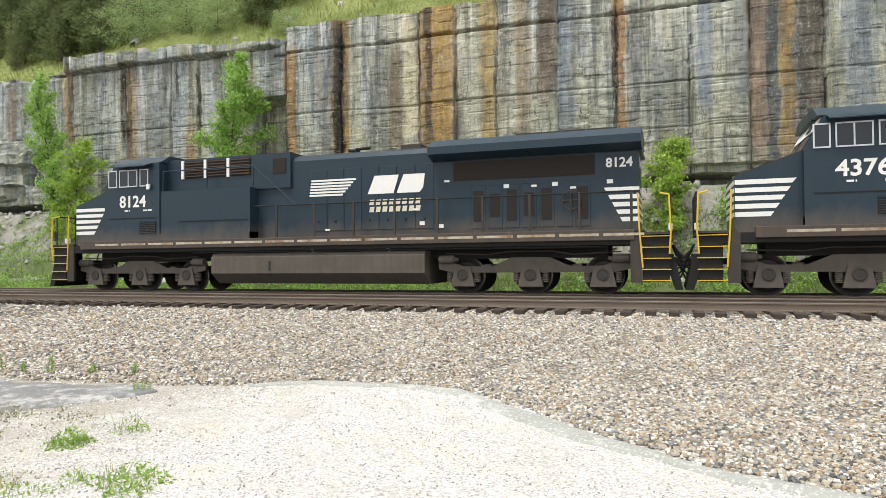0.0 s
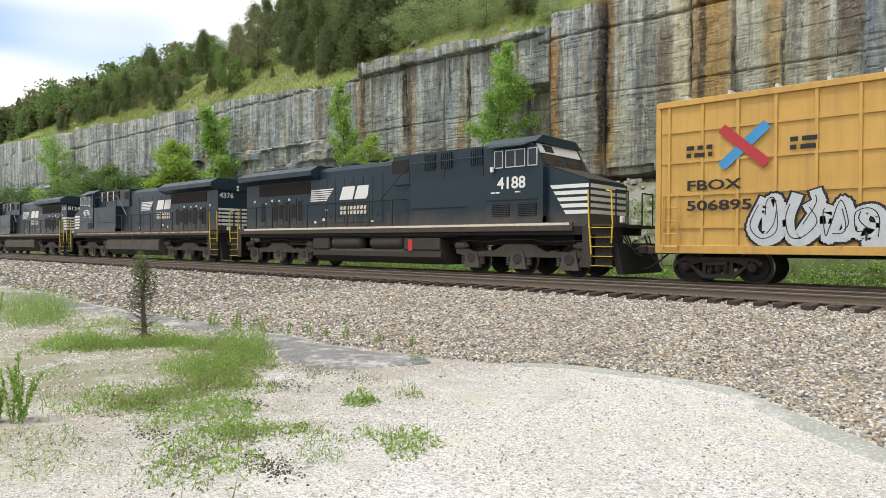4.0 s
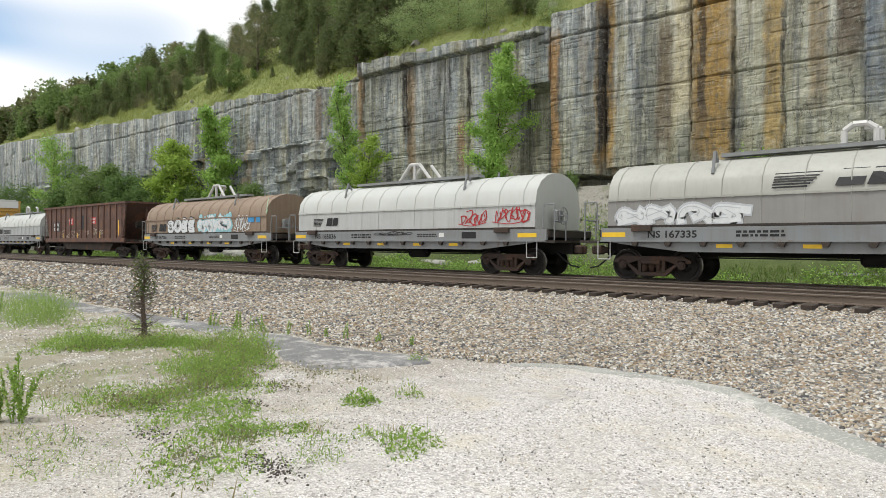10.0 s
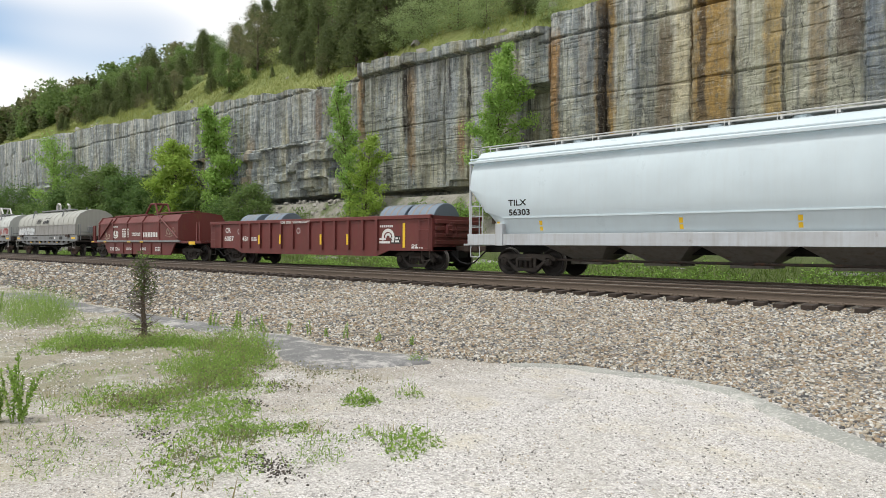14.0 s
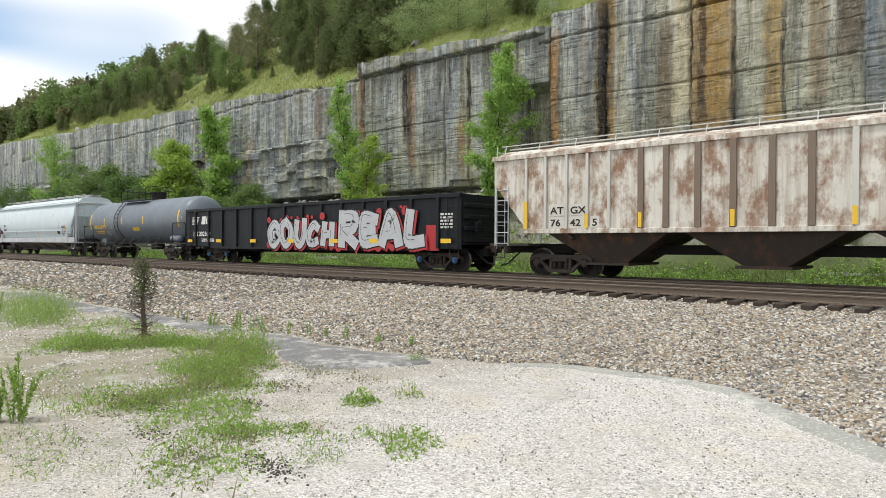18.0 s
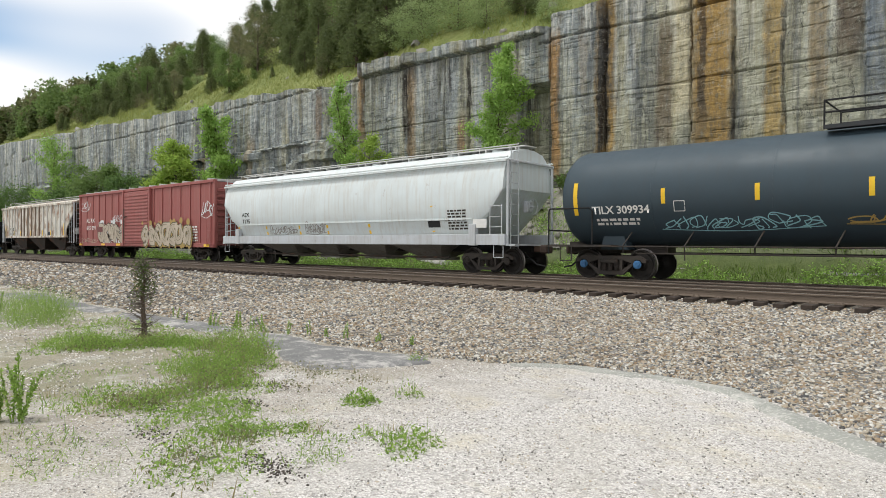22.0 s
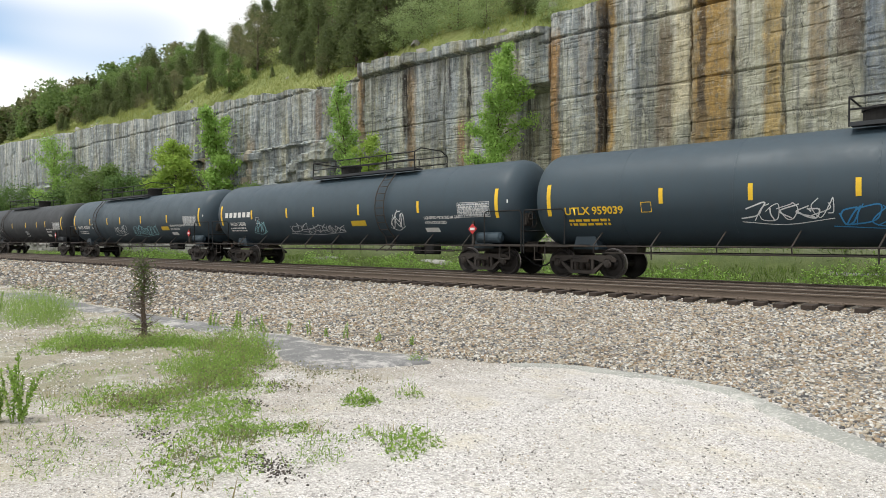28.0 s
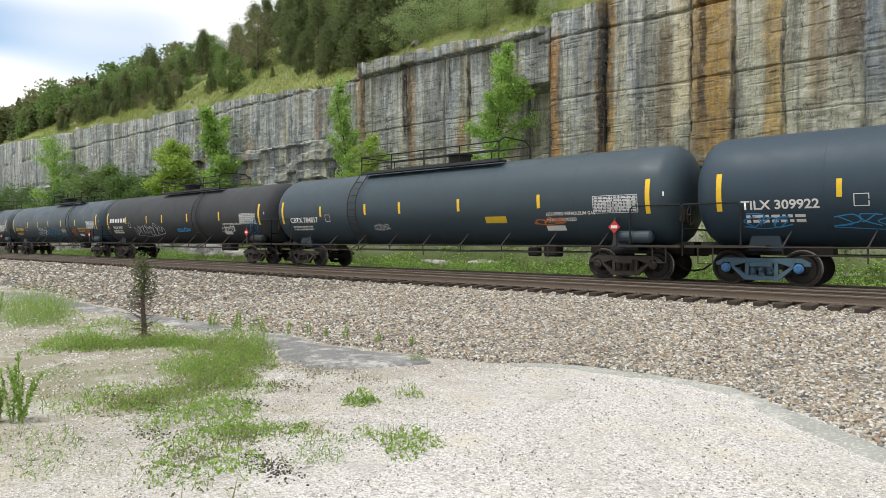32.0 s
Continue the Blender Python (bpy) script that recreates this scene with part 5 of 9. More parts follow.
def boxcar(u, L, hb, cx, z0, z1, mat, label, bog, mat_bog, cap=None):
    car = vehicle("boxcar", u + cx, label, "boxcar")
    part("body", span(-hb, hb, -1.45, 1.45, z0 + 0.12, z1 - 0.10), mat, car)
    for sg in (-1, 1):
        part("side_sill", span(-hb, hb, *sorted((sg * 1.44, sg * 1.52)), z0, z0 + 0.22, 0.01), mat, car)
        part("top_chord", span(-hb - 0.02, hb + 0.02, *sorted((sg * 1.43, sg * 1.53)), z1 - 0.16, z1, 0.01), mat, car)
    part("roof", prism([(-1.50, z1 - 0.02), (0, z1 + 0.12), (1.50, z1 - 0.02), (1.50, z1 - 0.08), (-1.50, z1 - 0.08)], -hb, hb), m_galv, car, "pale galvanised roof")
    part("underframe", span(-hb + 0.3, hb - 0.3, -0.5, 0.5, z0 - 0.1, z0 + 0.1), m_dark, car)
    bmr = bmesh.new()
    for i in range(-6, 7):
        add_span(bmr, i * hb / 6.6 - 0.04, i * hb / 6.6 + 0.04, -1.35, 1.35, z1 + 0.0, z1 + 0.13)
    part("roof_rib", bmr, m_galv, car)
    for x in bog:
        bogie(car, x, mat_bog, cap)
    couplers(car, L / 2)
    for s in (-1, 1):
        n = 9
        for i in range(n):
            z = z0 + 0.45 + i * (z1 - z0 - 1.0) / (n - 1)
            part("end_corrugation", span(*sorted((s * hb, s * (hb + 0.09))), -1.30, 1.30, z - 0.10, z + 0.10, 0.03), mat, car)
        for yy in (-1.40, 1.40):
            part("corner_post", span(*sorted((s * (hb - 0.04), s * (hb + 0.10))), yy - 0.08, yy + 0.08, z0, z1), mat, car)
        ladder(car, s * (hb - 0.35), -1.56, z0 + 0.1, z0 + 1.6, mat, 0.42)
        ladder(car, s * (hb + 0.16), -1.1, z0 + 0.1, z0 + 1.6, mat, 0.42, "y")
        stirrup(car, s * (hb - 0.3), -1.5, z0 - 0.35, z0, m_gear)
        part("crossover_platform", span(*sorted((s * (hb + 0.1), s * (hb + 0.45))), -1.2, 1.2, z0 + 0.02, z0 + 0.07), m_gear, car)
    return car


m_galv = plain("galvanised_roof", (0.55, 0.54, 0.52), 0.5, 0.2, 0.2)
m_ttx = paint("boxcar_yellow", (0.58, 0.345, 0.085), 0.16, 0.3, 0.55, dirt=(0.25, 0.15, 0.07), streak=0.3)
m_door = paint("door_black", (0.022, 0.024, 0.028), 0.1, 0.25, 0.5)
m_oxide = paint("red_oxide_dark", (0.16, 0.036, 0.032), 0.25, 0.3, 0.55, dirt=(0.11, 0.055, 0.045))
m_maroon = paint("faded_maroon", (0.31, 0.088, 0.08), 0.24, 0.35, 0.6, rust_tone=(0.17, 0.07, 0.05), dirt=(0.37, 0.19, 0.165), streak=0.4)
m_coilgrey = paint("coil_frame_grey", (0.23, 0.245, 0.25), 0.2, 0.5, 0.55, dirt=(0.18, 0.16, 0.14))
m_coverwhite = paint("cover_white", (0.50, 0.515, 0.49), 0.02, 0.2, 0.45, dirt=(0.46, 0.43, 0.36), streak=0.25)
m_covergrey = paint("cover_grey", (0.40, 0.40, 0.36), 0.02, 0.22, 0.5, dirt=(0.28, 0.26, 0.23), streak=0.3)
# grey and dark skirts: shade on the upright sides put into the paint colour
m_skirtgrey_shaded = paint("skirt_grey", (0.40, 0.42, 0.42), 0.04, 0.3, 0.5, dirt=(0.24, 0.22, 0.2))
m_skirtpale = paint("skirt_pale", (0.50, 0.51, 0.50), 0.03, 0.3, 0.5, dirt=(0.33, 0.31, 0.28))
m_skirtdark_shaded = paint("skirt_dark", (0.29, 0.285, 0.27), 0.04, 0.3, 0.5, dirt=(0.2, 0.18, 0.16))
m_coverbrown = paint("cover_brown", (0.27, 0.20, 0.14), 0.12, 0.4, 0.6, dirt=(0.17, 0.10, 0.075))
m_rustcar = paint("rust_brown", (0.125, 0.07, 0.055), 0.45, 0.4, 0.8, rust_tone=(0.21, 0.10, 0.055), dirt=(0.06, 0.045, 0.038), streak=0.6)
m_hopwhite = paint("hopper_white", (0.62, 0.71, 0.75), 0.0, 0.10, 0.34, dirt=(0.50, 0.51, 0.50), streak=0.12)
m_hopstained = paint("hopper_stained_white", (0.68, 0.74, 0.75), 0.14, 0.25, 0.45, rust_tone=(0.26, 0.15, 0.09), dirt=(0.50, 0.45, 0.38), streak=0.4)
m_tankblue = paint("tank_dark_blue", (0.028, 0.05, 0.072), 0.0, 0.22, 0.55, dirt=(0.045, 0.06, 0.07), streak=0.2, spec=0.35)
m_bluegear = paint("blue_running_gear", (0.06, 0.12, 0.17), 0.25, 0.4, 0.7, dirt=(0.08, 0.09, 0.095))
m_hopsill = paint("hopper_white_sill", (0.55, 0.58, 0.61), 0.14, 0.45, 0.5, dirt=(0.30, 0.27, 0.23))
m_hoprust = paint("hopper_rusted_white", (0.72, 0.70, 0.63), 0.53, 0.35, 0.7, rust_tone=(0.23, 0.11, 0.055), dirt=(0.30, 0.235, 0.17), streak=0.75)
m_ribpale = paint("rib_pale", (0.62, 0.62, 0.58), 0.25, 0.3, 0.6, dirt=(0.36, 0.28, 0.2))
m_ribbrown = paint("rib_brown", (0.19, 0.145, 0.11), 0.3, 0.5, 0.75, dirt=(0.28, 0.22, 0.17))
m_stencil = plain("stencil_patch", (0.62, 0.60, 0.55), 0.6, 0, 0.2)
m_hopbelly = paint("hopper_bays_brown", (0.05, 0.04, 0.034), 0.4, 0.5, 0.85, dirt=(0.07, 0.055, 0.043))
m_hopbay = paint("hopper_bays_grey", (0.30, 0.28, 0.25), 0.25, 0.5, 0.8, dirt=(0.09, 0.075, 0.06))
m_tank = paint("tank_black", (0.040, 0.063, 0.080), 0.0, 0.22, 0.5, dirt=(0.05, 0.054, 0.058), streak=0.2, spec=0.35)
m_tankmatt = paint("tank_black_matt", (0.042, 0.046, 0.05), 0.0, 0.3, 0.62, dirt=(0.055, 0.053, 0.052), streak=0.2, spec=0.2)
m_tankgrey = paint("tank_blue_grey", (0.16, 0.19, 0.225), 0.03, 0.25, 0.45, dirt=(0.10, 0.10, 0.105), streak=0.25)
m_gonblack = paint("gondola_black", (0.011, 0.015, 0.02), 0.1, 0.3, 0.5, dirt=(0.045, 0.04, 0.035), spec=0.2)
m_coil = plain("rolled_steel", (0.19, 0.235, 0.285), 0.45, 0.35, 0.12, 2)
m_band = plain("steel_band", (0.30, 0.24, 0.18), 0.5, 0.5)
m_spray_white = plain("spray_white", (0.68, 0.70, 0.70), 0.6, 0, 0.15)
m_spray_silver = plain("spray_silver", (0.50, 0.52, 0.54), 0.45, 0.2, 0.2)
m_spray_teal = plain("spray_teal", (0.30, 0.55, 0.60), 0.6, 0, 0.4, 3)
m_spray_blue = plain("spray_blue", (0.05, 0.26, 0.52), 0.6)
m_spray_red = plain("spray_red", (0.42, 0.035, 0.04), 0.6)
m_spray_orange = plain("spray_orange", (0.55, 0.17, 0.04), 0.6)
m_spray_cream = plain("spray_cream", (0.47, 0.40, 0.31), 0.6, 0, 0.45, 2.2)
m_spray_olive = plain("spray_olive", (0.13, 0.12, 0.065), 0.6, 0, 0.4, 3)
m_spray_green = plain("spray_green", (0.38, 0.55, 0.36), 0.6)
m_spray_gold = plain("spray_gold", (0.40, 0.28, 0.09), 0.6)

# yellow boxcar with a black plug door
ttx = boxcar(-164.9, 17.45, 7.68, 0.26, 0.82, 5.05, m_ttx, "yellow ribbed boxcar with black plug door and graffiti", (-6.2, 6.4), m_gear)
BY0 = flat(-1.46)
xs = [-7.4 + i * 0.92 for i in range(7)] + [2.35 + i * 0.92 for i in range(6)]
ribs(ttx, xs, -1.45, 1.0, 4.9, m_ttx, 0.08, 0.05)
for i, z in enumerate((1.55, 2.45, 3.35, 4.2)):
    for a, b in ((-7.6, -1.95), (1.95, 7.6)):
        part("side_rail", span(a, b, -1.49, -1.44, z - 0.04, z + 0.04), m_ttx, ttx)
d = part("plug_door", span(-1.95, 1.88, -1.56, -1.47, 1.15, 4.75, 0.02), m_door, ttx, "black plug door")
for i in range(5):
    part("door_rail", span(-1.9, 1.83, -1.60, -1.56, 1.3 + i * 0.8, 1.38 + i * 0.8), m_door, d)
for i in range(4):
    part("door_post", span(-1.85 + i * 1.2, -1.77 + i * 1.2, -1.60, -1.56, 1.2, 4.7), m_door, d)
part("door_track", span(-2.2, 5.6, -1.58, -1.46, 0.98, 1.12, 0.01), m_ttx, ttx)
part("locking_rod", rods(0.03, 6, [(-1.5, -1.64, 1.2), (-1.5, -1.64, 4.6)], [(1.2, -1.64, 1.2), (1.2, -1.64, 4.6)], [(0.0, -1.62, 2.2), (0.9, -1.62, 2.6)]), m_door, ttx)
bars(ttx, 0.6, 1.7, 3.6, 4.1, 3, m_white, flat(-1.62), 3)
bars(ttx, 0.6, 1.7, 2.7, 3.2, 4, m_white, flat(-1.62), 4)
bars(ttx, -1.7, -0.6, 1.5, 2.9, 7, m_white, flat(-1.62), 5)
lettering(ttx, "FBOX", -6.9, 2.55, 0.27, m_ink, flat(-1.505), 1.5)
lettering(ttx, "506895", -6.9, 2.0, 0.27, m_ink, flat(-1.505), 1.55)
name_bars(ttx, 4.3, 6.0, 3.5, 4.15, 1, m_red, flat(-1.505), 3, 0)
lettering(ttx, "RAILCAR POOLING EXPERTS", 2.15, 2.98, 0.26, m_ink, flat(-1.505), 1.22)
for k, (a, b, m) in enumerate(((0.0, 0.8, m_spray_blue), (0.8, -0.8, m_spray_red))):
    bm = bmesh.new()
    ribbon(bm, [(-5.9, 3.2 if k == 0 else 4.1), (-4.9, 4.1 if k == 0 else 3.2)], 0.26, flat(-1.50), 0.01 + 0.004 * k)
    part("emblem", bm, m, ttx)
bars(ttx, -6.9, -6.2, 3.4, 3.8, 2, m_ink, flat(-1.505), 7)
bars(ttx, -4.3, -3.7, 3.4, 3.8, 2, m_ink, flat(-1.505), 8)
bars(ttx, 5.2, 5.7, 1.8, 2.7, 8, m_ink, flat(-1.505), 9)
bars(ttx, 6.6, 7.3, 2.0, 2.7, 6, m_ink, flat(-1.505), 10)
mural(ttx, -5.2, -2.2, 0.95, 2.5, 4, m_spray_silver, m_ink, flat(-1.505), 3)
scrawl(ttx, 2.3, 6.8, 1.1, 2.2, m_spray_cream, flat(-1.505), 4, 0.07, 5)
scrawl(ttx, 6.9, 8.0, 2.6, 3.1, m_ink, flat(-1.56), 5, 0.04, 4)
part("end_panel", span(7.70, 7.80, -1.3, 1.3, 4.35, 4.95), m_white, ttx, "white upper end panel")
reflectors(ttx, (7.2,), 0.95, 1.12, flat(-1.53), 0.6)
reflectors(ttx, (-1.6, 1.7, 6.0), 1.5, 2.0, flat(-1.60), 0.10)

# maroon boxcar
klr = boxcar(41.25, 19.7, 9.22, 0.0, 0.80, 4.42, m_maroon, "faded maroon boxcar with sliding door and cream graffiti", (-6.6, 7.1), m_gear)
ribs(klr, [-9.0 + i * 1.05 for i in range(7)] + [2.3 + i * 1.1 for i in range(7)], -1.45, 0.98, 4.3, m_maroon, 0.07, 0.05)
d = part("sliding_door", span(-1.62, 1.85, -1.58, -1.47, 1.0, 4.2, 0.02), m_maroon, klr, "ribbed sliding door")
for i in range(15):
    part("door_corrugation", span(-1.5, 1.75, -1.61, -1.575, 1.12 + i * 0.2, 1.22 + i * 0.2, 0.012), m_maroon, d)
part("door_track", span(-2.0, 6.4, -1.56, -1.46, 0.86, 0.98), m_maroon, klr)
part("door_post", add_span(span(-1.80, -1.64, -1.62, -1.46, 0.9, 4.35), 1.87, 2.03, -1.62, -1.46, 0.9, 4.35), m_maroon, klr)
part("door_handle", rods(0.03, 6, [(-1.45, -1.66, 1.2), (-1.45, -1.66, 3.2)], [(-1.45, -1.66, 2.6), (-1.1, -1.66, 2.7)]), m_gear, klr)
lettering(klr, "KL RX", -7.9, 2.42, 0.27, m_white, flat(-1.505), 1.4)
lettering(klr, "615 091", -7.9, 1.92, 0.27, m_white, flat(-1.505), 1.35)
mural(klr, -5.9, -1.9, 0.95, 2.5, 4, m_spray_cream, m_gear_brown, flat(-1.505), 11, m_spray_white)
mural(klr, 1.0, 7.0, 0.85, 2.3, 7, m_spray_cream, m_spray_olive, flat(-1.61), 12, m_spray_gold)
scrawl(klr, 8.0, 9.1, 2.4, 3.4, m_spray_white, flat(-1.505), 13, 0.05, 3)
scrawl(klr, -8.8, -7.4, 3.2, 4.0, m_spray_white, flat(-1.505), 14, 0.04, 3)
scrawl(klr, -3.6, -1.8, 2.4, 2.8, m_spray_white, flat(-1.505), 15, 0.03, 6)
scrawl(klr, -9.0, -6.2, 1.0, 1.35, m_spray_cream, flat(-1.505), 16, 0.03, 7)
sign(klr, "patch", -6.0, -5.1, 1.75, 2.1, m_oxide, flat(-1.52))
reflectors(klr, (-8.9, -5.0, -2.6, 8.6), 0.84, 0.98, flat(-1.53), 0.6)
bars(klr, 7.0, 7.6, 1.1, 2.0, 6, m_white, flat(-1.505), 17)
sign(klr, "data_plate", 6.0, 6.5, 1.45, 1.75, m_ink, flat(-1.52))


def coil_car(u, cover, number, label, hood=True, panel=None, seed=1):
    """Flat deck on a fish-belly side sill with a long rounded cover."""
    car = vehicle("coil_car", u + 0.3, label, "coil car")
    for sg in (-1, 1):
        y0, y1 = sorted((sg * 1.38, sg * 1.46))
        part("side_sill", prism([(-6.5, 1.20), (-6.5, 1.55), (6.95, 1.55), (6.95, 1.20), (6.2, 1.08), (4.2, 0.86), (-4.0, 0.86), (-5.9, 1.08)], y0, y1, "y"), m_coilgrey, car, "grey side sill")
        part("sill_flange", span(-6.5, 6.95, *sorted((sg * 1.42, sg * 1.56)), 1.14, 1.18), m_coilgrey, car)
    part("deck", span(-6.6, 7.0, -1.38, 1.38, 1.28, 1.50), m_gear, car)
    part("centre_sill", span(-6.9, 7.2, -0.28, 0.28, 0.72, 1.28), m_dark, car)
    # gusset blocks under the flange
    first = None
    for i in range(12):
        x = -5.4 + i * 0.98
        if first is None:
            first = part_at("gusset", prism([(-0.11, 0.0), (0.11, 0.0), (0.05, -0.13), (-0.05, -0.13)], -0.1, 0.0, "y"), m_gear, car, x, -1.46, 1.14)
        else:
            share(first, car, pose(x, -1.46, 1.14))
    # the cover
    prof = [(-1.42, 1.56), (-1.42, 2.38)]
    n = 9
    for i in range(1, n):
        a = math.pi * i / n
        prof.append((-1.42 * math.cos(a), 2.38 + 1.12 * math.sin(a) ** 0.85))
    prof += [(1.42, 2.38), (1.42, 1.56)]
    c = part("cover", prism(prof, -6.3, 6.5), cover, car, "long rounded coil cover", True)
    part("cover_rim", span(-6.3, 6.5, -1.455, -1.42, 1.56, 1.62), m_gear, c)
    # skirt tone paints in the shade below the rounded top
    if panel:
        part("cover_skirt", span(-6.3, 6.5, -1.424, -1.41, 1.62, 2.34), panel, c, "upright lower side of the cover with shade in its colour")
    part("cover_seam_rail", span(-6.3, 6.5, -1.455, -1.42, 2.34, 2.40), cover, c)
    for i in range(13):
        x = -6.0 + i * 1.0
        seam = [(p[0] * 1.006, p[1] + 0.008) for p in prof[1:-1]]
        bm = bmesh.new()
        for a, b in zip(seam, seam[1:]):
            add_rod(bm, (x, a[0], a[1]), (x, b[0], b[1]), 0.012, 4)
        add_rod(bm, (x, -1.43, 1.62), (x, -1.43, 2.36), 0.010, 4)
        add_box(bm, x + 0.3, -1.45, 2.36, 0.07, 0.05, 0.06)
        part("cover_seam", bm, cover, c)
    for x in (-3.3, 3.3):
        part("lifting_bracket", rods(0.045, 6, [(x, -1.22, 3.0), (x, -1.05, 3.62)], [(x, -0.85, 3.35), (x, -1.05, 3.62)], [(x + 0.35, 0.4, 3.5), (x + 0.35, 0.4, 3.75)]), m_coilgrey, car, "steel lifting bracket")
    part("roof_walk", span(-3.3, 3.4, -0.55, -0.15, 3.52, 3.62), m_coilgrey, car)
    if hood:
        part("lifting_eye", rods(0.07, 8, [(-0.9, -0.35, 3.55), (-0.25, -0.35, 4.25), (0.25, -0.35, 4.25), (0.9, -0.35, 3.55)], [(-0.25, -0.35, 4.25), (-0.25, 0.35, 4.25), (-0.9, 0.35, 3.55)], [(0.0, -0.35, 4.25), (0.0, -0.35, 3.6)], [(0.25, 0.35, 4.25), (0.9, 0.35, 3.55)]), m_galv, car, "lifting eye on the cover")
    else:
        part("lifting_eye", rods(0.08, 8, [(-0.35, -0.35, 3.55), (-0.35, -0.35, 3.95), (-0.15, -0.35, 4.1), (0.15, -0.35, 4.1), (0.35, -0.35, 3.95), (0.35, -0.35, 3.55)], [(0.35, 0.3, 3.55), (0.35, 0.3, 4.0), (0.0, 0.3, 4.12)]), m_galv, car, "lifting eye on the cover")
    # end platforms
    for s in (-1, 1):
        part("end_platform", span(*sorted((s * 6.6, s * 7.25)), -1.45, 1.45, 1.10, 1.18), m_gear, car)
        part("end_rail", rods(0.022, 6, [(s * 6.7, -1.3, 1.5), (s * 6.75, -1.3, 2.35), (s * 7.15, -1.3, 2.35), (s * 7.15, -1.3, 1.18)], [(s * 7.15, -0.6, 1.18), (s * 7.15, -0.6, 2.1)], [(s * 7.15, -1.3, 1.8), (s * 7.15, -0.6, 1.8)]), m_coilgrey, car)
        stirrup(car, s * 6.4, -1.48, 0.62, 1.15, m_galv)
        part("bracket", span(s * 5.2 - 0.3, s * 5.2 + 0.3, -1.58, -1.44, 1.44, 1.62, 0.01), m_gear_brown, car)
    brake_wheel(car, 7.0, -0.5, 2.0, m_coilgrey)
    for x in (-5.1, 5.1):
        bogie(car, x, m_gear_brown, m_gear_brown)
    couplers(car, 7.5)
    part("brake_reservoir", lathe([(-0.5, 0.12), (-0.42, 0.2), (0.42, 0.2), (0.5, 0.12)], 14), m_dark, car).location = (0.6, -0.7, 0.72)
    part("brake_rod", rods(0.02, 6, [(-3.9, -0.8, 0.70), (3.9, -0.8, 0.70)]), m_dark, car)
    S = flat(-1.46)
    lettering(car, number, -5.05, 1.26, 0.20, m_ink, S, 1.15)
    bars(car, -2.6, -1.4, 1.26, 1.46, 2, m_ink, S, seed)
    bars(car, 1.2, 2.2, 1.3, 1.44, 2, m_ink, S, seed + 1)
    sign(car, "data_plate", 3.4, 4.05, 1.25, 1.48, m_ink, S)
    sign(car, "paper_ticket", 2.3, 2.55, 1.3, 1.46, m_white, S)
    reflectors(car, (-6.1, 6.2), 1.28, 1.42, S, 0.75)
    reflectors(car, (-2.9, -0.8, 1.2, 3.0), 0.98, 1.08, S, 0.42)
    return car


c1 = coil_car(-148.6, m_coverwhite, "NS 164026", "grey and white coil car with rounded cover", False, m_skirtgrey_shaded, seed=20)
C = flat(-1.432)
emblem(c1, -5.3, 1.75, 2.1, 0.42, m_ink, C)
name_bars(c1, -2.9, -0.9, 1.72, 2.12, 2, m_ink, C, 8)
c2 = coil_car(-116.85, m_coverbrown, "NS 167096", "coil car with brown rounded cover and graffiti", True, seed=30)
emblem(c2, -5.6, 1.72, 1.9, 0.42, m_ink, C)
mural(c2, -3.55, -0.4, 1.6, 2.45, 4, m_spray_white, m_ink, C, 31, None, "SOEE")
mural(c2, 0.1, 3.4, 1.6, 2.55, 4, m_spray_white, m_spray_teal, C, 32, m_spray_teal)
scrawl(c2, 3.6, 5.0, 1.62, 2.4, m_spray_white, C, 33, 0.035, 7)
scrawl(c2, 6.53, 6.55, 2.5, 3.2, m_spray_green, C, 34, 0.05, 3)
bars(c2, 4.9, 6.0, 2.0, 2.4, 1, m_spray_blue, C, 35)
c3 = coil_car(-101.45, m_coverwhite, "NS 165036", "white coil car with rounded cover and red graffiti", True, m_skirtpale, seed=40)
emblem(c3, -5.2, 1.8, 1.7, 0.34, m_ink, C)
scrawl(c3, 3.3, 4.4, 1.7, 2.2, m_spray_red, C, 41, 0.04, 5)
scrawl(c3, 4.8, 6.2, 1.75, 2.3, m_spray_red, C, 42, 0.04, 6)
scrawl(c3, -1.2, 0.8, 1.38, 1.52, m_ink, flat(-1.46), 43, 0.02, 5)
c4 = coil_car(-86.05, m_covergrey, "NS 167335", "grey coil car with rounded cover and white graffiti", False, m_skirtdark_shaded, seed=50)
emblem(c4, -1.75, 2.50, 2.7, 0.42, m_ink, lambda z: -1.42 * math.cos(math.asin(min(0.98, max(0, (z - 2.38) / 1.12)))) - 0.02)
mural(c4, -6.0, -2.4, 1.62, 2.2, 4, m_spray_white, m_spray_silver, C, 51)

# open-top hopper
oh = vehicle("hopper_car", -132.75 + 0.17 - 0.35, "rust-brown open-top hopper car with vertical ribs", "hopper car")
part("near_side", prism([(-6.55, 1.30), (-7.45, 3.62), (7.35, 3.62), (6.75, 1.30)], -1.48, -1.40, "y"), m_rustcar, oh)
part("far_side", prism([(-6.55, 1.30), (-7.45, 3.62), (7.35, 3.62), (6.75, 1.30)], 1.40, 1.48, "y"), m_rustcar, oh)
for s in (-1, 1):
    part("end_sheet", prism([(s * 5.2, 1.2), (s * 5.1, 1.2), (s * 7.2, 3.6), (s * 7.3, 3.6)], -1.4, 1.4, "y"), m_rustcar, oh, "sloping end sheet")
    part("end_post", span(*sorted((s * 6.9, s * 7.0)), -0.08, 0.08, 1.2, 3.5), m_rustcar, oh)
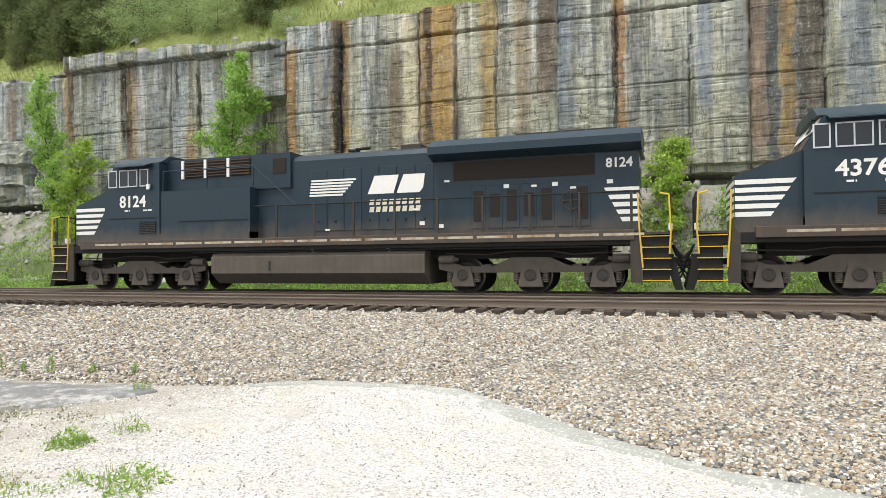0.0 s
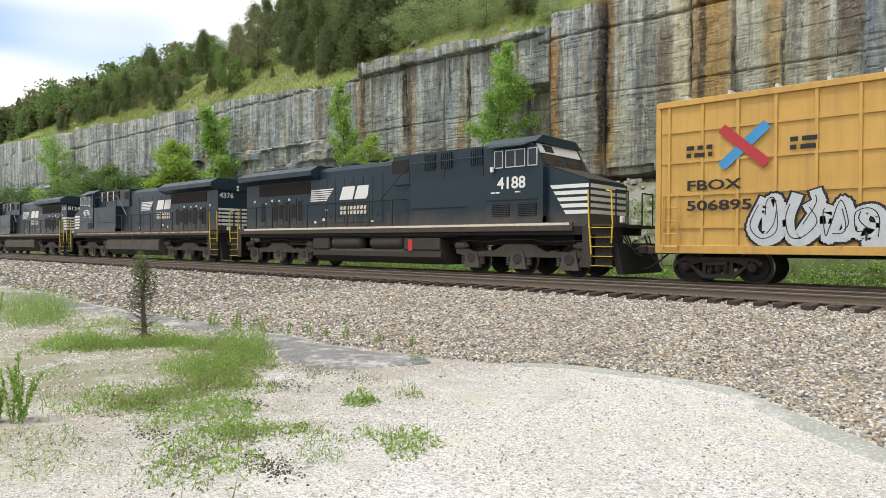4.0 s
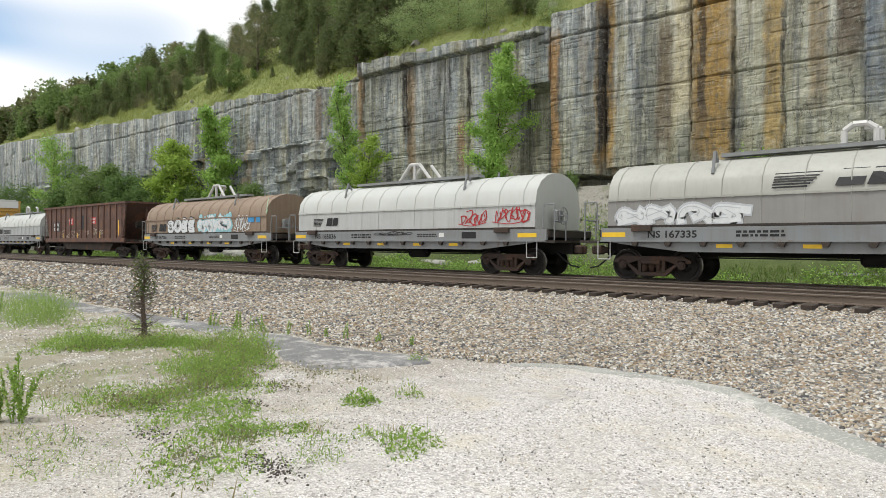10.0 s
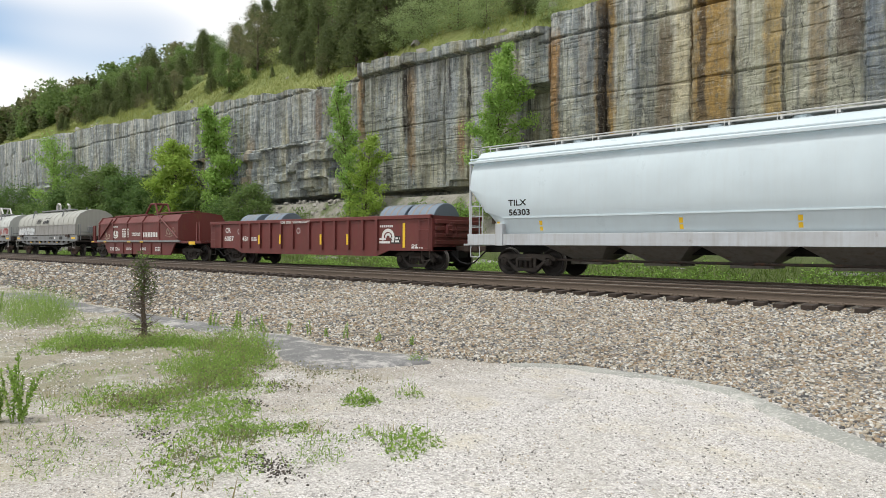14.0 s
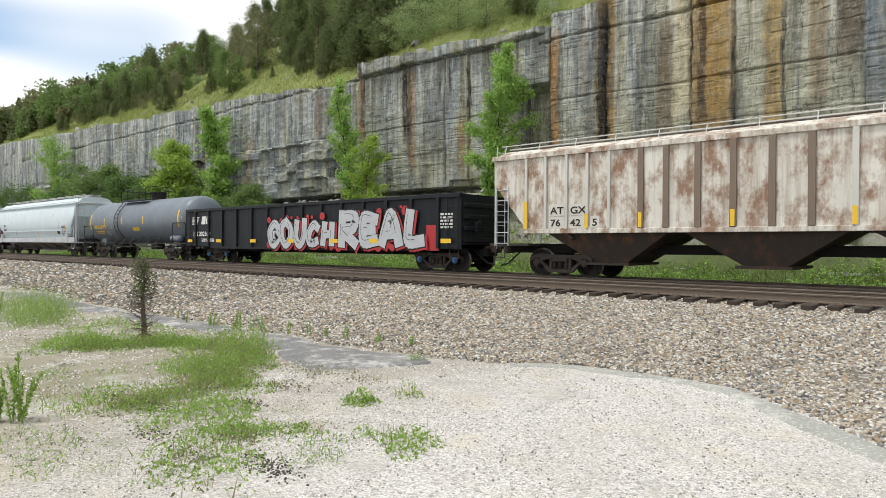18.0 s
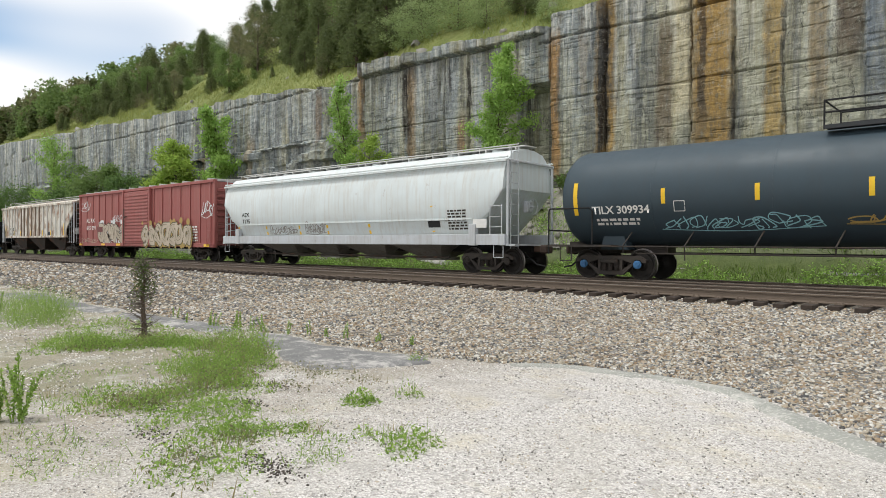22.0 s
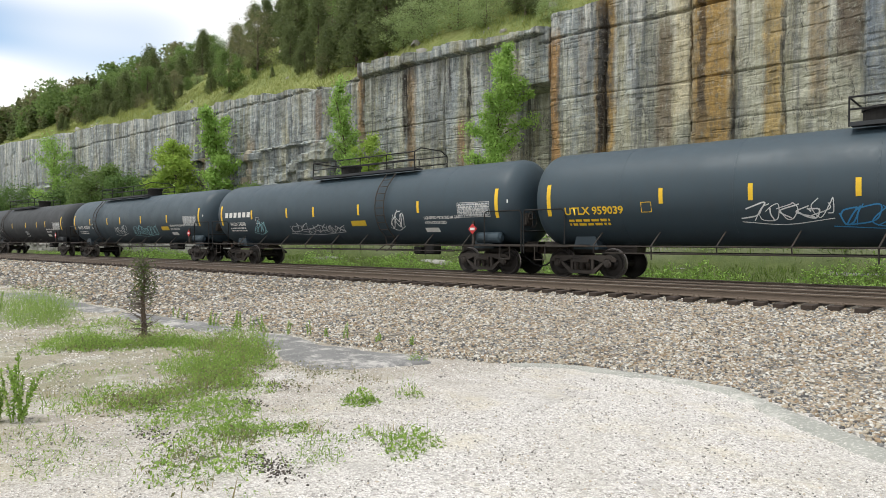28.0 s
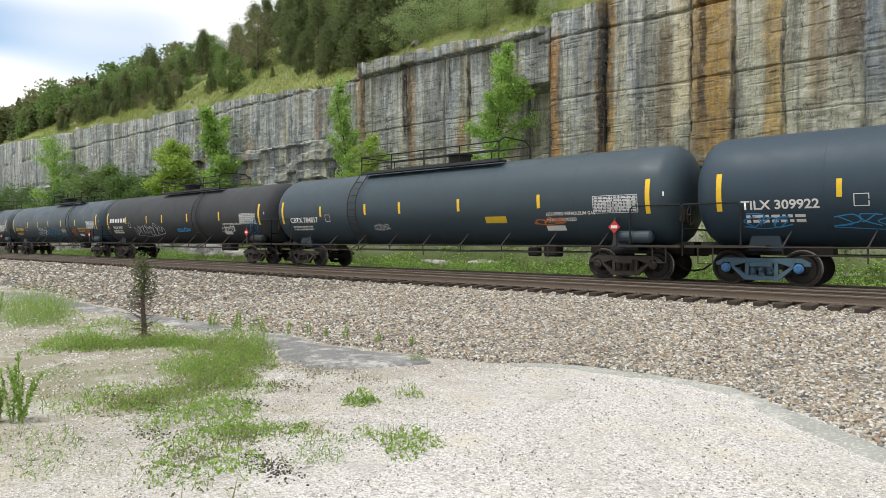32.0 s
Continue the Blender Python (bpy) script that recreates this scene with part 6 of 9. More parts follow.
part("top_rim", prism([(-1.56, 3.56), (-1.40, 3.56), (-1.40, 3.70), (-1.56, 3.70)], -7.5, 7.4), m_rustcar, oh)
part("far_rim", prism([(1.40, 3.56), (1.56, 3.56), (1.56, 3.70), (1.40, 3.70)], -7.5, 7.4), m_rustcar, oh)
for s in (-7.47, 7.3):
    part("end_rim", span(s, s + 0.12, -1.4, 1.4, 3.58, 3.70), m_rustcar, oh)
ribs(oh, [-6.0 + i * 0.99 for i in range(13)], -1.48, 1.34, 3.56, m_rustcar, 0.10, 0.07)
part("side_sill", span(-7.1, 7.2, -1.55, -1.42, 1.06, 1.34, 0.01), m_rustcar, oh)
part("far_sill", span(-7.1, 7.2, 1.42, 1.55, 1.06, 1.34), m_rustcar, oh)
part("belly", prism([(-4.6, 1.1), (-3.6, 0.55), (4.2, 0.48), (4.9, 1.1)], -1.25, 1.25, "y"), m_hopbelly, oh, "drop belly between the trucks")
part("floor", span(-6.8, 6.9, -1.4, 1.4, 1.0, 1.25), m_hopbelly, oh)
part("centre_sill", span(-7.4, 7.5, -0.3, 0.3, 0.75, 1.05), m_dark, oh)
for s in (-1, 1):
    ladder(oh, s * 7.0, -1.52, 1.05, 3.6, m_rustcar, 0.5)
    stirrup(oh, s * 6.9, -1.5, 0.6, 1.05, m_gear)
    part("end_platform", span(*sorted((s * 6.9, s * 7.6)), -1.4, 1.4, 1.0, 1.08), m_rustcar, oh)
brake_wheel(oh, 7.3, -0.6, 2.2, m_gear)
for x in (-5.5, 5.85):
    bogie(oh, x)
couplers(oh, 8.3)
OS = flat(-1.485)
sign(oh, "stencil_panel", -5.55, -4.95, 1.85, 2.55, m_ink, OS)
sign(oh, "stencil_panel", -4.85, -4.2, 1.85, 2.55, m_ink, OS)
lettering(oh, "IH", -5.4, 2.25, 0.22, m_white, flat(-1.50))
lettering(oh, "RX", -4.75, 2.25, 0.22, m_white, flat(-1.50))
lettering(oh, "30", -5.45, 1.92, 0.22, m_white, flat(-1.50))
lettering(oh, "661", -4.82, 1.92, 0.22, m_white, flat(-1.50))
for x in (-2.0, 2.1):
    sg = sign(oh, "warning_sign", x - 0.42, x + 0.42, 2.3, 2.8, m_red, OS, "red warning sign")
    lettering(sg, "DO NOT", x, 2.57, 0.15, m_white, flat(-1.495), 0.95, mid=True)
    lettering(sg, "TAMP", x, 2.36, 0.15, m_white, flat(-1.495), 0.95, mid=True)
sign(oh, "black_patch", -0.35, 0.45, 1.95, 2.95, m_ink, OS)
for x, ch in ((1.0, "D"), (2.3, "I"), (3.4, "B")):
    scrawl(oh, x - 0.25, x + 0.3, 1.6, 1.95, m_spray_cream, OS, int(x * 10), 0.025, 2)
scrawl(oh, -4.0, -0.5, 1.4, 2.1, m_spray_cream, OS, 61, 0.02, 4)
reflectors(oh, (-3.35, -0.55, 3.4), 1.36, 1.72, flat(-1.56), 0.10)
reflectors(oh, (6.2,), 1.5, 2.5, OS, 0.12)

# red coil car with folded shield cover
sh = vehicle("coil_car", -69.7 + 0.65, "dark red coil car with ribbed shield cover", "coil car")
part("deck", span(-7.2, 7.9, -1.45, 1.45, 1.02, 1.14), m_oxide, sh)
part("side_sill", prism([(-5.0, 1.05), (5.0, 1.05), (4.4, 0.32), (-4.3, 0.32)], -1.46, -1.38, "y"), m_oxide, sh, "deep fish-belly sill")
part("far_sill", prism([(-5.0, 1.05), (5.0, 1.05), (4.4, 0.32), (-4.3, 0.32)], 1.38, 1.46, "y"), m_oxide, sh)
part("centre_sill", span(-7.6, 8.2, -0.3, 0.3, 0.72, 1.03), m_dark, sh)
ribs(sh, [-3.2 + i * 1.3 for i in range(6)], -1.46, 0.34, 1.02, m_oxide, 0.06, 0.06)
part("deck_edge", span(-5.9, 5.6, -1.55, -1.45, 1.08, 1.18, 0.01), m_coilgrey, sh)
prof = [(-1.42, 1.16), (-1.42, 2.30), (-1.18, 2.66), (-0.3, 2.78), (0.3, 2.78), (1.18, 2.66), (1.42, 2.30), (1.42, 1.16)]
cv = part("cover", prism(prof, -5.85, 5.35), m_oxide, sh, "dark red shield cover")
for x in (-5.85, -3.6, -1.5, 0.7, 2.9, 5.3):
    part("cover_frame", prism([(a * 1.035, 1.16 + (b - 1.16) * 1.03) for a, b in prof], x - 0.06, x + 0.06), m_oxide, cv)
part("cover_lip", span(-5.85, 5.35, -1.47, -1.42, 2.24, 2.30), m_oxide, cv)
part("cover_brace", rods(0.05, 6, [(-3.6, -1.48, 2.55), (-5.75, -1.48, 1.25)], [(2.95, -1.48, 2.65), (5.3, -1.48, 1.3)]), m_oxide, cv, "diagonal brace")
part("roof_walk", add_span(span(-5.6, -0.6, -0.5, -0.1, 2.80, 2.88), 0.4, 5.3, -0.5, -0.1, 2.85, 2.92), m_oxide, sh)
part("lifting_eye", rods(0.06, 8, [(-1.2, -0.4, 2.78), (-0.35, -0.4, 3.5), (0.25, -0.4, 3.5), (0.65, -0.4, 2.78)], [(-0.3, -0.4, 3.5), (-0.3, 0.4, 3.5), (-1.2, 0.4, 2.78)], [(0.2, 0.4, 3.5), (0.65, 0.4, 2.78)], [(0.2, -0.4, 3.5), (0.2, 0.4, 3.5)]), m_oxide, sh)
part("brake_cylinder", lathe([(-0.4, 0.14), (-0.34, 0.26), (0.34, 0.26), (0.4, 0.14)], 14), m_oxide, sh).location = (-6.5, -0.9, 1.45)
for x in (-7.0, -6.8, 7.3, 7.6):
    part("stake", span(x - 0.05, x + 0.05, -1.40, -1.28, 1.14, 2.2), m_oxide, sh)
brake_wheel(sh, -7.0, -0.3, 1.9, m_oxide, -1)
for x in (-6.15, 6.15):
    bogie(sh, x)
couplers(sh, 8.55)
S = flat(-1.425)
name_bars(sh, -3.55, -2.85, 2.0, 2.12, 1, m_white, S, 7, 0)
scrawl(sh, -3.5, -2.9, 1.35, 1.9, m_white, S, 71, 0.10, 2)
name_bars(sh, -0.75, 0.45, 1.45, 1.68, 2, m_white, S, 12, 0)
name_bars(sh, 0.8, 2.95, 1.32, 1.72, 1, m_white, S, 10, 0)
bars(sh, -2.2, -1.2, 1.35, 1.95, 5, m_white, S, 72)
B = flat(-1.465)
lettering(sh, "CR631266", -4.0, 0.52, 0.24, m_white, B, 1.05)
bars(sh, -1.5, -0.6, 0.56, 0.74, 2, m_white, B, 73)
bars(sh, 0.5, 1.3, 0.56, 0.76, 2, m_white, B, 74)
bars(sh, 2.5, 3.3, 0.52, 0.80, 3, m_white, B, 75)
reflectors(sh, (-4.6, -0.9, 0.9, -6.6), 1.05, 1.12, flat(-1.56), 0.45)
reflectors(sh, (6.9, ), 0.95, 1.12, flat(-1.46), 0.7)
scrawl(sh, -5.0, -4.2, 1.25, 1.7, m_spray_cream, S, 76, 0.025, 3)
scrawl(sh, 3.8, 4.8, 1.4, 2.0, m_spray_cream, S, 77, 0.02, 4)


def gondola(u, cx, hb, z0, z1, zb, mat, label, posts, bog, L, cap=None, walls=0.08):
    """Open-top car: two ribbed sides, two ends, a floor."""
    car = vehicle("gondola_car", u + cx, label, "gondola car")
    for sg in (-1, 1):
        y0, y1 = sorted((sg * 1.40, sg * 1.48))
        part("side", prism([(-hb, z0), (-hb, z1), (hb, z1), (hb, z0), (hb - 2.3, z0), (hb - 3.0, zb), (-hb + 3.0, zb), (-hb + 2.3, z0)], y0, y1, "y"), mat, car)
        part("top_chord", span(-hb, hb, *sorted((sg * 1.38, sg * 1.56)), z1 - 0.12, z1 + 0.03, 0.015), mat, car)
    for s in (-1, 1):
        part("end_wall", span(*sorted((s * (hb - 0.08), s * hb)), -1.4, 1.4, z0, z1), mat, car)
        for i in range(4):
            z = z0 + 0.25 + i * (z1 - z0 - 0.3) / 4
            part("end_rib", span(*sorted((s * hb, s * (hb + 0.08))), -1.35, 1.35, z, z + 0.16, 0.02), mat, car)
        ladder(car, s * (hb - 0.35), -1.55, z0, z1 - 0.1, mat, 0.5)
        stirrup(car, s * (hb - 0.3), -1.5, z0 - 0.35, z0, m_gear)
    part("floor", span(-hb, hb, -1.4, 1.4, z0 + 0.02, z0 + 0.16), m_hopbelly, car)
    part("centre_sill", span(-hb - 0.3, hb + 0.3, -0.3, 0.3, z0 - 0.25, z0 + 0.02), m_dark, car)
    ribs(car, posts, -1.48, max(zb, z0) + 0.02, z1 - 0.10, mat, 0.13, 0.09)
    for x in bog:
        bogie(car, x, m_gear, cap)
    couplers(car, L / 2)
    brake_wheel(car, hb + 0.25, -0.6, z0 + 0.8, mat)
    return car


gon = gondola(-52.2, 0.12, 7.95, 0.78, 2.12, 0.55, m_oxide, "dark red gondola car loaded with steel coils", [-6.85, -5.01, -4.2, -3.3, -2.44, -1.56, -0.64, 0.57, 1.47, 2.36, 3.25, 4.15, 4.99], (-6.2, 6.75), 17.4)
G = flat(-1.485)
lettering(gon, "CR", -6.5, 1.58, 0.25, m_white, G, 1.1)
lettering(gon, "6087", -6.6, 1.15, 0.25, m_white, G, 1.3)
lettering(gon, "43", -4.9, 1.15, 0.25, m_white, G, 1.1)
lettering(gon, "COIL STEEL LOADING ONLY", -1.56, 1.955, 0.11, m_white, flat(-1.56), 1.15)
name_bars(gon, 5.15, 5.92, 1.68, 1.80, 1, m_white, G, 7, 0)
bm = bmesh.new()
ribbon(bm, [(5.62 + 0.30 * math.cos(a * math.pi / 8), 1.32 + 0.26 * math.sin(a * math.pi / 8)) for a in range(-1, 10)], 0.12, G, 0.007)
ribbon(bm, [(5.62 + 0.13 * math.cos(a * math.pi / 8), 1.32 + 0.10 * math.sin(a * math.pi / 8)) for a in range(0, 9)], 0.09, G, 0.007)
rect(bm, 5.12, 5.72, 1.06, 1.15, G, 0.008)
rect(bm, 5.12, 5.5, 1.20, 1.27, G, 0.008)
part("emblem", bm, m_white, gon)
sign(gon, "data_plate", 5.78, 6.32, 1.05, 1.35, m_gear, G)
bars(gon, 5.82, 6.28, 1.08, 1.32, 2, m_white, flat(-1.49), 81)
lettering(gon, "G47", 6.91, 0.93, 0.11, m_white, G, 1.2)
reflectors(gon, (-6.95, 6.5), 0.9, 1.85, G, 0.14)
reflectors(gon, (-3.3, -1.56, 1.47, 3.25), 1.0, 1.45, flat(-1.575), 0.13)
for x in (-5.2, -0.25):
    bm = bmesh.new()
    ribbon(bm, [(x + 0.12 * math.cos(a * math.pi / 6), 1.62 + 0.12 * math.sin(a * math.pi / 6)) for a in range(13)], 0.03, G, 0.007)
    part("symbol", bm, m_white, gon)
bars(gon, -4.6, -3.6, 1.15, 1.35, 2, m_white, G, 82)
bars(gon, 6.9, 7.5, 0.85, 0.95, 1, m_white, G, 83)
COILS = []
for x, r in ((-5.25, 0.80), (-3.1, 0.80), (5.35, 0.85), (6.95, 0.85)):
    # rolled about the car's length: wall, bore and bands
    bm = lathe([(-0.72, 0.30), (-0.72, r - 0.02), (-0.70, r), (0.70, r), (0.72, r - 0.02), (0.72, 0.30), (0.3, 0.30)], 40)
    k = part("steel_coil", bm, m_coil, gon, "banded roll of sheet steel", True)
    k.location = (x, -0.3, 0.94 + r)
    for dx in (-0.42, -0.05, 0.32):
        part("band", lathe([(dx - 0.025, r - 0.03), (dx - 0.025, r + 0.006), (dx + 0.025, r + 0.006), (dx + 0.025, r - 0.03)], 40), m_band, k)

nsg = gondola(3.0, -0.52, 9.98, 0.86, 2.86, 0.75, m_gonblack, "long black gondola car with silver and red graffiti", [-8.9 + i * 1.37 for i in range(14)], (-7.4, 8.45), 21.2, m_blue)
N = flat(-1.485)
emblem(nsg, -9.35, 2.05, 1.9, 0.42, m_white, N)
lettering(nsg, "NS 202369", -9.2, 1.42, 0.24, m_white, N, 1.2)
bars(nsg, -8.3, -7.0, 1.1, 1.3, 2, m_white, N, 91)
mural(nsg, -2.0, 3.0, 0.85, 2.25, 5, m_spray_silver, m_ink, flat(-1.575), 92, m_spray_red, "GOUCH")
mural(nsg, 3.2, 8.3, 0.85, 2.5, 4, m_spray_silver, m_ink, flat(-1.575), 93, m_spray_red, "REAL")
sign(nsg, "graffiti_block", 8.3, 8.95, 0.8, 1.75, m_spray_red, N)
reflectors(nsg, (-9.4, -6.4, -3.2, -0.1, 3.0, 5.5, 9.35), 1.08, 1.24, flat(-1.58), 0.5)
bars(nsg, 9.0, 9.6, 1.6, 2.2, 5, m_white, N, 94)


HOP_Z, HOP_Y = [1.40, 1.65, 1.95, 2.35, 2.75, 3.15, 3.5, 3.72], [1.34, 1.42, 1.49, 1.535, 1.545, 1.525, 1.47, 1.40]


def hop_side(z):
    """Where the bulging hopper side stands at height z."""
    return -float(np.interp(z, HOP_Z, HOP_Y))


def round_hopper(u, cx, hb, label, reporting, number, mat, bog, L, bays, z_eave=4.0, z_top=4.45, seed=1):
    """Covered hopper with smooth bulging sides, cut-back ends and a running board."""
    car = vehicle("covered_hopper", u + cx, label, "covered hopper")
    zs, ys = HOP_Z + [z_eave], HOP_Y + [1.30]
    sec = [(-y, z) for y, z in zip(ys, zs)] + [(-0.9, z_eave + (z_top - z_eave) * 0.75), (-0.35, z_top), (0.35, z_top), (0.9, z_eave + (z_top - z_eave) * 0.75)] + [(y, z) for y, z in zip(ys[::-1], zs[::-1])]
    bm = bmesh.new()
    rings = []
    for x, cut in ((-hb + 0.1, 2.95), (-hb + 0.75, 2.15), (-hb + 1.5, 1.40), (hb - 1.5, 1.40), (hb - 0.75, 2.15), (hb - 0.1, 2.95)):
        rings.append([bm.verts.new((x, y, max(z, cut) if z < z_eave - 0.2 else z)) for y, z in sec])
    n = len(sec)
    for a, b in zip(rings, rings[1:]):
        for i in range(n):
            bm.faces.new((a[i], a[(i + 1) % n], b[(i + 1) % n], b[i]))
    bm.faces.new(rings[0][::-1])
    bm.faces.new(rings[-1])
    bmesh.ops.recalc_face_normals(bm, faces=bm.faces[:])
    body = part("body", bm, mat, car, "smooth bulging hopper side", True)
    for sg in (-1, 1):
        part("roof_rail", span(-hb, hb, *sorted((sg * 1.40, sg * 1.52)), z_eave - 0.06, z_eave + 0.03, 0.01), mat, car)
        part("roof_rail", span(-hb, hb, *sorted((sg * 1.36, sg * 1.46)), z_eave + 0.08, z_eave + 0.13, 0.01), mat, car)
        part("side_sill", span(-hb, hb, *sorted((sg * 1.42, sg * 1.56)), 1.02, 1.40, 0.01), m_hopsill, car)
        part("lower_ledge", span(-hb + 1.5, hb - 1.5, *sorted((sg * 1.42, sg * 1.515)), 1.92, 1.96), mat, car)
    part("running_board", span(-hb, hb, -0.35, 0.35, z_top + 0.10, z_top + 0.14), m_galv, car)
    part("board_edge", rods(0.02, 5, [(-hb, -0.75, z_top + 0.12), (hb, -0.75, z_top + 0.12)]), m_galv, car)
    bm = bmesh.new()
    for i in range(14):
        x = -hb + 0.4 + i * (2 * hb - 0.8) / 13
        add_rod(bm, (x, -0.75, z_top + 0.12), (x, -0.8, z_eave + 0.25), 0.014, 5)
        add_box(bm, x, 0, z_top + 0.06, 0.05, 0.8, 0.1)
    part("board_bracket", bm, m_galv, car)
    for i in range(8):
        part("hatch", add_rod(bmesh.new(), (-hb + 1.4 + i * (2 * hb - 2.8) / 7, 0.0, z_top), (-hb + 1.4 + i * (2 * hb - 2.8) / 7, 0, z_top + 0.09), 0.28, 12), mat, car)
    # outlet bays
    for i in range(bays):
        x = (i - (bays - 1) / 2) * (2 * (hb - 2.9)) / bays
        w = (hb - 2.9) / bays
        for yy in (0,):
            bm = bmesh.new()
            a = [(x - w * 0.92, -1.38, 1.05), (x + w * 0.92, -1.38, 1.05), (x + w * 0.92, 1.38, 1.05), (x - w * 0.92, 1.38, 1.05)]
            b = [(x - w * 0.35, -0.4, 0.52), (x + w * 0.35, -0.4, 0.52), (x + w * 0.35, 0.4, 0.52), (x - w * 0.35, 0.4, 0.52)]
            va, vb = [bm.verts.new(p) for p in a], [bm.verts.new(p) for p in b]
            for k in range(4):
                bm.faces.new((va[k], va[(k + 1) % 4], vb[(k + 1) % 4], vb[k]))
            bm.faces.new(vb[::-1])
            bmesh.ops.recalc_face_normals(bm, faces=bm.faces[:])
            add_box(bm, x, 0, 0.48, w * 0.9, 1.1, 0.12)
            part("outlet_bay", bm, m_hopbay, car, "funnel-shaped outlet bay")
    part("outlet_pipe", rods(0.04, 6, [(-hb + 3, -0.9, 0.55), (hb - 3, -0.9, 0.55)]), m_hopbelly, car)
    for s in (-1, 1):
        part("end_slope", prism([(s * (hb - 2.2), 1.42), (s * (hb - 0.3), 2.95), (s * (hb - 0.38), 2.98), (s * (hb - 2.3), 1.45)], -1.3, 1.3, "y"), m_gear, car)
        part("bolster_plate", span(*sorted((s * (hb - 1.55), s * (hb - 1.25))), -1.60, -1.40, 1.0, 1.75, 0.01), m_hopsill, car)
        part("end_frame", rods(0.05, 6, [(s * hb, -1.40, 1.0), (s * hb, -1.38, z_eave)], [(s * hb, 1.40, 1.0), (s * hb, 1.38, z_eave)], [(s * hb, -1.38, z_eave), (s * hb, 1.38, z_eave)]), m_hopsill, car)
        ladder(car, s * (hb + 0.05), -1.05, 0.9, z_top, m_hopsill, 0.45, "y")
        ladder(car, s * (hb - 0.4), -1.52, 1.2, 2.4, m_hopsill, 0.5)
        stirrup(car, s * (hb - 0.3), -1.5, 0.6, 1.05, m_hopsill)
        part("end_platform", span(*sorted((s * (hb - 0.3), s * (hb + 0.3))), -1.4, 1.4, 1.0, 1.06), m_hopsill, car)
    brake_wheel(car, hb - 0.1, 0.3, 2.4, m_hopsill)
    part("centre_sill", span(-hb - 0.2, hb + 0.2, -0.25, 0.25, 0.76, 1.05), m_dark, car)
    for x in bog:
        bogie(car, x)
    couplers(car, L / 2)
    S = hop_side
    lettering(car, reporting, -hb + 1.75, 2.34, 0.20, m_ink, S, 1.25)
    lettering(car, number, -hb + 1.75, 2.02, 0.20, m_ink, S, 1.25)
    sign(car, "data_plate", hb - 3.6, hb - 3.0, 1.66, 1.9, m_ink, S)
    bars(car, hb - 2.6, hb - 1.7, 1.55, 2.3, 7, m_gear, S, seed)
    return car


silx = round_hopper(-33.35, 0.18, 9.18, "smooth white covered hopper with four outlet bays", "TILX", "56303", m_hopwhite, (-7.05, 7.75), 20.3, 5, 3.92, 4.42, 101)
reflectors(silx, (7.2,), 1.9, 2.4, hop_side, 0.13)
reflectors(silx, (-7.9, -6.2, -1.6, 1.4, 5.0), 1.5, 1.82, hop_side, 0.11)
reflectors(silx, (7.2,), 1.45, 1.85, hop_side, 0.13)
wp = round_hopper(60.9, -0.35, 8.98, "white covered hopper with rust stains and faint scrawl", "AEX", "7175", m_hopstained, (-6.95, 7.85), 19.55, 4, 3.92, 4.4, 102)
reflectors(wp, (5.6,), 1.5, 2.45, hop_side, 0.13)
reflectors(wp, (-7.6, -5.2, -2.6, -0.6, 2.1), 1.45, 1.85, hop_side, 0.12)
m_smudge = plain("faded_spray", (0.26, 0.24, 0.22), 0.7, 0, 0.4)
scrawl(wp, -5.0, -2.9, 1.45, 1.85, m_smudge, hop_side, 103, 0.03, 9)
scrawl(wp, -2.2, -0.8, 1.45, 1.95, m_smudge, hop_side, 104, 0.03, 8)
sign(wp, "end_label", 7.6, 8.2, 1.62, 1.92, m_white, flat(-1.54))

# rusted ribbed covered hopper
rh = vehicle("covered_hopper", 22.5 - 0.2, "white covered hopper with heavy brown rust and ribs", "covered hopper")
for sg in (-1, 1):
    y0, y1 = sorted((sg * 1.42, sg * 1.48))
    part("side", prism([(-7.0, 1.50), (-8.35, 3.10), (-8.35, 3.95), (8.3, 3.95), (8.3, 3.10), (7.0, 1.95), (7.0, 1.50)], y0, y1, "y"), m_hoprust, rh, "rust-stained side sheet")
    part("side_sill", span(-7.2, 7.2, *sorted((sg * 1.40, sg * 1.54)), 1.40, 1.54, 0.01), m_hoprust, rh)
    part("top_chord", span(-8.4, 8.35, *sorted((sg * 1.40, sg * 1.55)), 3.86, 4.02, 0.01), m_hoprust, rh)
part("roof", prism([(-1.45, 3.98), (-0.8, 4.25), (0.8, 4.25), (1.45, 3.98)], -8.35, 8.3), m_hoprust, rh)
ribs(rh, [-7.02, -6.28, -5.51, -4.78, -4.05], -1.48, 1.54, 3.86, m_ribpale, 0.09, 0.07)
ribs(rh, [-3.05, -2.3, -1.41, -0.48, 0.47, 1.37], -1.48, 1.54, 3.86, m_ribbrown, 0.17, 0.07)
ribs(rh, [2.29, 3.2, 4.1, 5.0, 5.9, 6.85], -1.48, 1.54, 3.86, m_ribpale, 0.14, 0.07)
part("running_board", span(-8.5, 8.5, -0.4, 0.4, 4.38, 4.42), m_galv, rh)
bm = rods(0.018, 5, [(-8.5, -0.85, 4.45), (8.5, -0.85, 4.45)])
for i in range(13):
    add_rod(bm, (-8.3 + i * 1.38, -0.85, 4.45), (-8.3 + i * 1.38, -0.95, 4.15), 0.016, 5)
part("board_edge", bm, m_galv, rh)
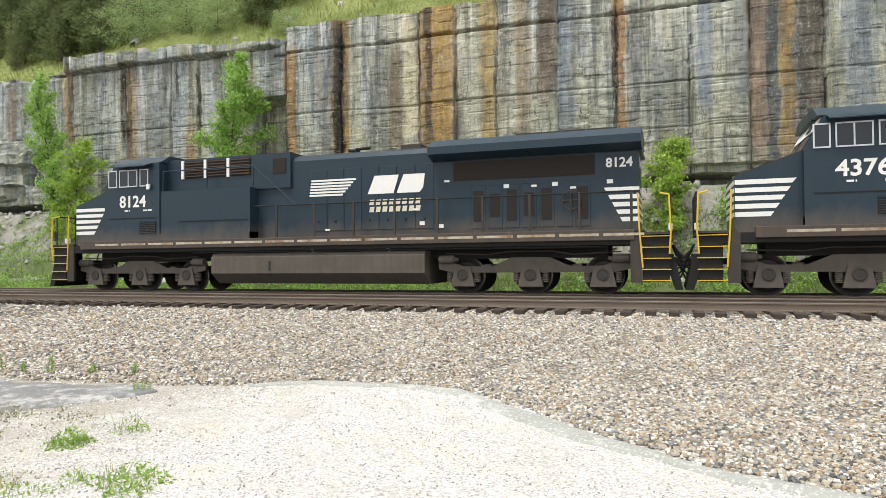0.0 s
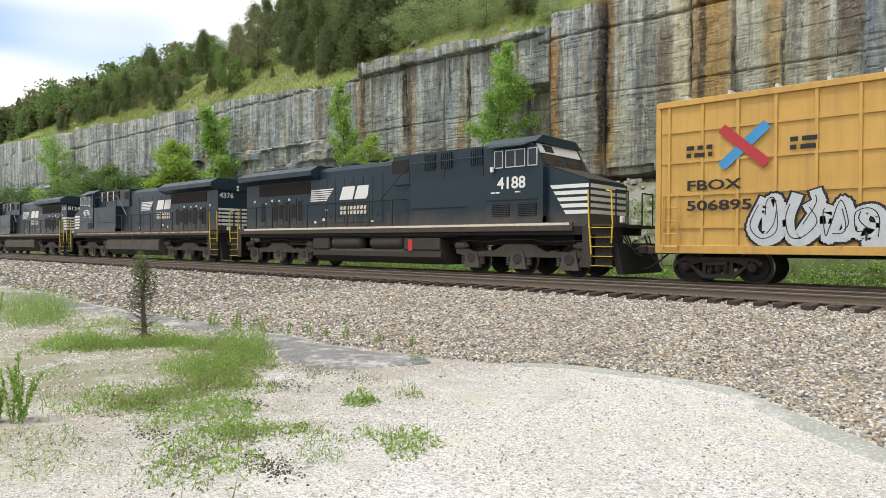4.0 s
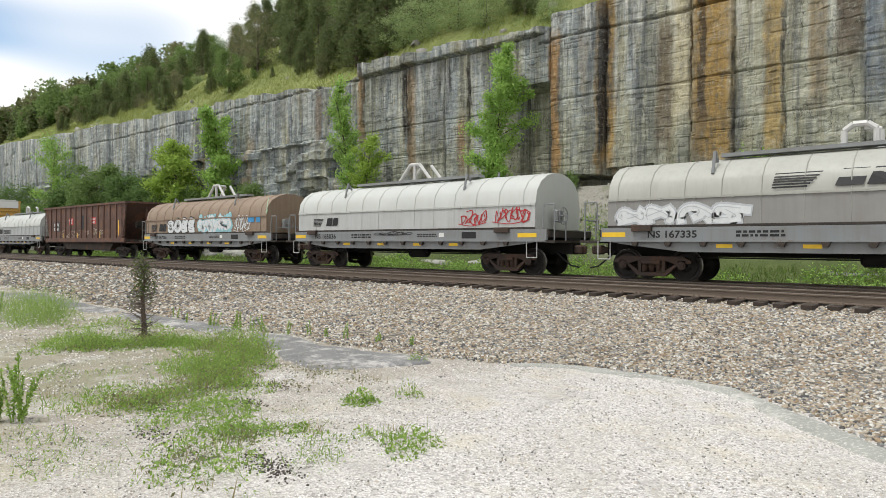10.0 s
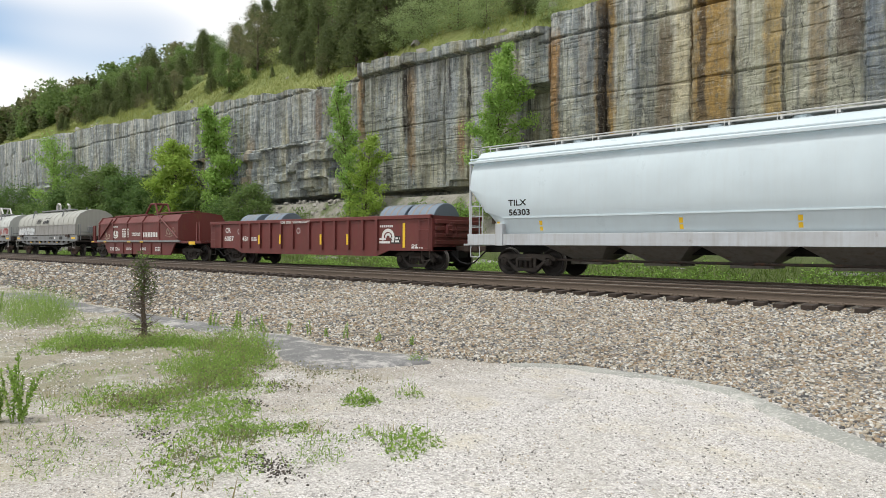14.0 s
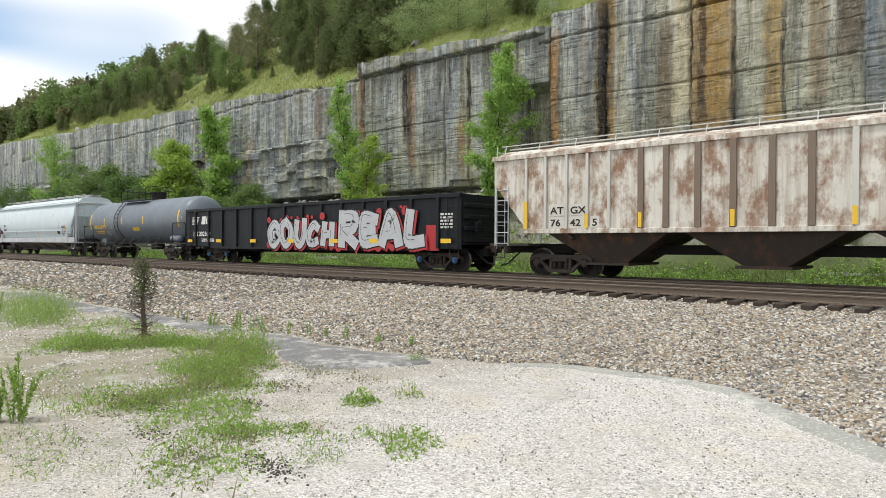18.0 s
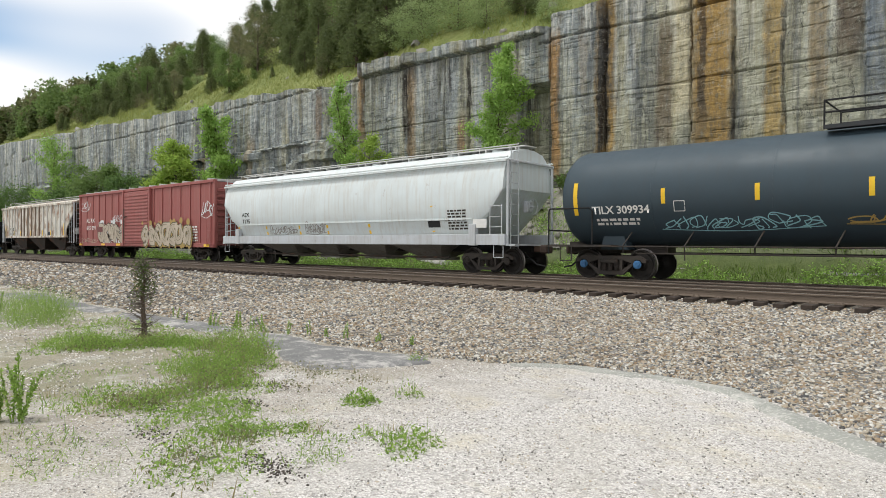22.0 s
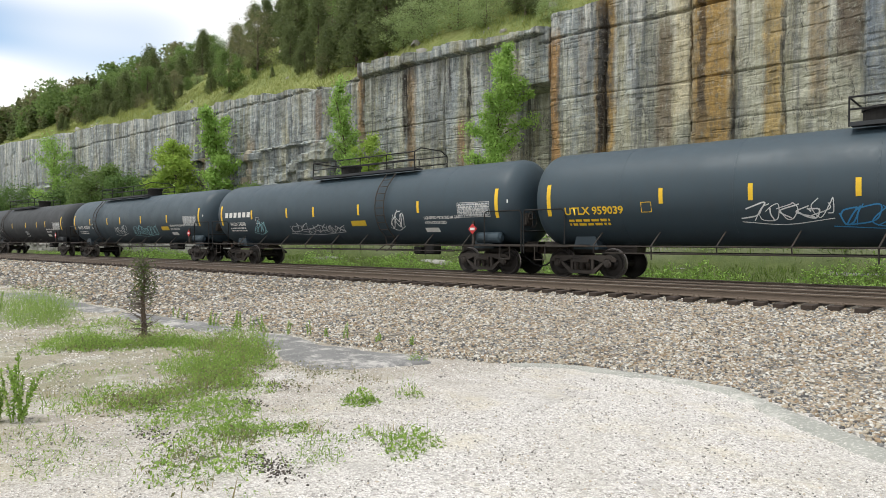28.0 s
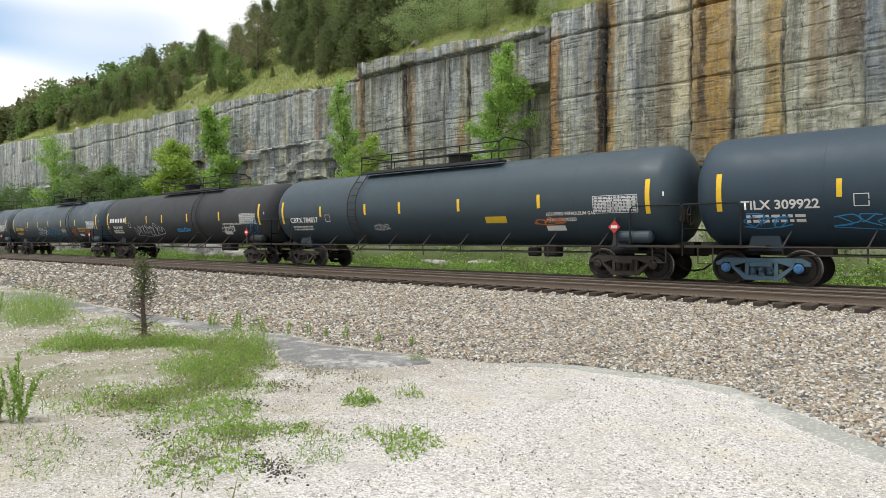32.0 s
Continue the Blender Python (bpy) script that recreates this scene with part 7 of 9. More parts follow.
for s in (-1, 1):
    part("end_sheet", prism([(s * 5.4, 1.2), (s * 8.2, 3.4), (s * 8.2, 3.95), (s * 8.1, 3.95), (s * 8.1, 3.45), (s * 5.3, 1.25)], -1.42, 1.42, "y"), m_hopbelly, rh)
    part("end_frame", rods(0.05, 6, [(s * 8.35, -1.38, 1.0), (s * 8.35, -1.38, 3.95)], [(s * 8.35, 1.38, 1.0), (s * 8.35, 1.38, 3.95)]), m_hopsill, rh)
    ladder(rh, s * 8.0, -1.5, 1.0, 3.0, m_hopsill, 0.5)
    ladder(rh, s * 8.42, -1.0, 0.9, 4.4, m_hopsill, 0.45, "y")
    part("end_platform", span(*sorted((s * 7.0, s * 8.6)), -1.4, 1.4, 1.0, 1.08), m_gear, rh)
    stirrup(rh, s * 8.1, -1.48, 0.6, 1.05, m_gear)
for x in (-4.3, 0.15, 4.6):
    bm = bmesh.new()
    a = [(x - 2.15, -1.36, 1.5), (x + 2.15, -1.36, 1.5), (x + 2.15, 1.36, 1.5), (x - 2.15, 1.36, 1.5)]
    b = [(x - 0.55, -0.9, 0.5), (x + 0.55, -0.9, 0.5), (x + 0.55, 0.9, 0.5), (x - 0.55, 0.9, 0.5)]
    va, vb = [bm.verts.new(p) for p in a], [bm.verts.new(p) for p in b]
    for k in range(4):
        bm.faces.new((va[k], va[(k + 1) % 4], vb[(k + 1) % 4], vb[k]))
    bm.faces.new(vb[::-1])
    bmesh.ops.recalc_face_normals(bm, faces=bm.faces[:])
    add_box(bm, x, 0, 0.46, 1.4, 2.2, 0.08)
    part("outlet_bay", bm, m_hopbelly, rh, "brown sloping outlet bay")
part("brake_cylinder", lathe([(-0.3, 0.15), (-0.26, 0.24), (0.26, 0.24), (0.34, 0.1)], 14), m_galv, rh).location = (7.4, -0.8, 1.9)
brake_wheel(rh, 8.5, 0.2, 2.3, m_galv)
part("centre_sill", span(-8.7, 8.7, -0.25, 0.25, 0.76, 1.05), m_dark, rh)
for x in (-6.0, 7.0):
    bogie(rh, x)
couplers(rh, 8.9)
R = flat(-1.485)
for k, (text, x, z) in enumerate((("AT", -6.10, 2.02), ("GX", -5.38, 2.02), ("76", -6.10, 1.63), ("42", -5.38, 1.63), ("5", -4.62, 1.63))):
    sign(rh, "stencil_patch", x - 0.06, x + 0.5 - (0.25 if len(text) < 2 else 0), z - 0.06, z + 0.30, m_stencil, R)
    lettering(rh, text, x, z, 0.22, m_gear, flat(-1.492), 1.25)
sign(rh, "data_plate", 3.2, 3.85, 1.6, 1.85, m_ink, R)
reflectors(rh, (-7.02, 6.85), 1.56, 2.45, flat(-1.56), 0.13)
reflectors(rh, (-4.78, -3.05, -0.48, 2.29, 4.1), 1.56, 2.0, flat(-1.56), 0.11)


def tank_car(u, mat, label, reporting, number, ink, name="", gas=True, R=1.52, zc=2.53, half=9.35, bog=(-7.95, 8.0), L=20.0, plat=(-2.2, 4.6), dome=0.1, ladder_x=4.2, tags=(), seed=1, cap=None, truck=None, yellow_plate=None, cx=0.1, stripes=(-6.1, -3.2, -1.2, 1.8, 5.2)):
    """Round tank on two trucks, with its platform, ladder, rails and placards."""
    car = vehicle("tank_car", u + cx, label, "tank car")
    h = half
    prof = [(-h - 0.42, 0.25), (-h - 0.38, R * 0.45), (-h - 0.27, R * 0.70), (-h - 0.12, R * 0.87), (-h + 0.06, R * 0.965), (-h + 0.24, R)]
    prof += [(x, R) for x in np.linspace(-h + 0.9, h - 0.9, 12)] + [(-p, r) for p, r in prof[::-1]]
    shell = part("tank", lathe(prof, 48), mat, car, "welded steel tank", True)
    shell.location = (0, 0, zc)

    def side(z):
        return -math.sqrt(max(0.05, R * R - (z - zc) ** 2))
    # weld seams
    for x in np.linspace(-h + 2.9, h - 2.9, 5):
        part("weld_seam", lathe([(x - 0.03, R - 0.01), (x - 0.02, R + 0.004), (x + 0.02, R + 0.004), (x + 0.03, R - 0.01)], 48), mat, shell)
    # stub frame, saddles, walkway
    for s in (-1, 1):
        part("stub_sill", span(*sorted((s * (h - 2.9), s * (h + 0.45))), -0.3, 0.3, 0.78, 1.15), m_gear, car)
        part("saddle", prism([(s * (h - 1.9), 0.9), (s * (h - 1.0), 0.9), (s * (h - 1.15), 1.45), (s * (h - 1.75), 1.45)], -0.9, 0.9, "y"), mat, car)
        part("end_platform", span(*sorted((s * (h - 1.6), s * (h + 0.6))), -1.45, 1.45, 0.98, 1.05), m_gear, car)
        part("end_rail", rods(0.025, 6, [(s * (h - 1.0), -1.45, 1.05), (s * (h - 1.0), -1.45, 2.08), (s * (h - 0.9), -1.47, 2.18), (s * (h + 0.5), -1.47, 2.18), (s * (h + 0.55), -1.45, 2.05), (s * (h + 0.55), -1.45, 0.75)], [(s * (h + 0.55), -1.45, 1.5), (s * (h + 0.55), 1.45, 1.5)], [(s * (h + 0.55), 1.45, 0.98), (s * (h + 0.55), 1.45, 2.1)]), m_hose, car, "black end handrail")
        stirrup(car, s * (h - 0.1), -1.48, 0.55, 1.0, m_gear)
        if gas and s > 0:
            part("placard_post", span(s * (h - 1.45) - 0.05, s * (h - 1.45) + 0.05, -1.52, -1.46, 1.05, 1.85), m_gear, car)
            pl = box(0, 0, 0, 0.27, 0.012, 0.27, 0, pose(0, 0, 0, 0, 45, 0))
            q = part_at("placard", pl, m_red, car, s * (h - 1.45), -1.545, 1.58, "red diamond hazard placard")
            part("placard_panel", box(0, -0.012, 0, 0.2, 0.008, 0.09), m_white, q)
    for sg in (-1, 1):
        part("side_rail", rods(0.022, 6, [(-h + 1.2, sg * 1.46, 1.0), (h - 1.2, sg * 1.46, 1.0)], [(-h + 2.4, sg * 1.40, 0.80), (h - 2.4, sg * 1.40, 0.80)]), m_gear, car)
    bm = bmesh.new()
    for i in range(9):
        x = -h + 2.0 + i * (2 * h - 4.0) / 8
        add_rod(bm, (x, -1.46, 1.0), (x + 0.14, side(1.5), 1.42), 0.022, 5)
        add_rod(bm, (x, -1.43, 1.0), (x, -1.40, 0.62 if i % 3 == 1 else 0.8), 0.02, 5)
    part("rail_bracket", bm, m_gear, car)
    part("brake_reservoir", lathe([(-0.55, 0.1), (-0.48, 0.19), (0.48, 0.19), (0.55, 0.1)], 16), mat, car).location = (h - 0.95, -1.2, 1.28)
    part_at("brake_valve", box(0.3, 0, 0, 0.5, 0.5, 0.4, 0.05), m_dark, car, h - 4.3, -0.8, 0.85)
    part_at("brake_cylinder", box(-0.5, 0.1, -0.05, 0.4, 0.3, 0.3, 0.04), m_dark, car, h - 4.3, -0.8, 0.85)
    brake_wheel(car, h + 0.5, -0.7, 1.9, m_gear)
    # top platform with dome and rails
    p0, p1 = plat
    zt = zc + R
    part("platform", add_span(span(p0, p1, -0.95, -0.5, zt - 0.06, zt - 0.01), p0, p1, 0.5, 0.95, zt - 0.06, zt - 0.01), m_tankmatt, car)
    part("platform_edge", span(p0, p1, -0.99, -0.95, zt - 0.09, zt + 0.01), m_tankmatt, car)
    paths = []
    n = 4
    for sgn in (-0.97, 0.97):
        for i in range(n + 1):
            x = p0 + (p1 - p0) * i / n
            paths.append([(x, sgn, zt - 0.1), (x, sgn, zt + 0.62)])
        paths.append([(p0, sgn, zt + 0.62), (p1, sgn, zt + 0.62)])
        paths.append([(p0, sgn, zt + 0.32), (p1, sgn, zt + 0.32)])
    paths.append([(p0, -0.97, zt + 0.62), (p0, 0.97, zt + 0.62)])
    paths.append([(p1, -0.97, zt + 0.62), (p1, -0.6, zt + 0.8), (p1, 0.6, zt + 0.8), (p1, 0.97, zt + 0.62)])
    part("platform_rail", rods(0.024, 6, *paths), m_hose, car, "black platform railing")
    part("valve_dome", lathe([(zt - 0.1, 0.44), (zt + 0.38, 0.44), (zt + 0.38, 0.50), (zt + 0.45, 0.50), (zt + 0.49, 0.30)], 20, "z"), m_dark, car, "round valve housing").location = (dome, 0, 0)
    # ladder over the side
    bm = bmesh.new()
    zz = np.linspace(0.75, zt - 0.15, 12)
    for dx in (-0.25, 0.25):
        pts = [(ladder_x + dx, min(side(z) - 0.12, -0.95) if z > 1.0 else -1.55, z) for z in zz]
        for a, b in zip(pts, pts[1:]):
            add_rod(bm, a, b, 0.022, 5)
    for z in zz[1:-1]:
        y = min(side(z) - 0.12, -0.95) if z > 1.0 else -1.55
        add_rod(bm, (ladder_x - 0.25, y, z), (ladder_x + 0.25, y, z), 0.018, 5)
    part("ladder", bm, m_gear, car, "side ladder")
    for x in bog:
        bogie(car, x, truck or m_gear, cap)
    couplers(car, L / 2)
    # marks
    for x in stripes:
        sign(car, "reflector", x - 0.06, x + 0.06, 2.22, 2.66, m_amber, side, "amber reflective strip", 0.006, 0, 4)
    for s in (-1, 1):
        sign(car, "reflector", s * (h - 0.45) - 0.07, s * (h - 0.45) + 0.07, 1.95, 2.95, m_amber, side, "amber reflective strip", 0.006, 0, 8)
    x0 = -h + 1.0
    z0 = 1.98
    if name:
        name_bars(car, x0 - 0.2, x0 + 2.2, 2.28, 2.62, 1, m_white, side, 6)
        lettering(car, reporting + " " + number, x0 + 0.2, 1.92, 0.17, ink, side, 1.1)
    else:
        lettering(car, reporting + " " + number, x0, z0, 0.23, ink, side, 1.08)
    bars(car, x0 + 0.1, x0 + 1.5, 1.62, 1.86, 2, ink, side, seed)
    bm = bmesh.new()
    ribbon(bm, [(x0 + 2.55, 2.0), (x0 + 2.85, 2.0), (x0 + 2.85, 2.28), (x0 + 2.55, 2.28), (x0 + 2.55, 2.0)], 0.02, side, 0.006)
    part("symbol", bm, ink, car)
    if gas:
        tb = part("data_table", bmesh.new(), ink if ink is not m_amber else m_white, car)
        bm = bmesh.new()
        for i in range(7):
            rect(bm, h - 2.2, h - 0.75, 2.0 + i * 0.085, 2.015 + i * 0.085, side, 0.007)
        for i in range(6):
            rect(bm, h - 2.2 + i * 0.287, h - 2.185 + i * 0.287, 2.0, 2.51, side, 0.0085, 0, 3)
        bm.to_mesh(tb.data)
        bm.free()
        bars(car, h - 2.15, h - 0.8, 2.02, 2.5, 6, m_spray_silver, side, seed + 5)
        lettering(car, "LIQUEFIED PETROLEUM GAS", h - 3.9, 1.98, 0.10, ink, side, 1.0)
        lettering(car, "NON-ODORIZED", h - 3.9, 1.80, 0.10, ink, side, 1.0)
        sign(car, "notice", h - 4.0, h - 3.3, 1.50, 1.66, m_white, side)
    if yellow_plate is not None:
        sign(car, "yellow_plate", yellow_plate - 0.45, yellow_plate + 0.45, 1.78, 2.0, m_yellow, side, "", 0.007, 0, 2)
    bars(car, h + 0.0, h + 0.05, 2.4, 2.6, 1, ink, side, 1)
    for i, (a, b, z0, z1, m, kind) in enumerate(tags):
        if kind == "m":
            mural(car, a, b, z0, z1, max(2, int((b - a) / 0.8)), m, m_ink, side, seed * 7 + i)
        else:
            scrawl(car, a, b, z0, z1, m, side, seed * 7 + i, 0.03, max(3, int((b - a) * 2.6)))
    return car


tank_car(80.9, m_tank, "black liquefied gas tank car with amber strips", "TILX", "309934", m_white, seed=1, cap=m_blue, yellow_plate=2.9, plat=(-2.2, 4.8), dome=-0.5, ladder_x=4.4, stripes=(-6.1, -3.6, -1.1, 2.0, 5.4),
         tags=((-6.2, -2.2, 1.45, 1.9, m_spray_teal, "s"), (-1.6, 2.2, 1.55, 1.8, m_spray_gold, "s"), (3.4, 4.6, 1.4, 2.0, m_spray_white, "s")), cx=0.2)
tank_car(101.4, m_tankmatt, "matt black gas tank car with amber strips", "CBTX", "784295", m_white, seed=2, plat=(-5.18, 1.3), dome=0.6, ladder_x=-5.0, stripes=(-6.32, -2.66, 0.83, 3.5, 5.48), tags=((0.3, 1.1, 1.5, 2.05, m_spray_white, "s"), (-7.6, -6.6, 1.25, 1.6, m_spray_silver, "s")), cx=0.15)
tank_car(121.9, m_tank, "black tank car with teal graffiti and yellow plate", "NATX", "400838", m_white, seed=3, plat=(-5.3, 1.2), dome=0.5, ladder_x=-5.0, yellow_plate=4.8, tags=((-2.4, -0.6, 1.5, 2.2, m_spray_white, "s"), (0.4, 3.6, 1.45, 2.1, m_spray_teal, "s")), cx=0.2, L=20.4)
tank_car(142.2, m_tank, "black gas tank car with white name and graffiti", "PROX", "54588", m_white, "plain", seed=4, plat=(-1.9, 4.5), dome=-0.4, ladder_x=3.2, yellow_plate=1.7, tags=((-6.2, -5.2, 1.5, 2.1, m_spray_teal, "s"), (-3.2, 0.6, 1.45, 1.95, m_spray_silver, "s"), (3.6, 4.3, 1.6, 2.3, m_spray_white, "s")))
tank_car(162.1, m_tank, "black gas tank car with yellow lettering and blue graffiti", "UTLX", "959039", m_amber, seed=5, plat=(-0.7, 4.9), dome=-0.1, ladder_x=3.9, yellow_plate=2.6, stripes=(-5.2, -2.8, -0.4, 2.3, 5.1), tags=((-3.0, -1.0, 1.6, 2.2, m_spray_white, "s"), (-0.9, 3.0, 1.45, 2.1, m_spray_blue, "s"), (4.2, 4.9, 1.5, 2.1, m_spray_orange, "s"), (6.5, 7.6, 1.65, 1.95, m_spray_orange, "s")))
tank_car(181.9, m_tankmatt, "black gas tank car with white name and blue graffiti", "PROX", "36657", m_white, "plain", seed=6, plat=(-2.3, 4.3), dome=-0.4, ladder_x=2.8, tags=((-5.2, -1.4, 1.45, 2.15, m_spray_silver, "s"), (0.3, 1.9, 1.65, 1.95, m_spray_blue, "m"), (5.2, 6.4, 1.6, 2.0, m_spray_white, "s"), (7.6, 8.6, 1.5, 2.3, m_spray_blue, "s")))
tank_car(201.7, m_tank, "black gas tank car with light weathering", "CBTX", "784817", m_white, seed=7, plat=(-4.0, 3.2), dome=0.6, ladder_x=-3.9, yellow_plate=3.4, tags=((5.0, 6.0, 1.7, 1.95, m_spray_orange, "s"), (-2.8, -2.0, 1.6, 1.9, m_spray_silver, "s")), L=19.6)
tank_car(221.5, m_tankblue, "dark blue gas tank car with blue painted trucks", "TILX", "309922", m_white, seed=8, cap=m_blue, truck=m_bluegear, tags=((-8.3, -7.3, 1.5, 1.85, m_spray_blue, "s"), (-6.2, -3.6, 1.45, 1.95, m_spray_blue, "s")))
tank_car(-15.4, m_tankgrey, "blue-grey tank car with amber lettering", "UTLX", "630975", m_amber, R=1.40, zc=2.40, half=6.75, bog=(-5.1, 5.0), L=15.5, plat=(-2.3, 1.2), dome=1.0, ladder_x=-1.9, gas=False, seed=9, cap=m_gear_brown, stripes=(-4.0, -1.3, 1.8), yellow_plate=0.7, tags=((-4.0, -3.3, 1.55, 1.85, m_spray_silver, "s"),), cx=0.4)

# ---- loose stone, weeds, trees ----


def fast_mesh(name, verts, nper, mat, smooth=False):
    """Equal polygons of nper corners from an array (n, nper, 3)."""
    n = verts.shape[0]
    me = bpy.data.meshes.new(name)
    me.vertices.add(n * nper)
    me.vertices.foreach_set("co", verts.reshape(-1).astype(np.float32))
    me.loops.add(n * nper)
    me.loops.foreach_set("vertex_index", np.arange(n * nper, dtype=np.int32))
    me.polygons.add(n)
    me.polygons.foreach_set("loop_start", np.arange(0, n * nper, nper, dtype=np.int32))
    me.update(calc_edges=True)
    me.materials.append(mat)
    return me


def stones_mesh(name, pts, size, mat, seed):
    """Angular stones: squashed boxes with shaken corners, one island each."""
    g = np.random.default_rng(seed)
    n = len(pts)
    base = np.array([(x, y, z) for x in (-1, 1) for y in (-1, 1) for z in (-1, 1)], float) * 0.5
    v = base[None] * (1 + g.uniform(-0.38, 0.25, (n, 8, 3)))
    v = v * (size[:, None, None] * g.uniform(0.65, 1.25, (n, 1, 3)) * np.array([1, 1, 0.75]))
    a, b = g.uniform(0, 6.283, n), g.uniform(-0.7, 0.7, n)
    ca, sa, cb, sb = np.cos(a), np.sin(a), np.cos(b), np.sin(b)
    x = v[..., 0] * cb[:, None] + v[..., 2] * sb[:, None]
    z = -v[..., 0] * sb[:, None] + v[..., 2] * cb[:, None]
    y = v[..., 1]
    v = np.stack([x * ca[:, None] - y * sa[:, None], x * sa[:, None] + y * ca[:, None], z], -1) + pts[:, None, :]
    quads = np.array([(0, 1, 3, 2), (4, 6, 7, 5), (0, 4, 5, 1), (2, 3, 7, 6), (1, 5, 7, 3)])
    me = bpy.data.meshes.new(name)
    me.vertices.add(n * 8)
    me.vertices.foreach_set("co", v.reshape(-1).astype(np.float32))
    idx = (np.arange(n)[:, None, None] * 8 + quads[None]).reshape(-1).astype(np.int32)
    me.loops.add(len(idx))
    me.loops.foreach_set("vertex_index", idx)
    me.polygons.add(n * 5)
    me.polygons.foreach_set("loop_start", np.arange(0, n * 20, 4, dtype=np.int32))
    me.update(calc_edges=True)
    me.materials.append(mat)
    return me


def stone_mat(name, *stops):
    k = Nodes(name, 0.9)
    col = k.ramp(k.random(True), *stops, hard=True)
    k.color(k.mix(k.math("MULTIPLY", k.noise(30, detail=4), 0.3), col, (0.20, 0.185, 0.165)))
    return k.m


m_stone = stone_mat("ballast_stone", (0.0, (0.42, 0.37, 0.29)), (0.14, (0.19, 0.19, 0.185)), (0.26, (0.62, 0.59, 0.53)), (0.38, (0.33, 0.235, 0.14)), (0.50, (0.07, 0.07, 0.072)), (0.60, (0.50, 0.43, 0.33)), (0.70, (0.28, 0.28, 0.27)), (0.80, (0.44, 0.36, 0.26)), (0.87, (0.24, 0.18, 0.12)), (0.94, (0.74, 0.72, 0.67)))
m_pebble = stone_mat("lime_pebble", (0.0, (0.84, 0.81, 0.77)), (0.35, (0.66, 0.63, 0.59)), (0.6, (0.40, 0.38, 0.35)), (0.78, (0.20, 0.19, 0.175)), (0.9, (0.55, 0.48, 0.38)))
m_shale = stone_mat("shale_block", (0.0, (0.40, 0.38, 0.34)), (0.4, (0.30, 0.285, 0.25)), (0.75, (0.20, 0.19, 0.17)))

g = np.random.default_rng(4)


def scatter(n, x0, x1, y0, y1, keep):
    x, y = g.uniform(x0, x1, n), g.uniform(y0, y1, n)
    ok = keep(x, y)
    return x[ok], y[ok]


def thin(x, y, full):
    """Fewer, larger stones with distance from the lot's corner."""
    return g.random(len(x)) < np.minimum(1, full / np.maximum(full, np.hypot(x, y))) ** 2


x1, y1 = scatter(520000, -16, 6, 4.2, 16.2, lambda x, y: (y > lot_edge(x) - 0.12 + 0.2 * g.random(len(x))) & (x < 0.36 * y) & thin(x, y, 7.0))
x2, y2 = scatter(60000, -64, -16, 5.5, 16.0, lambda x, y: (y > lot_edge(x)) & (x > -3.9 * y) & thin(x, y, 16.0))
sx, sy = np.concatenate([x1, x2]), np.concatenate([y1, y2])
ss = g.uniform(0.62, 1.45, len(sx)) * 0.026 * np.maximum(1, np.hypot(sx, sy) / 9.0) ** 0.75
sz = ground_z(sx, sy) + 0.012 + 0.2 * ss * g.random(len(sx))
inner = sy > 15.35
sz = np.where(inner, ground_z(sx, sy) + 0.005, sz)
tagged(new("ballast_stones", stones_mesh("ballast_stones", np.stack([sx, sy, sz], -1), ss, m_stone, 5)), "loose brown, grey and tan ballast stones", "ballast stones", "", "stuff")
px, py = scatter(80000, -22, 3.5, 1.5, 8.2, lambda x, y: (y < lot_edge(x)) & (x < 0.4 * y + 0.3) & (x > -3.9 * y) & thin(x, y, 6.0) & (fbm(x * 1.2, y * 1.2, 61) > 0.33))
ps = g.uniform(0.005, 0.014, len(px)) * np.maximum(1, np.hypot(px, py) / 6.0) ** 0.8
tagged(new("lot_pebbles", stones_mesh("lot_pebbles", np.stack([px, py, ground_z(px, py) + 0.3 * ps], -1), ps, m_pebble, 6)), "loose white limestone pebbles on the lot", "pebbles", "", "stuff")
m_crumb = stone_mat("dark_soil_crumb", (0.0, (0.035, 0.028, 0.022)), (0.5, (0.07, 0.055, 0.042)), (0.85, (0.14, 0.11, 0.085)))
heaps = ((-7.6, 5.0, 0.2), (-6.45, 4.45, 0.2), (-6.75, 4.15, 0.16), (-6.0, 3.75, 0.14), (-4.25, 2.8, 0.17), (-3.95, 2.72, 0.14), (-5.5, 2.55, 0.2), (-6.5, 3.05, 0.2))
ex, ey = np.concatenate([g.normal(a, r, 130) for a, b, r in heaps]), np.concatenate([g.normal(b, r * 0.4, 130) for a, b, r in heaps])
es = g.uniform(0.004, 0.016, len(ex))
tagged(new("soil_crumbs", stones_mesh("soil_crumbs", np.stack([ex, ey, ground_z(ex, ey) + 0.25 * es], -1), es, m_crumb, 12)), "dark crumbs of soil and bark on gravel", "soil", "", "stuff")
rx, ry = scatter(2600, -60, 10, 25.9, 29.2, lambda x, y: fbm(x * 0.5, y * 0.7, 62) > 0.47)
rs = 0.05 + 0.28 * g.random(len(rx)) ** 4
tagged(new("shale_rubble", stones_mesh("shale_rubble", np.stack([rx, ry, ground_z(rx, ry) + 0.2 * rs], -1), rs, m_shale, 7)), "pale broken shale blocks under the cliff", "rubble", "", "stuff")

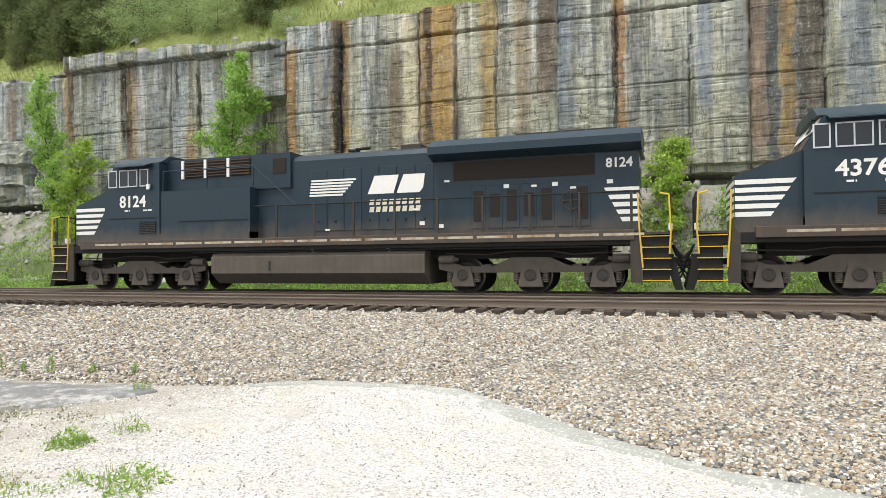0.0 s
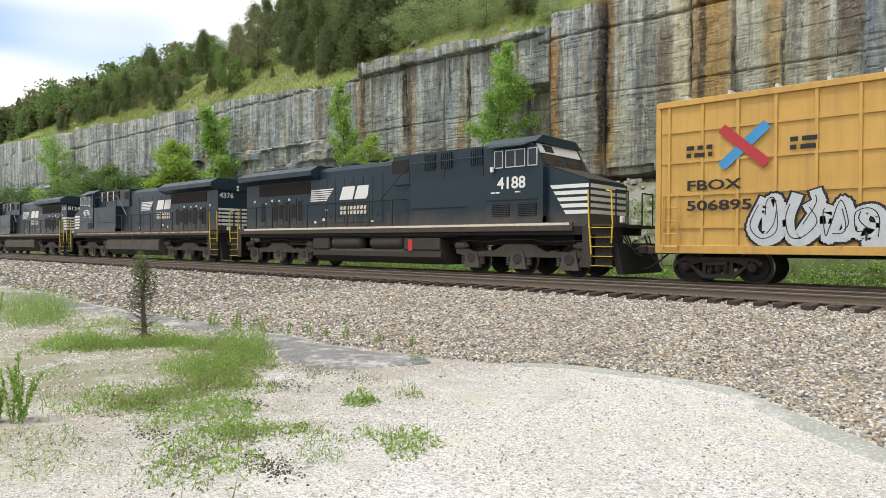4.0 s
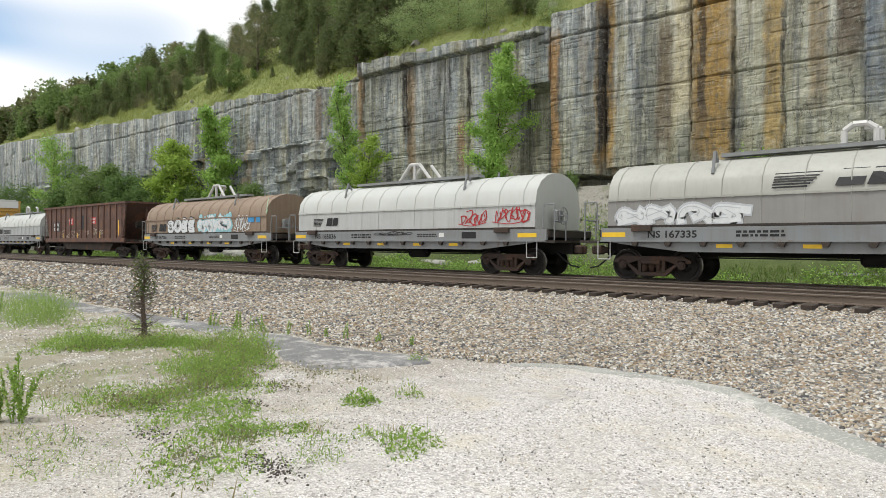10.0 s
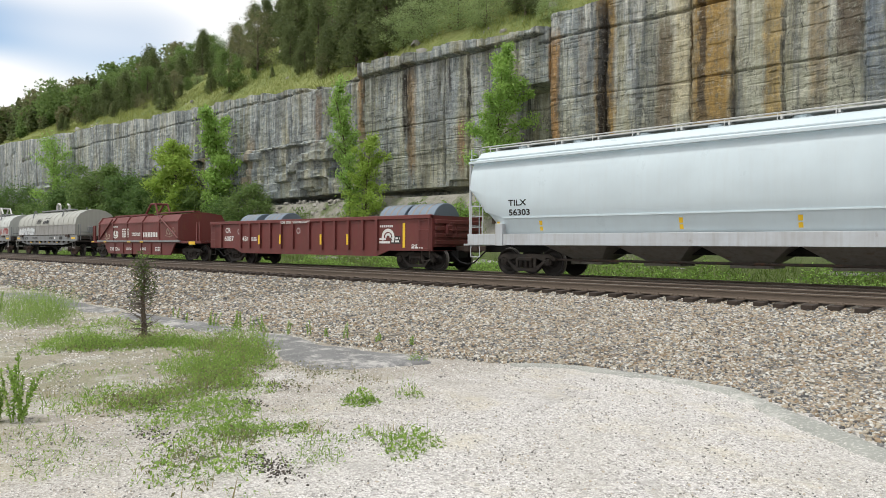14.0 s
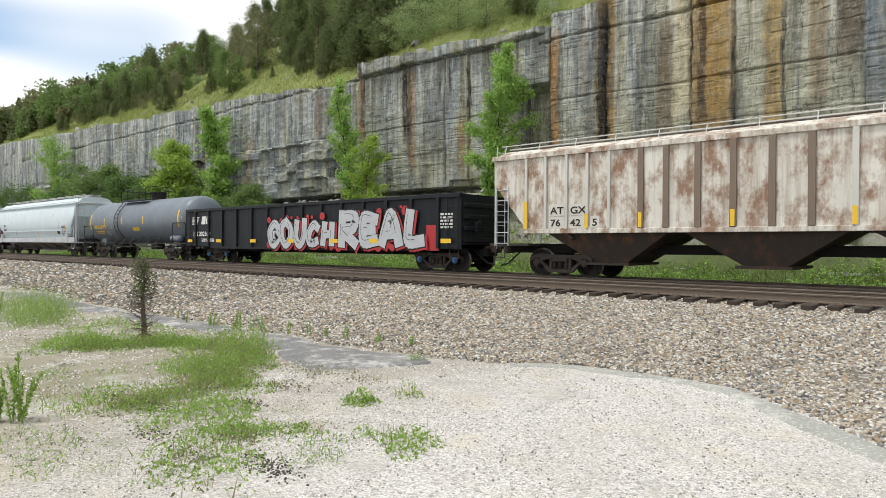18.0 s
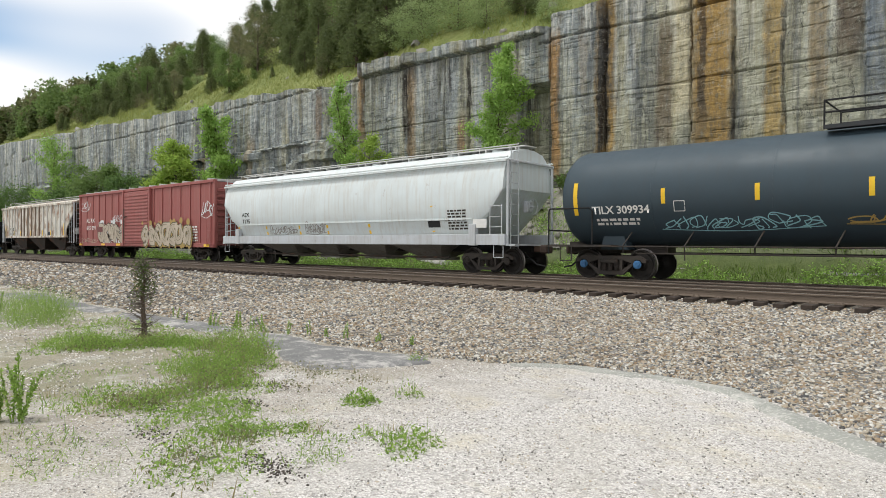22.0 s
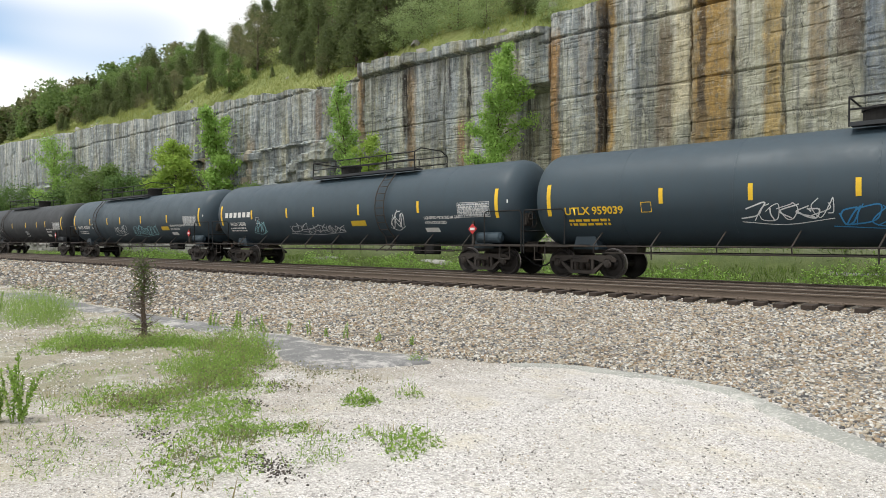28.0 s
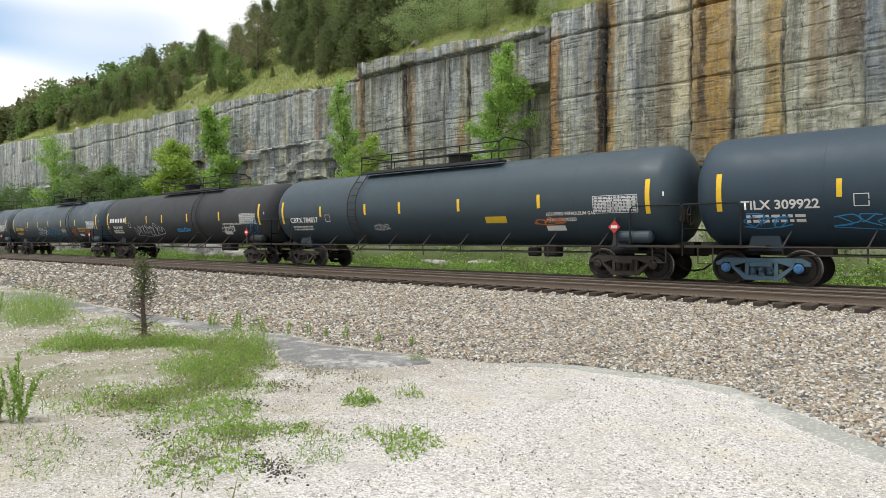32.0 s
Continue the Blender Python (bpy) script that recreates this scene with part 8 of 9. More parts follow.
# worn asphalt along the lot's edge
m_asphalt = Nodes("old_asphalt", 0.9)
_v = m_asphalt.place((1, 1, 1), True)
_c = m_asphalt.mix(m_asphalt.noise(2.2, _v, 9, 0.78), (0.10, 0.10, 0.10), (0.27, 0.265, 0.26))
_c = m_asphalt.mix(m_asphalt.step(m_asphalt.noise(34, _v, 5, 0.75), 0.60, 0.68), _c, (0.52, 0.505, 0.47))
_d = m_asphalt.math("MULTIPLY", m_asphalt.step(m_asphalt.noise(1.3, _v, 9, 0.78), 0.50, 0.60), 0.8)
_c = m_asphalt.mix(_d, _c, m_asphalt.mix(m_asphalt.noise(50, _v, 3, 0.7), (0.34, 0.32, 0.30), (0.72, 0.69, 0.65)))
m_asphalt.color(_c)
m_asphalt.bump(m_asphalt.noise(40, _v, 5), 0.012)
m_asphalt = m_asphalt.m


m_edge = Nodes("pale_slab", 0.9)
_v2 = m_edge.place((1, 1, 1), True)
_c = m_edge.mix(m_edge.noise(1.8, _v2, 7, 0.72), (0.20, 0.205, 0.185), (0.42, 0.42, 0.38))
_c = m_edge.mix(m_edge.step(m_edge.noise(1.5, _v2, 9, 0.78), 0.54, 0.66), _c, m_edge.mix(m_edge.noise(50, _v2, 3, 0.7), (0.36, 0.345, 0.32), (0.76, 0.73, 0.69)))
m_edge.color(m_edge.mix(m_edge.step(m_edge.noise(34, _v2, 4, 0.7), 0.54, 0.66), _c, (0.62, 0.59, 0.55)))
m_edge.bump(m_edge.noise(60, _v2, 3), 0.004)
m_edge = m_edge.m


def pavement_patch(outline_x, near, far, label, mat=None):
    """A thin worn sheet between two wavering edges."""
    xs = np.arange(outline_x[0], outline_x[1], 0.12)
    t = np.linspace(0, 1, 9)
    span_ = np.clip(np.minimum(xs - xs[0], xs[-1] - xs) / 0.5, 0, 1) ** 0.5
    mid = (near(xs) + far(xs)) / 2
    half = (far(xs) - near(xs)) / 2 * span_ * (0.7 + 0.6 * fbm(xs * 2.3, xs * 0, 71, 5))
    Xs = np.repeat(xs[:, None], 9, 1)
    Ys = mid[:, None] + half[:, None] * (2 * t[None] - 1)
    Zs = ground_z(Xs, np.minimum(Ys, lot_edge(Xs) - 0.02)) + 0.035 - 0.07 * (np.abs(2 * t[None] - 1) ** 4)
    V = np.stack([Xs, Ys, Zs], -1)
    return mesh_thing("pavement", V.reshape(-1, 3), grid_faces(*Xs.shape), mat or m_asphalt, label, "pavement", "structure", True)


pavement_patch((-10.3, -6.1), lambda x: np.interp(x, [-10.3, -8.7, -7.4, -6.9, -6.1], [6.3, 5.7, 5.1, 5.2, 6.2]), lambda x: lot_edge(x) - 0.03, "dark grey worn asphalt patch beside the ballast")
pavement_patch((-5.2, 1.6), lambda x: lot_edge(x) - 0.05 - 0.95 * fbm(x * 1.3, x * 0, 73) ** 1.5, lambda x: lot_edge(x) - 0.02, "pale worn slab edge beside the ballast", m_edge)
pavement_patch((-15.4, -10.9), lambda x: 6.0 + 0 * x, lambda x: lot_edge(x) - 0.05, "grey worn asphalt patch with weeds")
pavement_patch((-24.0, -15.8), lambda x: 5.9 + 0 * x, lambda x: lot_edge(x) - 0.05, "grey worn asphalt patch near tall grass")


# leaves and blades
def leaf_quads(c, size, seed, flat_bias=0.3):
    r = np.random.default_rng(seed)
    n = len(c)
    d = r.normal(size=(n, 3))
    d /= np.linalg.norm(d, axis=1)[:, None]
    nrm = r.normal(size=(n, 3)) + np.array([0, 0, flat_bias * 3])
    s = np.cross(d, nrm)
    s /= np.linalg.norm(s, axis=1)[:, None] + 1e-6
    s1 = size * r.uniform(0.6, 1.3, n)
    d, s = d * s1[:, None], s * s1[:, None] * 0.42
    return np.stack([c - d, c + s * 1.0 - d * 0.1, c + d, c - s - d * 0.1], 1)


def blade_quads(base, h, w, lean, seed):
    r = np.random.default_rng(seed)
    n = len(base)
    a = r.uniform(0, 6.283, n)
    side = np.stack([np.cos(a), np.sin(a), np.zeros(n)], 1) * (w * r.uniform(0.6, 1.3, n))[:, None]
    tip = np.stack([r.normal(0, lean, n), r.normal(0, lean, n), np.ones(n)], 1) * (h * r.uniform(0.45, 1.15, n))[:, None]
    return np.stack([base - side, base + side, base + tip + side * 0.15, base + tip - side * 0.15], 1)


m_bark = plain("bark", (0.10, 0.075, 0.055), 0.9, 0, 0.4, 5)
m_leaf_bright = leaf_mat("leaf_bright", (0.15, 0.28, 0.05), (0.34, 0.50, 0.13))
m_leaf_yellow = leaf_mat("leaf_yellow_green", (0.21, 0.33, 0.05), (0.36, 0.48, 0.10))
m_leaf_deep = leaf_mat("leaf_deep", (0.06, 0.12, 0.036), (0.15, 0.235, 0.07))
m_leaf_mid = leaf_mat("leaf_mid", (0.105, 0.18, 0.05), (0.19, 0.27, 0.085))
m_leaf_dark = leaf_mat("leaf_cedar", (0.085, 0.12, 0.045), (0.165, 0.20, 0.08))
m_leaf_olive = leaf_mat("leaf_olive", (0.12, 0.13, 0.06), (0.22, 0.22, 0.11))
m_leaf_pale = leaf_mat("leaf_pale", (0.19, 0.27, 0.10), (0.34, 0.42, 0.19))
m_blade = leaf_mat("grass_blade", (0.10, 0.20, 0.035), (0.27, 0.38, 0.10))
m_blade_dry = leaf_mat("dry_blade", (0.22, 0.19, 0.09), (0.36, 0.31, 0.17))
m_bank_blade = leaf_mat("bank_blade", (0.08, 0.14, 0.03), (0.22, 0.29, 0.08))
m_hill_blade = leaf_mat("hill_blade", (0.15, 0.20, 0.04), (0.31, 0.33, 0.11))
m_weed = leaf_mat("weed_leaf", (0.08, 0.175, 0.028), (0.33, 0.46, 0.11))


def leaf_tris(c, size, seed):
    """Leaf sprays as single slim triangles."""
    r = np.random.default_rng(seed)
    n = len(c)
    d = r.normal(size=(n, 3)) * np.array([1, 1, 0.75])
    d /= np.linalg.norm(d, axis=1)[:, None]
    w = np.cross(d, r.normal(size=(n, 3)))
    w /= np.linalg.norm(w, axis=1)[:, None] + 1e-6
    s1 = (size * r.uniform(0.6, 1.35, n))[:, None]
    return np.stack([c - d * s1 + w * s1 * 0.5, c - d * s1 * 0.6 - w * s1 * 0.55, c + d * s1], 1)


def tree(name, label, category, h, r, leaves, leaf, mat, seed, shape="round", bare=0.18, group="", lean=(0.0, 0.0)):
    """A tapered trunk with limbs and a crown of leaves in uneven clumps along them."""
    q = np.random.default_rng(seed)
    t = tagged(new(name), label, category, group)
    bm = bmesh.new()
    bend = q.uniform(-0.04, 0.04, 2) * h + np.array(lean)
    pts = [(bend[0] * s * s, bend[1] * s * s, h * 0.92 * s) for s in np.linspace(0, 1, 6)]
    girth = 0.022 if shape != "spray" else 0.013
    rings = []
    for i, p in enumerate(pts):
        w = girth * h * (1 - i / 5.5) ** 1.1
        rings.append([bm.verts.new((p[0] + w * math.cos(j * 0.8976), p[1] + w * math.sin(j * 0.8976), p[2])) for j in range(7)])
    for lower, upper in zip(rings, rings[1:]):
        for j in range(7):
            bm.faces.new((lower[j], lower[(j + 1) % 7], upper[(j + 1) % 7], upper[j]))
    limbs = bmesh.new()
    clumps = []
    n = {"cone": 74, "round": 52, "spray": 30}[shape]
    knots = q.uniform(0.35, 1.0, 7)
    for i in range(n):
        s = bare + (0.985 - bare) * ((i + q.random()) / n)
        if shape == "cone":
            rad = r * (1.04 - s) ** 0.62 * (0.95 if s > 0.16 else 0.75) * q.uniform(0.40, 1.0)
        elif shape == "spray":
            rad = r * float(np.interp(s, np.linspace(0, 1, 7), knots)) * (0.72 + 0.28 * math.sin(math.pi * min(1, s * 0.9))) * (1.0 if s < 0.85 else 3.3 * (1.15 - s)) * q.uniform(0.2, 1.15)
        else:
            rad = r * math.sqrt(max(0.06, 1 - ((s - 0.55) / 0.50) ** 2)) * q.uniform(0.35, 1.0)
        a = q.uniform(0, 6.283)
        k = s * s
        root = Vector((bend[0] * k * 0.85, bend[1] * k * 0.85, h * (s * 0.9 - (0.06 if shape != "cone" else 0.0))))
        c = Vector((bend[0] * k + rad * math.cos(a), bend[1] * k + rad * math.sin(a), h * s))
        add_rod(limbs, root, c, 0.005 * h * (1.1 - s), 5, 0.002 * h)
        if shape == "spray":
            for j in (0.45, 0.75, 1.0):
                clumps.append((root.lerp(c, j) - Vector((0, 0, 0.10 * rad * j * j)), 0.20 * r * q.uniform(0.6, 1.25)))
        else:
            clumps.append((c, (0.27 if shape == "round" else 0.21) * r * q.uniform(0.6, 1.25)))
    part("trunk", bm, m_bark, t)
    tagged(part("limb", limbs, m_bark, t), "", "", "", "stuff")
    cs = np.array([c for c, _ in clumps])
    cr = np.array([w for _, w in clumps])
    pick = q.integers(0, len(clumps), leaves)
    p = cs[pick] + q.normal(size=(leaves, 3)) * (cr[pick][:, None] * np.array([0.62, 0.62, 0.5 if shape != "cone" else 0.7]))
    p[:, 2] = np.maximum(p[:, 2], h * bare * 0.7)
    me = fast_mesh("crown", leaf_quads(p, leaf, seed + 1), 4, mat) if shape == "spray" else fast_mesh("crown", leaf_tris(p, leaf, seed + 1), 3, mat)
    ob = new("crown", me)
    ob.parent = t
    return t


def base_of(x, y):
    return float(ground_z(x, y)) - 0.05


# saplings at the foot of the cliff: x, y, top, radius, leaves' look, shape
SAPLINGS = [(-84.0, 27.0, 13.2, 3.3, m_leaf_bright, "spray", 3000, 0.6), (-70.0, 26.6, 8.6, 2.7, m_leaf_mid, "round", 5200, 0), (-53.4, 26.6, 9.4, 2.0, m_leaf_yellow, "round", 4200, 0),
            (-47.4, 27.0, 12.0, 2.1, m_leaf_bright, "spray", 4200, 0.2), (-31.6, 27.0, 11.7, 1.8, m_leaf_bright, "spray", 3600, -1.7), (-30.0, 26.8, 7.7, 1.5, m_leaf_yellow, "spray", 2600, 0.1),
            (-20.4, 27.0, 11.1, 1.85, m_leaf_bright, "spray", 6800, 0.2), (0.0, 26.8, 5.7, 1.25, m_leaf_yellow, "spray", 2200, 0.2), (-42.5, 26.5, 5.2, 1.7, m_leaf_mid, "round", 2600, 0),
            (-62.5, 26.4, 7.0, 2.4, m_leaf_deep, "round", 4200, 0), (-78.0, 26.6, 6.6, 2.6, m_leaf_deep, "round", 3600, 0), (-97.0, 26.6, 8.0, 3.6, m_leaf_deep, "round", 3000, 0), (-112.0, 26.8, 8.0, 3.6, m_leaf_mid, "round", 2600, 0), (-57.8, 26.2, 6.4, 2.0, m_leaf_deep, "round", 2600, 0)]
for i, (x, y, top, r, m, shape, n, tip) in enumerate(SAPLINGS):
    z = base_of(x, y)
    t = tree("sapling", "bright green leafy sapling at the cliff foot" if m is not m_leaf_deep else "dark green leafy shrub at the cliff foot", "tree", top - z, r, int(n * 2.6), 0.09 if x > -45 else 0.14, m, 300 + i * 3, shape, 0.10, "saplings under the cliff", (tip, 0.0))
    t.location = (x, y, z)
# dense undergrowth between them, built once and copied
under = [tree("shrub", "dark green shrub in dense undergrowth", "shrub", 3.6, 2.1, 3600, 0.13, m, 350 + 3 * i, "round", 0.03, "shrubs under the cliff") for i, m in enumerate((m_leaf_deep, m_leaf_mid))]
thick = random.Random(361)
for i in range(24):
    x = -46.0 - 2.6 * i + thick.uniform(-1.0, 1.0)
    y = thick.uniform(26.2, 27.6)
    m = pose(x, y, base_of(x, y) - 0.1, 0, 0, thick.uniform(0, 360)) @ Matrix.Scale(thick.uniform(0.65, 1.15), 4)
    t = under[i % 2] if i < 2 else copy_thing(thick.choice(under), Matrix.Identity(4))
    t.matrix_basis = m
# low bushes on the rubble
BUSHES = [(-8.2, 28.3, 0.75), (-10.9, 28.2, 0.6), (-16.8, 28.3, 0.6), (-18.6, 27.4, 0.9), (-26.0, 27.2, 0.8), (-2.2, 27.2, 1.0), (2.5, 27.0, 1.1), (4.6, 26.8, 1.0), (-13.5, 26.4, 0.6), (-22.5, 26.8, 0.9), (-36.5, 26.6, 1.1), (-5.0, 26.2, 0.6)]
for i, (x, y, r) in enumerate(BUSHES):
    q = np.random.default_rng(500 + i)
    z = base_of(x, y)
    b = tagged(new("bush"), "low green bush on the shale slope", "bush", "bushes under the cliff")
    b.location = (x, y, z)
    st = bmesh.new()
    tips = []
    for k in range(9):
        tip = Vector((q.normal(0, 0.55) * r, q.normal(0, 0.4) * r, r * q.uniform(0.6, 1.5)))
        add_rod(st, (0, 0, 0), tip, 0.02, 5, 0.006)
        tips.append(tip)
    part("stem", st, m_bark, b)
    tips = np.array(tips)
    p = tips[q.integers(0, 9, 700)] * q.uniform(0.4, 1.05, (700, 1)) + q.normal(size=(700, 3)) * 0.18 * r
    p[:, 2] = np.maximum(p[:, 2], 0.05)
    ob = new("foliage", fast_mesh("foliage", leaf_quads(p, 0.10, 700 + i), 4, m_leaf_mid if i % 3 else m_leaf_bright))
    ob.parent = b

# grass on the bank behind the tracks
gx_, gy_ = scatter(52000, -75, 9, 21.7, 27.6, lambda x, y: fbm(x * 0.7, y * 0.7, 63) > 0.28 + 0.10 * (y > 25.9))
gb = np.stack([gx_, gy_, ground_z(gx_, gy_) - 0.02], -1)
tagged(new("bank_grass", fast_mesh("bank_grass", blade_quads(gb, 0.12 + 0.26 * fbm(gx_ * 0.9, gy_ * 0.9, 64), 0.018, 0.35, 8), 4, m_bank_blade)), "lush green grass along the bank", "grass", "", "stuff")
wx_, wy_ = scatter(60000, -75, 9, 22.2, 27.6, lambda x, y: fbm(x * 0.55, y * 0.8, 65) > 0.47)
wb = np.stack([wx_, wy_, ground_z(wx_, wy_) + g.uniform(0.02, 0.75, len(wx_)) * np.maximum(0.1, 3.2 * (fbm(wx_ * 0.55, wy_ * 0.8, 65) - 0.42)) * (0.5 + fbm(wx_ * 1.7, wy_ * 1.7, 69))], -1)
tagged(new("bank_weeds", fast_mesh("bank_weeds", leaf_quads(wb, 0.075, 9), 4, m_leaf_bright)), "leafy green weeds along the bank", "weeds", "", "stuff")
# grass on the hill
hx_, hy_ = scatter(60000, -120, 12, CLIFF + 0.6, CLIFF + 15, lambda x, y: fbm(x * 0.4, y * 0.4, 66) > 0.36)
hb = np.stack([hx_, hy_, np.where(hy_ < CLIFF + 1.5, cliff_top(hx_) + 0.1, hill_z(hx_, hy_)) - 0.03], -1)
tagged(new("hill_grass", fast_mesh("hill_grass", blade_quads(hb, 0.22 + 0.35 * fbm(hx_ * 0.5, hy_ * 0.5, 67), 0.03, 0.4, 10), 4, m_hill_blade)), "yellow-green grass on the hillside", "grass", "", "stuff")
m_outcrop = stone_mat("grey_outcrop", (0.0, (0.30, 0.29, 0.26)), (0.5, (0.40, 0.38, 0.34)), (0.8, (0.22, 0.21, 0.19)))
kx, ky = scatter(700, -90, 8, CLIFF + 2, CLIFF + 13, lambda x, y: fbm(x * 0.3, y * 0.5, 68) > 0.56)
ks = 0.15 + 0.7 * g.random(len(kx)) ** 3
tagged(new("hill_rocks", stones_mesh("hill_rocks", np.stack([kx, ky, hill_z(kx, ky) - 0.12 * ks], -1), ks * 0.8, m_outcrop, 11)), "pale rock outcrops in the hill grass", "rocks", "", "stuff")

# woods on the hill: a few trees built once, then copied
WOOD = [tree("tree", "dark green cedar tree on the hillside", "tree", 8.0, 2.3, 6200, 0.13, m_leaf_dark, 401, "cone", 0.02, "trees on the hill"),
        tree("tree", "dark green cedar tree on the hillside", "tree", 6.8, 2.4, 6200, 0.13, m_leaf_dark, 405, "cone", 0.03, "trees on the hill"),
        tree("tree", "broad-leaved green tree on the hillside", "tree", 8.6, 3.0, 6400, 0.16, m_leaf_mid, 411, "round", 0.06, "trees on the hill"),
        tree("tree", "broad-leaved green tree on the hillside", "tree", 7.8, 2.8, 6400, 0.15, m_leaf_mid, 415, "round", 0.08, "trees on the hill"),
        tree("tree", "olive-brown sparse tree on the hillside", "tree", 6.4, 2.2, 2600, 0.11, m_leaf_olive, 421, "round", 0.1, "trees on the hill"),
        tree("tree", "pale green bushy tree at the cliff top", "tree", 3.4, 2.6, 5200, 0.085, m_leaf_pale, 425, "round", 0.03, "trees on the hill")]
rnd = random.Random(77)
spots = [(-67.0, 32.2, 1, 0.5), (-55.4, 32.6, 3, 0.5), (-72.5, 36.7, 0, 0.5), (-45.7, 33.9, 1, 0.5), (-41.6, 33.2, 1, 0.55), (-38.7, 33.6, 0, 0.75), (-36.0, 34.2, 1, 1.1), (-40.5, 35.0, 0, 1.1), (-33.8, 34.6, 1, 0.95), (-33.6, 33.6, 5, 0.7), (-31.0, 32.8, 5, 0.75), (-28.5, 33.6, 5, 0.9), (-25.5, 32.8, 5, 0.7), (-22.8, 33.2, 1, 0.6), (-20.2, 32.2, 5, 0.4), (-24.0, 35.0, 2, 0.8),
         (-56.0, 36.0, 4, 0.9), (-50.0, 35.5, 1, 0.55), (-46.5, 36.0, 0, 0.7), (-61.0, 37.0, 4, 0.75), (-69.0, 34.0, 4, 0.5), (-75.5, 35.5, 0, 0.45), (-52.5, 38.0, 0, 0.9), (-44.0, 38.5, 1, 0.95)]
for y0 in (39.5, 43.0, 46.5, 50.5, 55.0):
    x = -18.0
    while x > -320:
        x -= rnd.uniform(2.6, 4.4) * (1.0 if x > -130 else 1.5)
        y = y0 + rnd.uniform(-2.2, 2.2) - (1.5 if x < -80 else 0)
        if y0 < 42 and -82 < x < -41 or y0 < 42 and x > -41 and rnd.random() < 0.3 or y0 < 45 and -78 < x < -52 and rnd.random() < 0.75:
            continue
        spots.append((x, y, rnd.choice((0, 1, 0, 2, 3, 2, 4)), rnd.uniform(0.55, 0.95) * (1 if x > -70 else 0.95)))
# shrubs and young cedars scattered over the open slope
for i in range(120):
    x = -20 - 150 * rnd.random() ** 1.1
    y = rnd.uniform(32.5, 41.0)
    if -34 < x < -19 and y < 35:
        continue
    spots.append((x, y, rnd.choice((0, 1, 4, 4, 3, 5)), rnd.uniform(0.12, 0.34)))
for i in range(110):
    x = rnd.uniform(-250, -72)
    spots.append((x, rnd.uniform(34.5, 40.5), rnd.choice((0, 1, 2, 3, 4)), rnd.uniform(0.4, 0.7)))
for y0 in (42.0, 47.0):
    for x in range(-16, 26, 5):
        spots.append((x + rnd.uniform(-2, 2), y0 + rnd.uniform(-2, 2), rnd.choice((0, 1, 2, 3)), rnd.uniform(0.8, 1.2)))
used = set()
spots.sort(key=lambda p: math.hypot(p[0], p[1]))
near_woods, far_woods = spots[:210], spots[210:]
for x, y, kind, s in near_woods:
    m = pose(x, y, float(hill_z(x, y)) - 0.15, 0, 0, rnd.uniform(0, 360)) @ Matrix.Scale(s, 4)
    if kind not in used:
        used.add(kind)
        WOOD[kind].matrix_basis = m
    else:
        t = WOOD[kind]
        made = copy_thing(t, Matrix.Identity(4))
        made.matrix_basis = m
# the far woods: leaf clumps round many stems, joined
for tone, kinds in ((m_leaf_dark, (0, 1)), (m_leaf_mid, (2, 3, 5)), (m_leaf_olive, (4,))):
    puffs = []
    for x, y, kind, s in far_woods:
        if kind not in kinds:
            continue
        hgt, wid, n = (7.6, 2.1, 1200) if kind < 2 else (8.2, 2.7, 1200)
        u = g.random(n)
        lump = g.normal(size=(14, 3)) * np.array([0.35, 0.35, 0.0])
        which = g.integers(0, 14, n)
        rad = wid * (1.05 - u) if kind < 2 else wid * np.sqrt(np.maximum(0.08, 1 - ((u - 0.55) / 0.5) ** 2))
        c = lump[which] + g.normal(size=(n, 3)) * 0.38
        puffs.append(np.stack([x + s * rad * c[:, 0], y + s * rad * c[:, 1], float(hill_z(x, y)) + s * hgt * (0.04 + 0.96 * u + 0.05 * lump[which][:, 0])], -1))
    puffs = np.concatenate(puffs)
    tagged(new("far_woods", fast_mesh("far_woods", leaf_tris(puffs, 0.26, 1300), 3, tone)), "distant mixed woods on the hill", "woods", "", "stuff")

# ---- weeds on the lot ----


